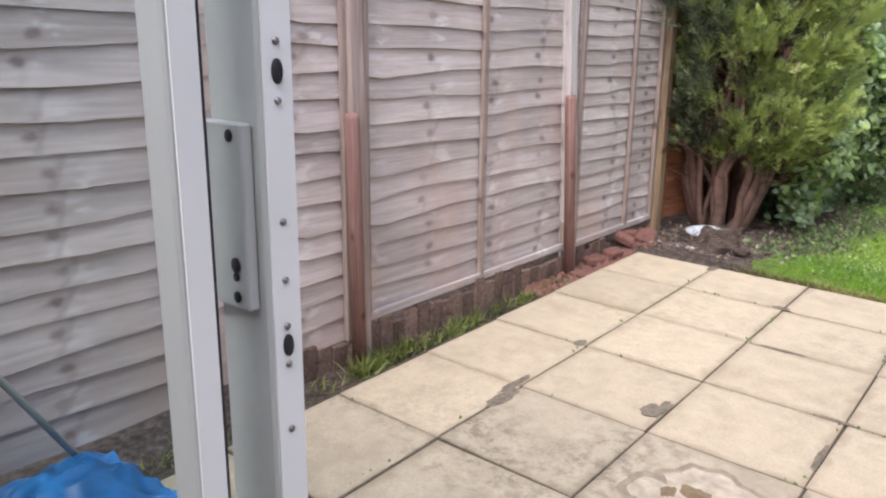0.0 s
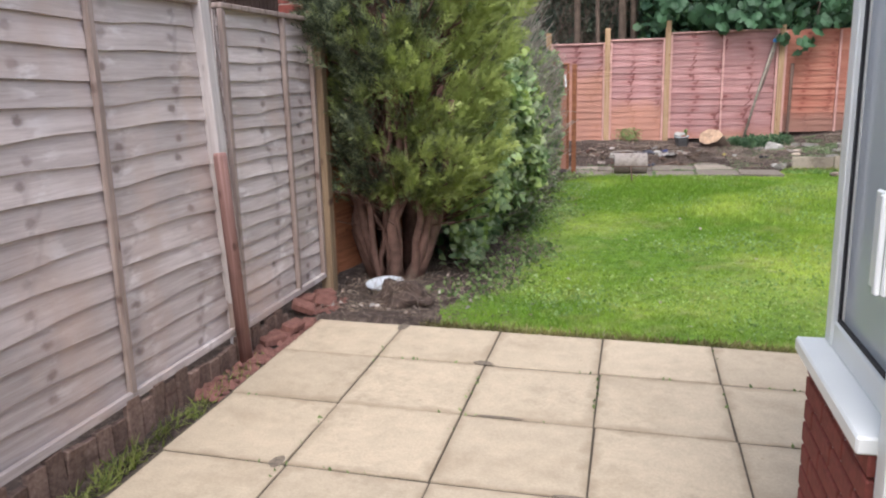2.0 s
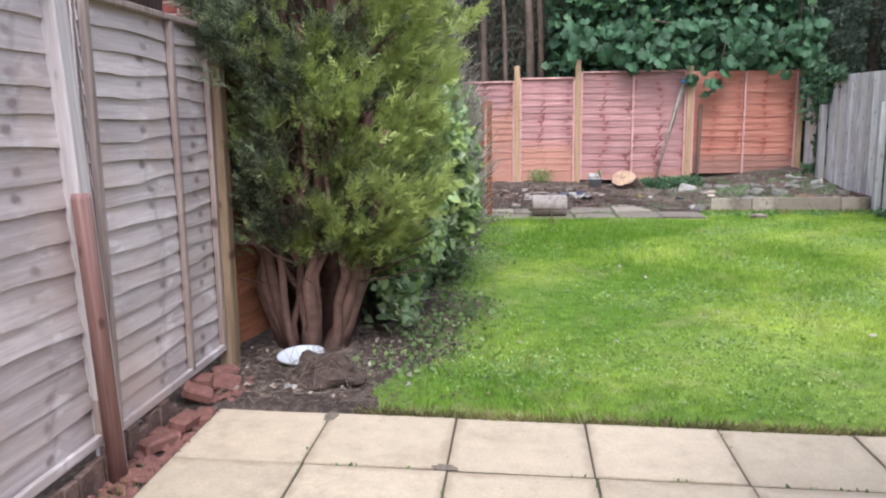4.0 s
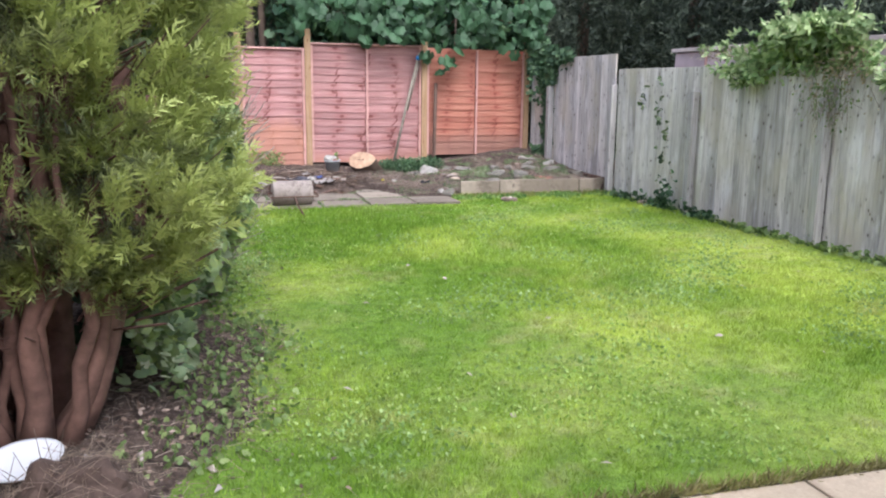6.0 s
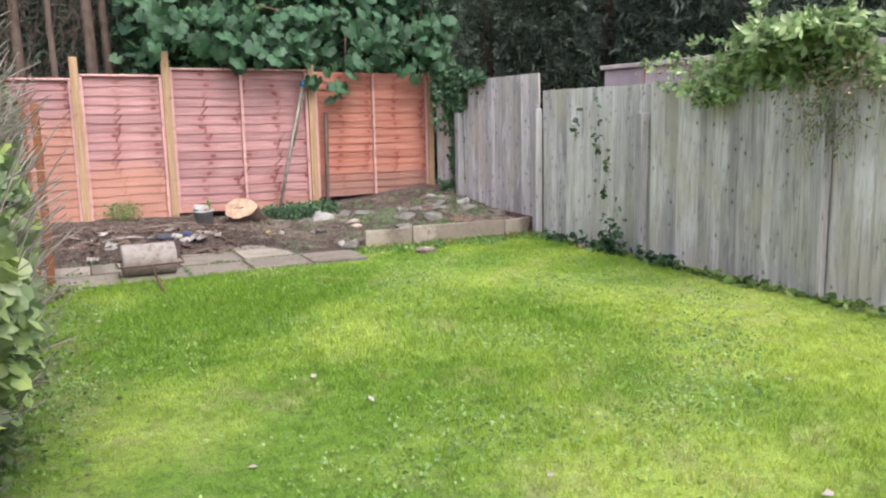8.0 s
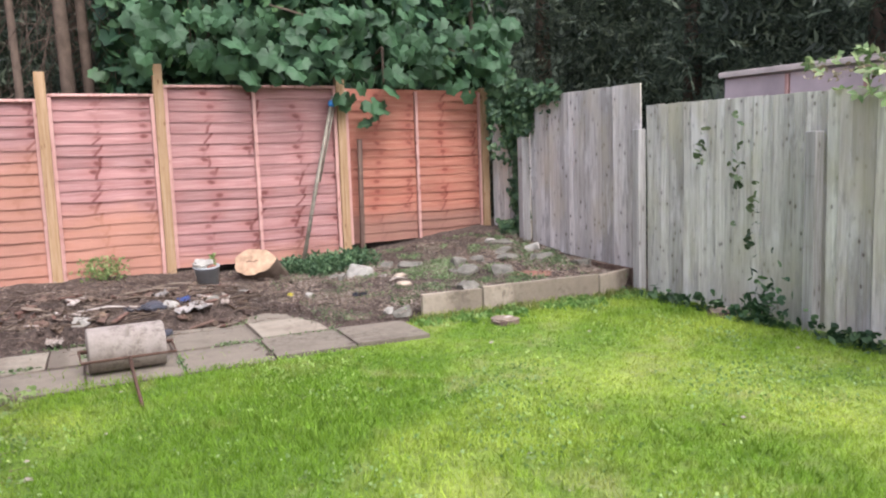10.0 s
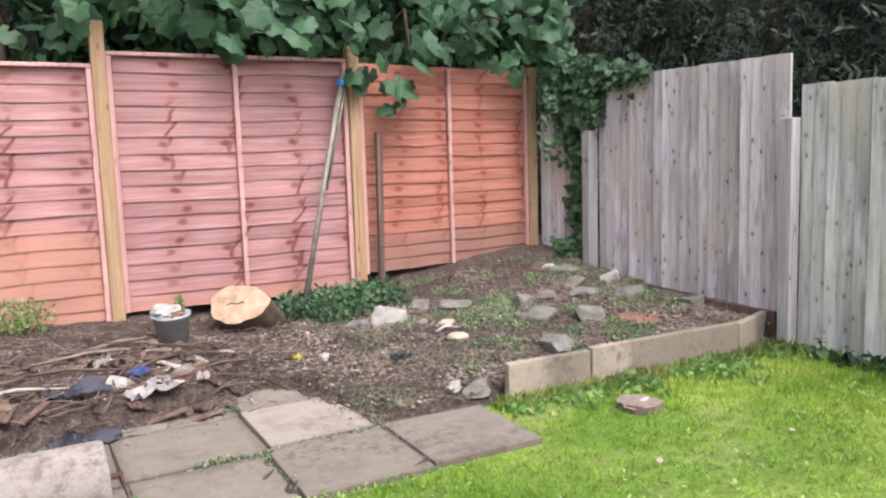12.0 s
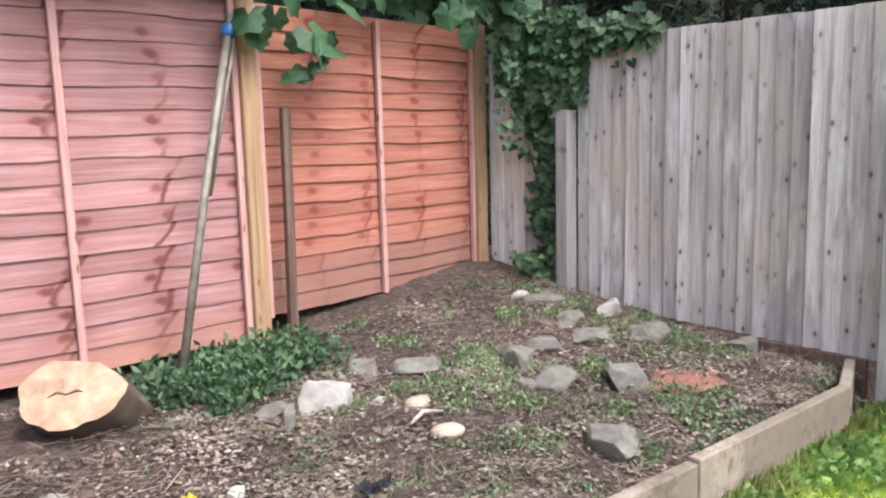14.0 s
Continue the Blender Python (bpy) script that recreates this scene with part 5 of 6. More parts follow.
def climber_top(y):
    """Height of the climber's outline above the fence."""
    pts = [(8.3, 1.62), (8.6, 1.85), (8.85, 2.10), (9.1, 2.13), (9.4, 2.08), (9.7, 1.98), (10.0, 1.84), (10.3, 1.74), (11.5, 1.70)]
    return float(np.interp(y, [p[0] for p in pts], [p[1] for p in pts]))


shoots = []
for k in range(95):
    y0 = rg.normal(9.35, 0.42)
    top = climber_top(y0) - 0.03 - 0.22 * rg.random() ** 1.5
    sway = rg.normal(0.05, 0.16)
    shoots.append([(4.26 + rg.normal(0, 0.04), y0 - sway * 0.5, 1.45), (4.24 + rg.normal(0, 0.06), y0, (1.5 + top) / 2), (4.16 + rg.normal(0, 0.10), y0 + sway, top), (4.06 + rg.normal(0, 0.10), y0 + sway * 1.6, top - 0.05 * rg.random())])
shoots += [[(4.25, 9.7, 1.6), (4.22, 9.72, 2.0), (4.18, 9.70, 2.26), (4.14, 9.64, 2.34)], [(4.25, 9.0, 1.7), (4.2, 8.85, 2.0), (4.12, 8.78, 2.16), (4.08, 8.76, 2.22)],
           [(4.25, 10.1, 1.6), (4.2, 10.5, 1.78), (4.3, 10.9, 1.88), (4.4, 11.4, 1.93)], [(4.25, 9.9, 1.6), (4.2, 10.3, 1.84), (4.28, 10.6, 1.90), (4.35, 11.0, 1.95)], [(4.2, 8.2, 1.6), (4.2, 8.0, 1.85), (4.15, 7.9, 2.0), (4.1, 7.85, 2.05)],
           [(4.15, 9.9, 1.66), (4.03, 10.0, 1.62), (4.0, 10.12, 1.54), (3.99, 10.18, 1.45)], [(4.15, 9.8, 1.66), (4.05, 9.9, 1.60), (4.02, 10.0, 1.55), (4.0, 10.02, 1.48)]]
P, O = [], []
for k, pts in enumerate(shoots):
    if k % 6 == 0 or k >= 95:
        part("shoot", tube("shoot", pts, [0.006, 0.005, 0.004, 0.002], M_TWIG, 5), cl)
    pv = [Vector(p) for p in pts]
    for q in range(18):
        f = 0.6 + 2.4 * (q + rg.random()) / 18
        i0 = min(2, int(f))
        c_ = pv[i0].lerp(pv[i0 + 1], f - i0)
        P.append(c_ + Vector(rg.normal(0, 0.025, 3)))
        O.append((-0.55 + rg.normal(0, 0.3), rg.normal(0.1, 0.6), rg.normal(0.15, 0.4)))
part("leaves", scattered("leaves", TRIPLE, frames_for(rg, np.array([tuple(p) for p in P]), np.array(O), rg.uniform(0.075, 0.15, len(P)), 0.15, 0.35), M_CLIMBER), cl)
P = [(4.13 + rg.normal(0, 0.05), rg.normal(8.85, 0.22), 1.62 + rg.normal(0, 0.14)) for k in range(330)] + [(4.3 + rg.normal(0, 0.10), rg.uniform(9.9, 11.3), 1.78 + abs(rg.normal(0, 0.06))) for k in range(170)]
part("pale_leaves", scattered("pale_leaves", OVAL, frames_for(rg, np.array(P), np.tile([-0.5, 0, -0.3], (len(P), 1)), rg.uniform(0.025, 0.06, len(P)), 0.1, 0.7), M_PALE_LEAF), cl, label="pale buff dying leaves")
P = [(4.09 + rg.normal(0, 0.02), 8.95 + rg.normal(0, 0.16), 1.36 + rg.normal(0, 0.13)) for k in range(300)]
part("hanging_leaves", scattered("hanging_leaves", OVAL, frames_for(rg, np.array(P), np.tile([-0.4, 0, -0.6], (300, 1)), rg.uniform(0.02, 0.045, 300), 0.2, 0.6), M_WEED), cl)
P = [(4.10 + rg.normal(0, 0.02), 8.95 + rg.normal(0, 0.2), 1.35 + rg.normal(0, 0.15)) for k in range(120)]
tagged(part("hanging_twigwork", scattered("hanging_twigwork", ([(v[0] * 0.4, v[1], v[2] * 0.4) for v in STICK[0]], STICK[1]), frames_for(rg, np.array(P), np.tile([-0.1, 0, -1.0], (120, 1)), rg.uniform(0.08, 0.22, 120), 0.0, 0.35), M_TWIG), cl), kind="stuff")

# ---- lean-to roof behind the grey fence ----
shed = thing("lean_to", "low lean-to with pinkish panels and white trim behind the fence", "lean-to", (0, 0, -0.255), (1.0, 0, 0))
part("roof", box("roof", 4.86, 5.9, 6.0, 12.76, 2.02, 2.05, M_UPVC, 0.004), shed)
part("fascia", box("fascia", 4.83, 4.86, 6.0, 12.78, 2.0, 2.05, M_CREAM, 0.004), shed)
for k in range(9):
    y = 6.05 + 0.745 * k
    part("side_panel", box("side_panel", 4.88, 4.89, y + 0.04, y + 0.735, 1.0, 1.985, M_SHED), shed)
    part("mullion", box("mullion", 4.865, 4.895, y, y + 0.036, -0.1, 1.98, M_PINK_BATTEN, 0.002), shed)
part("end_panel", box("end_panel", 4.89, 5.9, 12.72, 12.75, -0.1, 2.02, M_SHED), shed)
part("base_wall", box("base_wall", 4.88, 4.94, 6.0, 12.72, -0.2, 1.0, M_BRICK), shed)


# ---- garden roller ----
rol = thing("garden_roller", "old concrete garden roller with rusty iron frame on the path", "garden roller", (-0.48, 12.65, 0.137), (0, 0, 3))
part("drum", tube("drum", [(-0.240, 0, 0), (-0.230, 0, 0), (0.230, 0, 0), (0.240, 0, 0)], [0.142, 0.150, 0.150, 0.142], M_ROLLER, 32), rol)
part("axle", tube("axle", [(-0.30, 0, 0), (0.30, 0, 0)], [0.014, 0.014], M_RUST, 8), rol)
part("frame_bar", tube("frame_bar", [(-0.29, 0, 0), (-0.29, -0.20, -0.03), (0.29, -0.20, -0.03), (0.29, 0, 0)], [0.009] * 4, M_RUST, 6), rol)
part("handle", tube("handle", [(0.0, -0.20, -0.03), (-0.01, -0.5, -0.09), (-0.02, -0.95, -0.150)], [0.011, 0.011, 0.011], M_RUST, 7), rol)


def set_on(ob, x, y, dz=0.0):
    ob.location = (x, y, land(x, y) + dz)
    return ob


# ---- log, pot, pole, stake ----
lg = thing("log", "thick sawn log lying on the soil with a pale cut face", "log", (0.90, 15.0, land(0.84, 15.0) + 0.13), (0, 0, -40))
bm = bmesh.new()
seg, ringn = 5, 28
grid_ = []
for i in range(seg):
    ringv = []
    for k in range(ringn):
        a = 2 * math.pi * k / ringn
        r = (0.20 + 0.010 * math.sin(3 * a + 1) + 0.007 * math.sin(7 * a) + 0.004 * math.sin(13 * a)) * (0.97 if i in (0, seg - 1) else 1.0)
        ringv.append(bm.verts.new((r * 1.15 * math.cos(a), -0.12 + 0.38 * i / (seg - 1), r * 0.78 * math.sin(a))))
    grid_.append(ringv)
for i in range(seg - 1):
    for k in range(ringn):
        bm.faces.new((grid_[i][k], grid_[i][(k + 1) % ringn], grid_[i + 1][(k + 1) % ringn], grid_[i + 1][k]))
part("bark", done(bm, "bark", M_DARK_BARK, True), lg, rot=(-38, 0, 0))
face_v = [(0, -0.128, 0)] + [((0.20 + 0.010 * math.sin(3 * a + 1) + 0.007 * math.sin(7 * a) + 0.004 * math.sin(13 * a)) * 0.97 * 1.15 * math.cos(a), -0.122, (0.20 + 0.010 * math.sin(3 * a + 1) + 0.007 * math.sin(7 * a) + 0.004 * math.sin(13 * a)) * 0.97 * 0.78 * math.sin(a)) for a in [2 * math.pi * k / 28 for k in range(28)]]
part("cut_face", mesh_of("cut_face", face_v, [(0, 1 + (k + 1) % 28, 1 + k) for k in range(28)], M_CUT), lg, rot=(-38, 0, 0), label="pale sawn face")
part("crack", tube("crack", [(-0.09, -0.1285, -0.02), (-0.05, -0.129, 0.004), (-0.01, -0.129, -0.006), (0.03, -0.129, 0.012), (0.06, -0.1285, 0.004)], [0.001, 0.005, 0.004, 0.006, 0.001], M_STAKE, 6), lg, rot=(-38, 0, 0))

pot = thing("plant_pot", "grey plastic pot of soil and stone by the red fence", "plant pot", (0.36, 14.72, land(0.36, 14.72) - 0.02), (4, -3, 0))
part("pot", lathe("pot", [(0.0, 0.0), (0.088, 0.0), (0.118, 0.185), (0.123, 0.187), (0.124, 0.205), (0.114, 0.205), (0.108, 0.17), (0.0, 0.17)], M_POT, 22), pot)
part("stone", rock("stone", 0.095, 0.08, 0.05, M_WHITE_STONE, 3, 0.5, 3), pot, (-0.03, 0, 0.22))
part("rag", rock("rag", 0.05, 0.04, 0.025, M_RED_SAND, 5, 0.6, 2), pot, (0.03, -0.05, 0.20), label="red scrap")
pl = np.random.default_rng(3)
part("sprig", scattered("sprig", OVAL, frames_for(pl, np.array([[0.06, 0.03, 0.17 + 0.004 * k] for k in range(26)]), np.tile([0.3, 0, 1.0], (26, 1)), pl.uniform(0.03, 0.07, 26), 0, 0.5), M_WEED), pot)

pole = thing("metal_pole", "mossy metal pole with blue tie leaning on the red fence", "pole", (0, 0, 0))
PF, PT = Vector((1.375, 15.12, 0.19)), Vector((1.885, 15.385, 2.02))
part("tube", tube("tube", [PF, PF.lerp(PT, 0.5) + Vector((-0.01, 0, 0)), PT], [0.022, 0.021, 0.020], M_POLE, 10), pole)
part("second_tube", tube("second_tube", [PF.lerp(PT, 0.5) + Vector((0.03, 0.02, 0)), PT + Vector((0.045, 0, 0.02))], [0.010, 0.010], M_POLE, 7), pole)
q = PF.lerp(PT, 0.955)
part("tie", lathe("tie", [(0.026, -0.03), (0.038, -0.02), (0.04, 0.0), (0.036, 0.025), (0.026, 0.035)], M_BLUE, 12), pole, q, (0, 8, 0), "blue cord tie")
post((2.14, 15.38), 0.1, 1.55, 0.05, M_STAKE, "narrow dark timber stake standing by the tan post", "timber_stake", 0, (0, 1.0))

# ---- cut stumps in the lawn ----
for x, y, r, h in ((2.36, 12.52, 0.11, 0.055), (4.0, 11.80, 0.13, 0.06)):
    st = thing("tree_stump", "low sawn tree stump with a cracked pale top in the lawn", "tree stump", (x, y, land(x, y) - 0.02))
    part("bark", lathe("bark", [(r * 1.25, -0.03), (r * 1.08, h * 0.5), (r * 0.98, h)], M_DARK_BARK, 18), st)
    part("cut_face", rock("cut_face", r * 1.0, r * 0.95, 0.014, M_TWIG, x, 0.45, 3), st, (0, 0, h))
    part("pale_chip", rock("pale_chip", r * 0.42, r * 0.12, 0.012, M_CHIP, x * 3, 0.5, 2), st, (r * 0.1, -0.02, h + 0.012), (0, 0, 20), "pale split of heartwood")

M_BAG = plain("dark_grey_bag", (0.075, 0.08, 0.095), 0.6, vary=0.3, scale=12, bump=0.6)
# ---- stones and debris on the rear bed ----
STONES = [(1.62, 14.50, 0.09, 0.04, 0.06, "g", 60), (3.02, 14.25, 0.05, 0.10, 0.05, "g", 20), (2.62, 14.02, 0.05, 0.05, 0.03, "g", 0), (3.45, 14.45, 0.12, 0.08, 0.05, "g", 15), (2.75, 13.95, 0.13, 0.08, 0.07, "g", -30), (1.83, 14.52, 0.13, 0.10, 0.085, "w", 20), (2.18, 14.72, 0.13, 0.09, 0.04, "g", 40), (2.13, 14.23, 0.065, 0.05, 0.03, "p", 10), (2.05, 13.93, 0.07, 0.055, 0.03, "p", -20), (2.46, 13.36, 0.15, 0.12, 0.08, "g", 10),
          (3.02, 13.72, 0.13, 0.10, 0.09, "g", 50), (3.38, 14.20, 0.14, 0.09, 0.045, "g", 5), (3.64, 14.78, 0.15, 0.10, 0.05, "g", -10), (3.80, 14.44, 0.08, 0.06, 0.05, "w", 0), (3.68, 14.08, 0.13, 0.10, 0.06, "g", 30),
          (3.84, 13.58, 0.10, 0.09, 0.07, "g", 10), (2.77, 14.23, 0.12, 0.10, 0.075, "g", 70), (2.42, 14.55, 0.14, 0.10, 0.05, "g", 0), (1.58, 14.62, 0.09, 0.06, 0.04, "g", 30), (3.55, 14.95, 0.06, 0.04, 0.03, "w", 0),
          (1.62, 13.22, 0.05, 0.045, 0.035, "w", 0), (1.15, 14.05, 0.045, 0.035, 0.025, "w", 30), (2.28, 13.75, 0.07, 0.03, 0.03, "g", 60), (2.02, 14.38, 0.035, 0.03, 0.02, "w", 0), (1.72, 13.12, 0.09, 0.06, 0.05, "g", 10),
          (-0.75, 13.75, 0.07, 0.05, 0.04, "w", 0), (0.28, 14.02, 0.06, 0.05, 0.04, "g", 0), (-0.08, 13.98, 0.07, 0.06, 0.05, "w", 40), (0.62, 14.38, 0.04, 0.03, 0.02, "w", 0)]
NAMES = {"w": ("white_stone", "rough white stone lying on the soil bed", M_WHITE_STONE), "g": ("stone", "angular grey stone half sunk in the soil bed", M_STONE), "p": ("pebble", "smooth cream pebble on the soil bed", M_PEBBLE)}
for k, (x, y, sx, sy, sz, kind_, turn) in enumerate(STONES):
    nm, lb, mt = NAMES[kind_]
    me = rock(nm, sx * 1.08, sy * 1.02, sz * 1.08, mt, k + 1, 0.10, 3, True) if kind_ == "p" else angular_rock(nm, sx * 1.05, sy * 1.05, sz * (1.6 if kind_ == "w" else 1.25), mt, k + 3)
    solo(nm, me, lb, "stone", (x, y, land(x, y) + sz * (0.12 if kind_ == "g" else 0.25)), (0, 0, turn), "stones on the rear bed")
solo("crushed_brick", rock("crushed_brick", 0.22, 0.15, 0.022, M_RED_SAND, 9, 0.5, 4), "patch of crushed red brick on the soil bed", "crushed brick", (3.26, 13.58, land(3.26, 13.58)))

M_CLOD_B = plain("earth_lump", (0.13, 0.09, 0.07), 0.95, vary=0.6, scale=25, bump=1.0)
M_PALE_SHEET = plain("grey_white_sheet", (0.37, 0.345, 0.31), 0.6, vary=0.35, scale=12, bump=0.6)
SCRAP = [(0.10, 13.80, 0.26, 0.15, M_PALE_SHEET, "crumpled pale sheet scrap on the soil", 10), (-0.33, 13.56, 0.16, 0.13, M_BLACK, "torn black plastic scrap on the soil", 40), (-0.35, 13.88, 0.18, 0.12, M_BLACK, "torn black plastic scrap on the soil", -20),
         (-0.95, 13.62, 0.16, 0.10, M_PAPER, "crumpled pale sheet scrap on the soil", 60), (0.06, 14.10, 0.10, 0.05, M_BLUE_FILM, "small blue plastic scrap among the twigs", 15), (0.36, 13.84, 0.09, 0.06, M_PAPER, "crumpled pale sheet scrap on the soil", 80),
         (1.00, 14.12, 0.05, 0.035, M_YELLOW, "small yellow plastic scrap among the chips", 20), (-0.10, 14.36, 0.12, 0.08, M_PALE_SHEET, "crumpled pale sheet scrap on the soil", 30), (1.55, 13.75, 0.12, 0.05, M_BLACK, "torn black plastic scrap on the soil", 0)]
for k, (x, y, sx, sy, mt, lb, turn) in enumerate(SCRAP):
    bm = bmesh.new()
    bmesh.ops.create_grid(bm, x_segments=9, y_segments=7, size=0.5)
    for v in bm.verts:
        w = 1 + 0.5 * noise.noise(Vector((v.co.x * 3, v.co.y * 3, k * 2.0)))
        v.co = Vector((v.co.x * sx * w, v.co.y * sy * w, 0.05 * noise.noise(Vector((v.co.x * 5, v.co.y * 5, k * 7.0))) + 0.02))
    solo("scrap", done(bm, "scrap", mt), lb, "litter", (x, y, land(x, y) + 0.015), (8, -6, turn))
for k, (x, y, L, turn, mt) in enumerate([(-0.15, 14.45, 0.75, 8, M_TWIG), (0.05, 14.62, 0.6, 20, M_TWIG), (-0.55, 14.05, 0.5, -5, M_CHIP), (0.25, 14.15, 0.45, 35, M_DARK_BARK), (0.55, 14.1, 0.5, 12, M_DARK_BARK), (-0.3, 14.3, 0.6, -14, M_DARK_BARK), (2.05, 14.05, 0.2, 10, M_CHIP)]):
    z = land(x, y) + 0.035
    solo("branch", tube("branch", [(0, 0, 0), (L * 0.5, 0.02, 0.02), (L, -0.01, 0)], [0.007, 0.011, 0.005], mt, 7), "broken dry branch lying on the soil bed", "branch", (x - L / 2, y, z), (0, 0, turn))

for x, y, sx, sy, sz in ((-0.20, 13.98, 0.10, 0.12, 0.05), (-0.17, 13.56, 0.08, 0.06, 0.03)):
    solo("plastic_bag", rock("plastic_bag", sx, sy, sz, M_BAG, x * 7, 0.4, 3), "crumpled dark grey plastic bag among the garden debris", "bag", (x, y, land(x, y) + 0.03), (0, 0, 20))

rq = random.Random(12)
for k in range(150):
    x, y = rq.uniform(-1.5, 0.4) + 0.5 * rq.random() ** 2, rq.uniform(13.62, 14.75)
    if k % 3 == 0:
        me = box("wood_scrap", -rq.uniform(0.06, 0.16), 0.08, -0.02, rq.uniform(0.01, 0.035), 0, 0.014, (M_TWIG, M_DARK_BARK, M_STAKE, M_CHIP, M_BARK)[(k * 7 + 1) % 5], 0.003)
        solo("wood_scrap", me, "broken piece of timber lying among the garden debris", "wood scrap", (x, y, land(x, y) + 0.012), (rq.uniform(-15, 15), rq.uniform(-15, 15), rq.uniform(0, 180)), "debris on the rear bed")
    elif k % 3 == 1:
        me = rock("bark_lump", rq.uniform(0.03, 0.08), rq.uniform(0.025, 0.05), rq.uniform(0.015, 0.04), (M_DARK_BARK, M_CLOD_B, M_STAKE)[k % 4 % 3], k, 0.6, 3)
        solo("bark_lump", me, "dark lump of bark and earth among the garden debris", "bark", (x, y, land(x, y) + 0.01), (0, 0, rq.uniform(0, 180)), "debris on the rear bed")
    else:
        L = rq.uniform(0.15, 0.4)
        me = tube("stick", [(-L / 2, 0, 0), (0, rq.uniform(-0.02, 0.02), 0.01), (L / 2, 0, 0.0)], [0.005, 0.007, 0.003], (M_TWIG, M_BARK, M_DARK_BARK)[k % 3], 6)
        solo("stick", me, "dry broken stick among the garden debris", "stick", (x, y, land(x, y) + 0.03), (0, rq.uniform(-8, 8), rq.uniform(0, 180)), "debris on the rear bed")


for k in range(70):
    x, y = rq.uniform(-1.4, 0.75), rq.uniform(13.66, 14.6)
    if x > 0.2 and rq.random() < 0.5:
        continue
    w_, h_ = rq.uniform(0.04, 0.09), rq.uniform(0.03, 0.06)
    vs = [(w_ * (i / 3 - 0.5), h_ * (j / 2 - 0.5) * (1 - 0.5 * abs(i / 3 - 0.5)), 0.03 * (i / 3 - 0.5) ** 2 * 4 * rq.uniform(0.3, 1.2) + 0.008 * rq.random()) for j in range(3) for i in range(4)]
    vs += [(a_, b_, c_ - 0.005) for a_, b_, c_ in vs]
    fs = [(j * 4 + i, j * 4 + i + 1, j * 4 + i + 5, j * 4 + i + 4) for j in range(2) for i in range(3)]
    fs += [tuple(12 + q for q in reversed(f_)) for f_ in fs]
    solo("bark_flake", mesh_of("bark_flake", vs, fs, (M_DEAD, M_BARK, M_CLOD_B, M_DARK_BARK)[k % 4]), "curled brown flake of bark among the garden debris", "bark", (x, y, land(x, y) + 0.02), (rq.uniform(-30, 30), rq.uniform(-30, 30), rq.uniform(0, 360)), "debris on the rear bed")


def litter(name, label, shape, n, area, size, material, lift, seed, flat=True, kind="stuff", dense=None):
    rg = np.random.default_rng(seed)
    P = []
    while len(P) < n:
        x, y = rg.uniform(area[0], area[1]), rg.uniform(area[2], area[3])
        if dense is None or dense(x, y) > rg.random():
            P.append((x, y, land(x, y) + lift * rg.random()))
    P = np.array(P)
    out = rg.normal(0, 1, (n, 3))
    out[:, 2] = out[:, 2] * 0.2 if flat else 1.0
    m = frames_for(rg, P, out, rg.uniform(size[0], size[1], n), 0, 0.05 if flat else 0.35)
    if flat:
        y = m[:, :, 1] / np.linalg.norm(m[:, :, 1], axis=1)[:, None]
        up = np.array([0, 0, 1.0]) + rg.normal(0, 0.3, (n, 3))
        x = np.cross(y, up)
        x /= np.linalg.norm(x, axis=1)[:, None]
        s = rg.uniform(size[0], size[1], n)[:, None]
        m[:, :, 0], m[:, :, 1], m[:, :, 2] = x * s, y * s, np.cross(x, y) * s
    ob = new(name, scattered(name, shape, m, material))
    return tagged(ob, label, name.replace("_", " "), "", kind)


def bed_cover(x, y):
    """Bare over the path slabs, the log and the pot."""
    if x < 1.05 and y < path_back(x) - 0.02:
        near = smooth01((y - path_back(x) + 0.38) / 0.36)
        return 0.03 + 0.7 * near * max(0.0, 0.25 + noise.noise(Vector((x * 3.5, y * 3.5, 31))))
    return 0.0 if 0.55 < x < 1.12 and 14.85 < y < 15.25 else 0.95


M_BED_WEED = foliage("bed_weed_leaf", (0.10, 0.17, 0.07), (0.20, 0.31, 0.13), (0.38, 0.48, 0.26))
M_LAWN_WEED = foliage("lawn_weed_leaf", (0.20, 0.34, 0.06), (0.29, 0.43, 0.10), (0.42, 0.54, 0.18), floor=0.8)
M_PATCH = foliage("patch_leaf", (0.04, 0.09, 0.045), (0.09, 0.18, 0.08), (0.19, 0.31, 0.15))
M_LUSH = foliage("lush_weed_leaf", (0.12, 0.24, 0.06), (0.22, 0.38, 0.10), (0.38, 0.52, 0.18))
FLATLEAF = ([(0, 0, 0), (0.3, 0.4, 0.08), (0, 1, 0.0), (-0.3, 0.4, 0.08)], [(0, 1, 2), (0, 2, 3)])
THIN = ([(v[0] * 0.6, v[1], v[2] * 0.6) for v in STICK[0]], STICK[1])
THINNER = ([(v[0] * 0.45, v[1], v[2] * 0.45) for v in STICK[0]], STICK[1])
litter("dead_leaves", "brown dead leaves strewn over the rear soil bed", FLATLEAF, 14000, (-2.4, 4.05, 13.06, 15.4), (0.010, 0.034), M_MULCH, 0.022, 61, dense=bed_cover)
litter("wood_chips", "pale wood chips and stems strewn over the soil bed", THIN, 17000, (-2.4, 4.05, 13.06, 15.4), (0.015, 0.055), M_STRAW, 0.025, 62, dense=lambda x, y: bed_cover(x, y) * ((0.2 if x < 0.3 else 0.42) + 0.9 * noise.noise(Vector((x * 1.9, y * 1.9, 3)))))
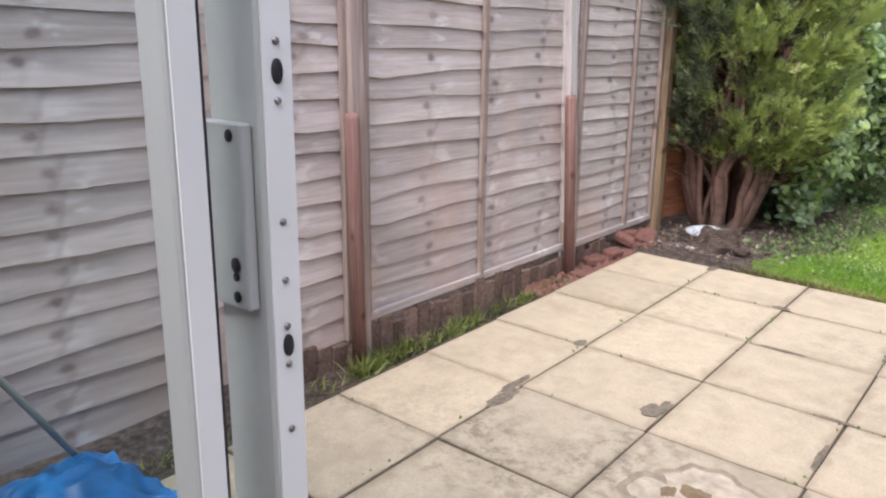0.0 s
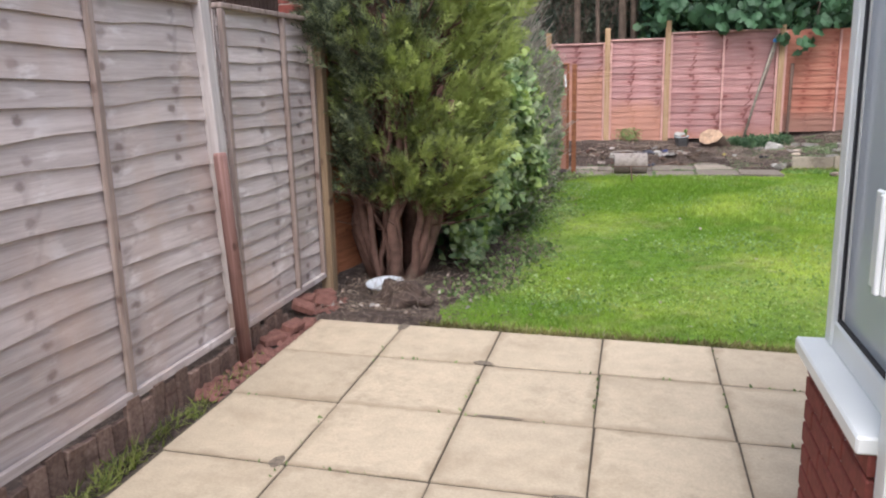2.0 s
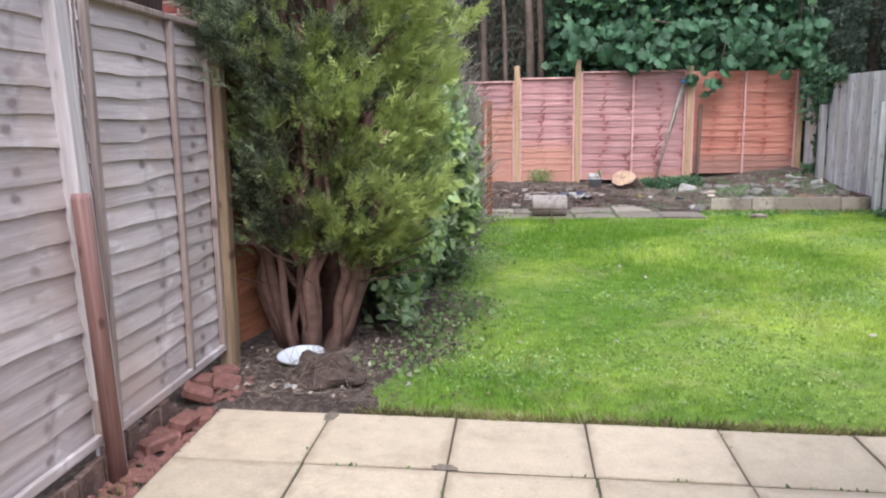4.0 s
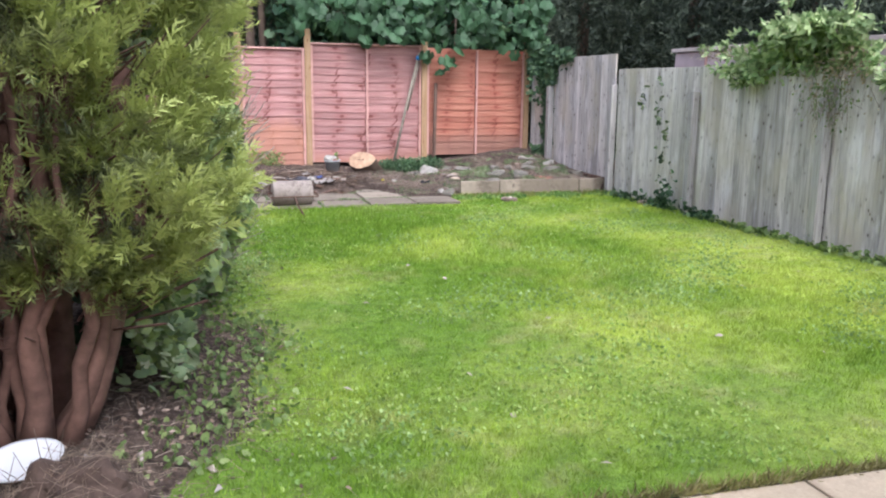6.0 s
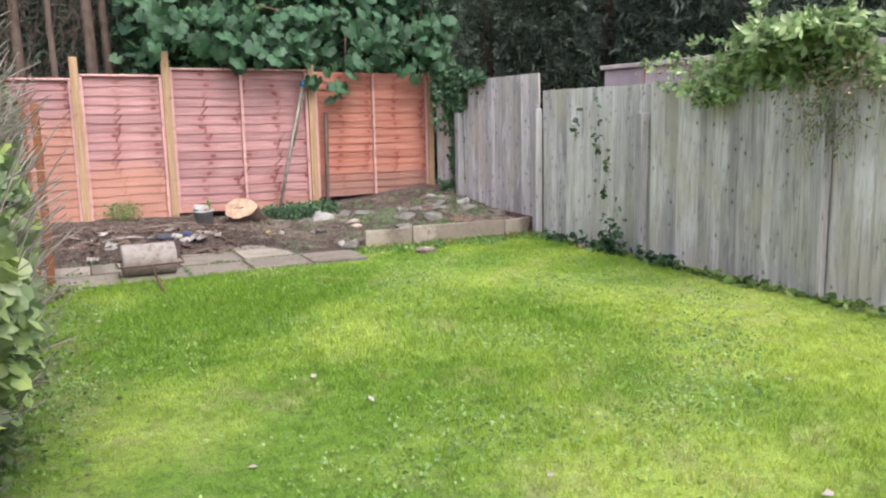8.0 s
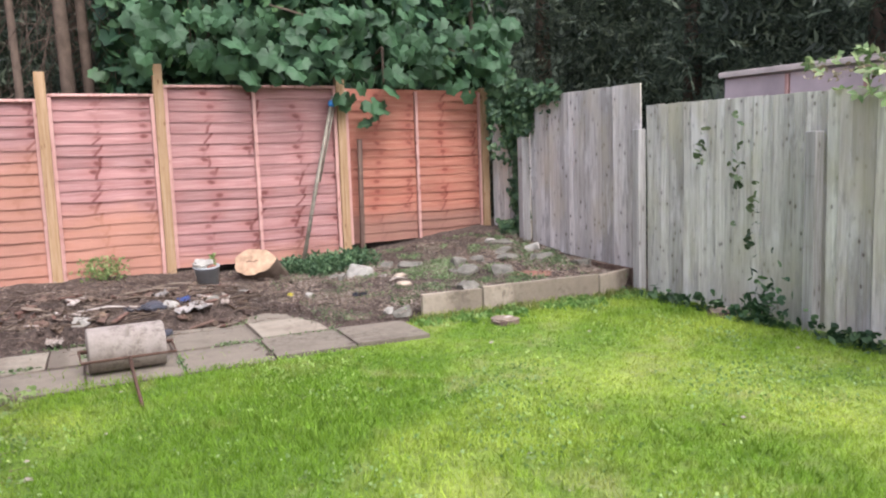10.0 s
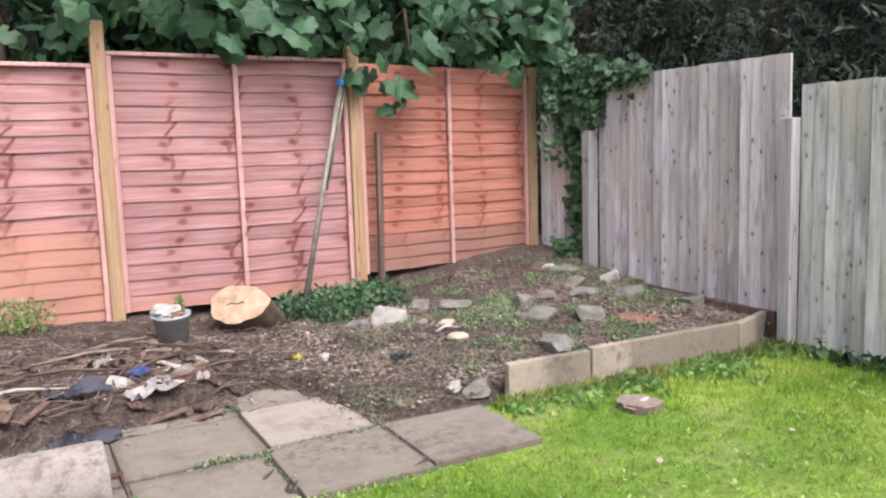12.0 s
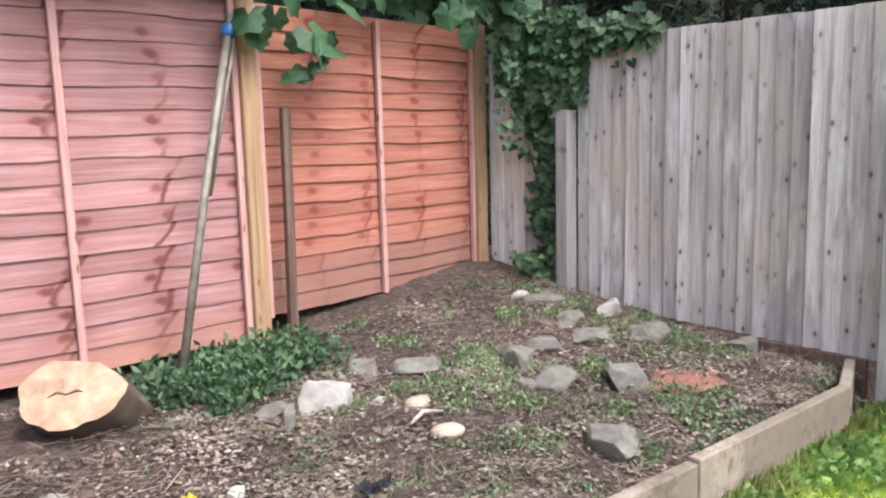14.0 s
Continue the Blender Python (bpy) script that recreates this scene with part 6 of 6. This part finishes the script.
litter("dark_twigs", "dark twigs strewn over the soil bed", THIN, 2800, (-2.2, 1.2, 13.5, 15.1), (0.04, 0.15), M_MULCH, 0.05, 63, dense=bed_cover)
litter("pale_chippings", "pale chips of wood and bark in drifts on the soil bed", FLATLEAF, 10500, (0.6, 4.0, 13.08, 15.2), (0.012, 0.034), M_CHIPPING, 0.028, 164, dense=lambda x, y: bed_cover(x, y) * min(1.0, max(0.04, 1.6 * noise.noise(Vector((x * 2.6, y * 2.6, 21))) + 0.8 * noise.noise(Vector((x * 8, y * 8, 21))) + 0.7 * math.exp(-((x - 3.2) / 0.45) ** 2 - ((y - 13.3) / 0.2) ** 2) + 0.5 * math.exp(-((x - 1.35) / 0.4) ** 2 - ((y - 14.2) / 0.5) ** 2))))
litter("small_stones", "small pale stones in the soil bed", ([(0.5, 0, 0), (0, 0.6, 0), (-0.5, 0, 0.05), (0, -0.6, 0), (0.05, 0, 0.45)], [(0, 1, 4), (1, 2, 4), (2, 3, 4), (3, 0, 4)]), 1500, (-2.2, 4.05, 13.06, 15.4), (0.012, 0.04), M_MULCH, 0.0, 64, dense=bed_cover)
litter("bed_weeds", "small green weeds in tufts over the raised soil bed", OVAL, 9000, (1.0, 4.05, 13.08, 15.3), (0.010, 0.032), M_BED_WEED, 0.03, 65, False, dense=lambda x, y: smooth01((x - 1.3) / 0.9) * max(0.0, noise.noise(Vector((x * 4.2, y * 4.2, 4))) + 0.5 * noise.noise(Vector((x * 1.5, y * 1.5, 9))) - 0.06) * 3.0)
litter("dry_stems", "dry straw stems lying among the weeds of the raised bed", THINNER, 6000, (1.2, 4.05, 13.08, 15.3), (0.03, 0.10), M_STRAW, 0.04, 166, dense=lambda x, y: bed_cover(x, y) * max(0.1, 0.5 + noise.noise(Vector((x * 3, y * 3, 41)))))
litter("bed_grass", "thin grass stalks on the raised soil bed", BLADE, 3000, (0.9, 4.05, 13.08, 15.3), (0.02, 0.07), M_BED_WEED, 0.0, 165, False, dense=lambda x, y: max(0.0, noise.noise(Vector((x * 2.1, y * 2.1, 14)))) * 1.8)
litter("hedge_litter", "dry stems and dead leaves under the hedge", THINNER, 8500, (-2.5, -1.0, 5.2, 12.4), (0.02, 0.10), M_STRAW, 0.03, 66, dense=lambda x, y: 0.15 + smooth01((bed_edge(y) + 0.25 - x) / 0.3))
litter("hedge_leaves", "dead brown leaves under the conifer", FLATLEAF, 5000, (-2.55, -1.05, 5.2, 12.4), (0.012, 0.04), M_MULCH, 0.04, 67, dense=lambda x, y: 0.1 + smooth01((bed_edge(y) + 0.2 - x) / 0.3))
litter("ground_ivy", "low ivy and weeds creeping out from the hedge", IVY, 1900, (-2.1, -1.0, 5.7, 12.4), (0.018, 0.042), M_WEED, 0.05, 68, False, dense=lambda x, y: smooth01(1 - abs(x - bed_edge(y) + 0.12) / 0.4))
litter("patch_weeds", "dense low green plants by the leaning pole", OVAL, 3200, (0.95, 2.35, 14.62, 15.38), (0.022, 0.06), M_PATCH, 0.13, 69, False, dense=lambda x, y: smooth01(1.25 + 0.8 * noise.noise(Vector((x * 5, y * 5, 2))) - math.hypot((x - 1.62) / 0.5, (y - 15.02) / 0.33)))
litter("fence_weeds", "green weeds growing at the foot of the red fence", OVAL, 520, (-0.85, -0.25, 15.2, 15.42), (0.02, 0.045), M_WEED, 0.22, 72, False, dense=lambda x, y: smooth01(1.3 - abs(x + 0.55) / 0.22))
litter("clover", "small pale weeds among the lawn grass", IVY, 6500, (-1.5, 3.6, 5.3, 11.5), (0.010, 0.022), M_CLOVER, 0.03, 70, False, dense=lambda x, y: max(0.0, noise.noise(Vector((x * 1.1, y * 1.1, 9)))) * 2.5)
litter("lawn_weeds", "low broad-leaved weeds matted in the lawn", OVAL, 11000, (-1.4, 3.9, 5.3, 12.4), (0.012, 0.030), M_LAWN_WEED, 0.022, 171, False, dense=lambda x, y: max(0.0, noise.noise(Vector((x * 0.9, y * 0.9, 19))) + 0.5 * noise.noise(Vector((x * 5, y * 5, 19)))) * 2.2)
litter("fallen_leaves", "a few pale fallen leaves on the lawn", FLATLEAF, 60, (-1.2, 3.8, 5.3, 12.2), (0.03, 0.06), M_PAPER, 0.04, 71)

# ---- under the conifer ----
M_CLOD = plain("dark_rooty_earth", (0.12, 0.085, 0.066), 0.95, vary=0.6, scale=25, bump=1.0)
pm = lathe("dish", [(0.0, 0.012), (0.10, 0.012), (0.155, 0.035), (0.165, 0.042), (0.155, 0.030), (0.10, 0.0), (0.0, 0.0)], M_PLATE, 36)
pm.transform(Matrix.Diagonal((0.78, 0.95, 1, 1)))
solo("dish", pm, "white oval dish lying half under a clod of soil", "dish", (-2.16, 5.86, land(-2.16, 5.86) + 0.035), (3, 3, -20))
clod = thing("soil_clod", "brown rooty clod of soil with twigs in front of the conifer", "soil clod", (-1.95, 5.60, land(-1.95, 5.6) + 0.03))
part("clod", rock("clod", 0.20, 0.17, 0.14, M_CLOD, 4, 0.45, 4), clod)
rg = np.random.default_rng(77)
a = rg.uniform(0, 6.28, 260)
el = rg.uniform(0.0, 1.4, 260)
P = np.stack([0.22 * np.cos(a) * np.cos(el), 0.16 * np.sin(a) * np.cos(el), 0.14 * np.sin(el)], 1)
tagged(part("rootwork", scattered("rootwork", ([(v[0] * 0.35, v[1], v[2] * 0.35) for v in STICK[0]], STICK[1]), frames_for(rg, P, np.tile([0.5, -0.3, 0.2], (260, 1)), rg.uniform(0.05, 0.14, 260), 0.2, 0.8), M_TWIG), clod), kind="stuff")
rl = random.Random(31)
for k in range(16):
    x, y = rl.uniform(-2.42, -1.45), rl.uniform(5.25, 6.1)
    L = rl.uniform(0.025, 0.07)
    me = mesh_of("fragment", [(0, 0, 0), (L, 0.01, 0.012), (L * 0.9, 0.025, 0.004), (0.01, 0.03, 0.016), (L / 2, 0.015, 0.028)], [(0, 1, 4), (1, 2, 4), (2, 3, 4), (3, 0, 4), (3, 2, 1, 0)], M_CHIP if k % 3 else M_PALE_SHEET)
    solo("fragment", me, "small pale fragment lying on the soil under the conifer", "litter", (x, y, land(x, y) + 0.006), (rl.uniform(-15, 15), rl.uniform(-15, 15), rl.uniform(0, 360)), "fragments under the conifer")
old = box("brick", -0.075, 0.075, -0.045, 0.045, -0.03, 0.03, M_OLD_BRICK, 0.012)
for x, y, z, r in ((-2.53, 5.62, 0.01, (12, 5, 50)), (-2.49, 5.16, 0.02, (15, 25, 25)), (-2.46, 4.93, 0.02, (10, 0, 80)), (-2.42, 5.36, 0.02, (70, 20, 40)), (-2.50, 4.72, 0.0, (0, 0, 60)), (-2.56, 5.36, 0.02, (5, 0, 10)), (-2.42, 5.05, -0.01, (0, 0, 100)), (-2.52, 4.85, -0.02, (0, 8, 20)), (-2.46, 4.45, -0.03, (10, 10, 40))):
    solo("loose_brick", old, "loose old red brick lying by the fence", "brick", (x, y, land(x, y) + z + 0.02), r, "loose bricks by the fence")
litter("rubble", "brick rubble and gravel between the fence and paving", ([(0.5, 0, 0), (0, 0.6, 0), (-0.5, 0, 0.05), (0, -0.6, 0), (0.05, 0, 0.45)], [(0, 1, 4), (1, 2, 4), (2, 3, 4), (3, 0, 4)]), 500, (-2.56, -2.32, 3.9, 5.6), (0.02, 0.06), M_OLD_BRICK, 0.0, 81)

def blot(name, label, spots, material, seed, lift=0.003):
    """Flat ragged patches on the paving."""
    vs, fs = [], []
    for k, (x, y, rx, ry) in enumerate(spots):
        b, n_ = len(vs), 26
        vs.append((x, y, patio_z(x, y) + lift + 0.002))
        for i in range(n_):
            a = 2 * math.pi * i / n_
            r = 1 + 0.35 * noise.noise(Vector((math.cos(a) * 1.6, math.sin(a) * 1.6, seed + k * 3.0))) + 0.25 * noise.noise(Vector((math.cos(a) * 4, math.sin(a) * 4, seed + k)))
            px, py = x + rx * r * math.cos(a), y + ry * r * math.sin(a)
            vs.append((px, py, patio_z(px, py) + lift))
        fs += [(b, b + 1 + i, b + 1 + (i + 1) % n_) for i in range(n_)]
    tagged(new(name, mesh_of(name, vs, fs, material)), label, name.replace("_", " "), "", "stuff")


blot("worn_patch", "pale worn and flaked patches in the paving surface", [(-0.80, 2.50, 0.17, 0.115), (-0.96, 2.36, 0.10, 0.08)], M_WORN, 2.0, 0.004)
blot("worn_hollow", "brown damp hollow in the flaked paving patch", [(-0.84, 2.45, 0.055, 0.045), (-0.92, 2.40, 0.03, 0.035)], M_HOLLOW, 7.0, 0.006)
blot("worn_rim", "dark rim round the flaked paving patches", [(-0.80, 2.50, 0.205, 0.145), (-0.95, 2.36, 0.15, 0.12), (-0.69, 2.44, 0.11, 0.07)], M_STAINED, 2.0, 0.003)
blot("dirt_patch", "dark dirt gathered at broken paving corners", [(-1.78, 2.60, 0.04, 0.11), (-1.23, 2.93, 0.05, 0.06), (-1.20, 2.98, 0.025, 0.09), (-1.83, 3.37, 0.03, 0.05), (-1.815, 2.75, 0.02, 0.12), (-0.6, 3.36, 0.09, 0.014), (-1.0, 3.975, 0.12, 0.012), (-0.57, 3.0, 0.014, 0.12), (-1.2, 4.62, 0.05, 0.03), (-1.8, 5.1, 0.03, 0.06)], M_GRIT, 5.0, 0.005)

# ---- grass tufts along the fence and in the joints ----
rg = np.random.default_rng(91)
for k, (y0, y1, n, h, label) in enumerate([(2.35, 2.75, 260, 0.17, "long green grass tuft at the foot of the fence post"), (2.75, 3.35, 300, 0.13, "grass tuft growing between fence and paving"), (3.35, 3.9, 220, 0.11, "grass tuft growing between fence and paving"),
                                         (3.9, 4.5, 160, 0.08, "thin grass tuft among rubble by the fence"), (1.2, 2.3, 160, 0.10, "thin grass tuft between fence and paving")]):
    P = np.stack([rg.normal(-2.46, 0.035, n), rg.uniform(y0, y1, n), np.zeros(n)], 1)
    P[:, 2] = [land(a, b) for a, b in P[:, :2]]
    m = frames_for(rg, P, np.tile([0.35, -0.1, 1.0], (n, 1)), rg.uniform(h * 0.25, h * 0.75, n), 0, 0.6)
    solo("grass_tuft", scattered("grass_tuft", BLADE, m, M_TUFT), label, "grass", kind="stuff")
P = []
for k in range(900):
    j = rg.integers(0, 6)
    if rg.random() < 0.5:
        x, y = rg.uniform(-2.3, 0.6), rows[j]
    else:
        x, y = -1.805 + 0.614 * rg.integers(0, 4), rg.uniform(1.0, 5.1)
    if noise.noise(Vector((x * 1.5, y * 1.5, 2))) > 0.05:
        P.append((x + rg.normal(0, 0.006), y + rg.normal(0, 0.006), patio_z(x, y) - 0.01))
P = np.array(P)
m = frames_for(rg, P, np.tile([0, 0, 1.0], (len(P), 1)), rg.uniform(0.012, 0.03, len(P)), 0, 0.7)
tagged(new("moss", scattered("moss", OVAL, m, M_WEED)), "green moss and seedlings in the paving joints", "moss", "", "stuff")

# ---- lawn grass ----
rg = np.random.default_rng(101)


def grass(n, x0, x1, y0, y1, h, w, name="grass", seed=0):
    x, y = rg.uniform(x0, x1, n), rg.uniform(y0, y1, n)
    edge = -1.50 + 0.12 * np.sin(y * 2.1) + 0.08 * np.sin(y * 5.3) + 0.25 * np.clip((y - 10.5) / 2.0, 0, 1) + 0.26 * np.exp(-((y - 7.5) / 0.9) ** 2)
    keep = rg.random(n) < np.clip((x - edge + 0.05) / 0.35, 0.03, 1)
    keep &= rg.random(n) < 0.55 + 0.45 * np.sin(x * 2.3 + np.sin(y * 1.9)) * np.sin(y * 1.7 + 1) + 0.3
    keep &= ~((y > 12.36 + 0.03 * np.sin(x * 7)) & (x < 1.66) & (rg.random(n) > 0.03))
    x, y = x[keep], y[keep]
    t = np.clip((y - 5.2) / 7.5, 0, 1)
    q = np.clip((y - 5.16) / 0.8, 0, 1)
    z = -0.095 + 0.065 * t * t * (3 - 2 * t) + (1 - q * q * (3 - 2 * q)) * (0.017 - 0.0195 * (x + 1.805))
    P = np.stack([x, y, z], 1)
    k = len(P)
    clump = np.array([noise.noise(Vector((a, b, 0))) for a, b in zip(x * 9, y * 9)])
    hh = h * rg.uniform(0.45, 1.15, k) * (1 + 0.8 * clump) * (1 + 0.35 * np.sin(x * 1.3 + 0.7 * y))
    lean = rg.normal(0, 0.42, (k, 2))
    up = np.stack([lean[:, 0], lean[:, 1], np.ones(k)], 1)
    a = rg.uniform(0, np.pi, k)
    side = np.stack([np.cos(a), np.sin(a), np.zeros(k)], 1)
    M = np.stack([side * w, up * hh[:, None], np.cross(side, up) * 0.01, P], 2)
    ob = new(name, scattered(name, ([(-0.5, 0, 0), (0.5, 0, 0), (0, 1, 0)], [(0, 1, 2)]), M, M_GRASS))
    return tagged(ob, "short green lawn grass", "grass", "", "stuff")


grass(215000, -1.75, 4.1, 5.19, 9.0, 0.032, 0.006)
grass(120000, -1.75, 4.08, 9.0, 12.95, 0.038, 0.009)
n = 6500
x = rg.uniform(-1.7, 4.0, n)
P = np.stack([x, 5.165 + np.abs(rg.normal(0, 0.035, n)), -0.078 - 0.0195 * (x + 1.805)], 1)
tagged(new("grass_fringe", scattered("grass_fringe", BLADE, frames_for(rg, P, np.tile([0, -0.6, 0.9], (n, 1)), rg.uniform(0.025, 0.075, n), 0, 0.6), M_FRINGE)), "straggling dry grass fringe along the paving edge", "grass", "", "stuff")
P, Q = [], []
while len(P) < 2200:
    x = rg.uniform(1.72, 4.05)
    k = max(0.0, 0.25 + 1.3 * noise.noise(Vector((x * 2.2, 0.5, 3))) + 0.7 * noise.noise(Vector((x * 7, 0.5, 3))))
    y = 12.96 - abs(rg.normal(0, 0.05 + 0.16 * k))
    if rg.random() < k:
        P.append((x, y, -0.025 + 0.05 * rg.random() * k))
    if len(Q) < 2600 and rg.random() < 0.5:
        Q.append((x, 12.965 - abs(rg.normal(0, 0.06)), -0.03))
P, Q = np.array(P), np.array(Q)
tagged(new("edge_weeds", scattered("edge_weeds", IVY, frames_for(rg, P, np.tile([0, -0.3, 0.8], (len(P), 1)), rg.uniform(0.018, 0.05, len(P)), 0, 0.7), M_LUSH)), "leafy bright green weeds in clumps along the concrete edging", "weeds", "", "stuff")
tagged(new("edge_grass", scattered("edge_grass", BLADE, frames_for(rg, Q, np.tile([0, -0.25, 1.0], (len(Q), 1)), rg.uniform(0.04, 0.11, len(Q)), 0, 0.4), M_TUFT)), "longer grass standing against the concrete edging", "grass", "", "stuff")
P = []
while len(P) < 750:
    f = rg.random()
    if f < 0.4:
        x, y = rg.uniform(-1.46, 1.05), 12.95 + 0.02 * rg.normal()
    elif f < 0.7:
        x, y = rg.choice([1.058, 0.458, -0.142, -0.742]) + rg.normal(0, 0.012), rg.uniform(12.3, 13.35)
    else:
        x = rg.uniform(-1.46, 1.05)
        y = path_back(x) - 0.02 - abs(rg.normal(0, 0.05))
    if noise.noise(Vector((x * 3, y * 3, 6))) > 0.0:
        P.append((x, y, -0.008))
P = np.array(P)
tagged(new("path_moss", scattered("path_moss", OVAL, frames_for(rg, P, np.tile([0, 0, 1.0], (len(P), 1)), rg.uniform(0.010, 0.035, len(P)), 0, 0.8), M_BED_WEED)), "moss and seedlings in the joints of the rear path", "moss", "", "stuff")
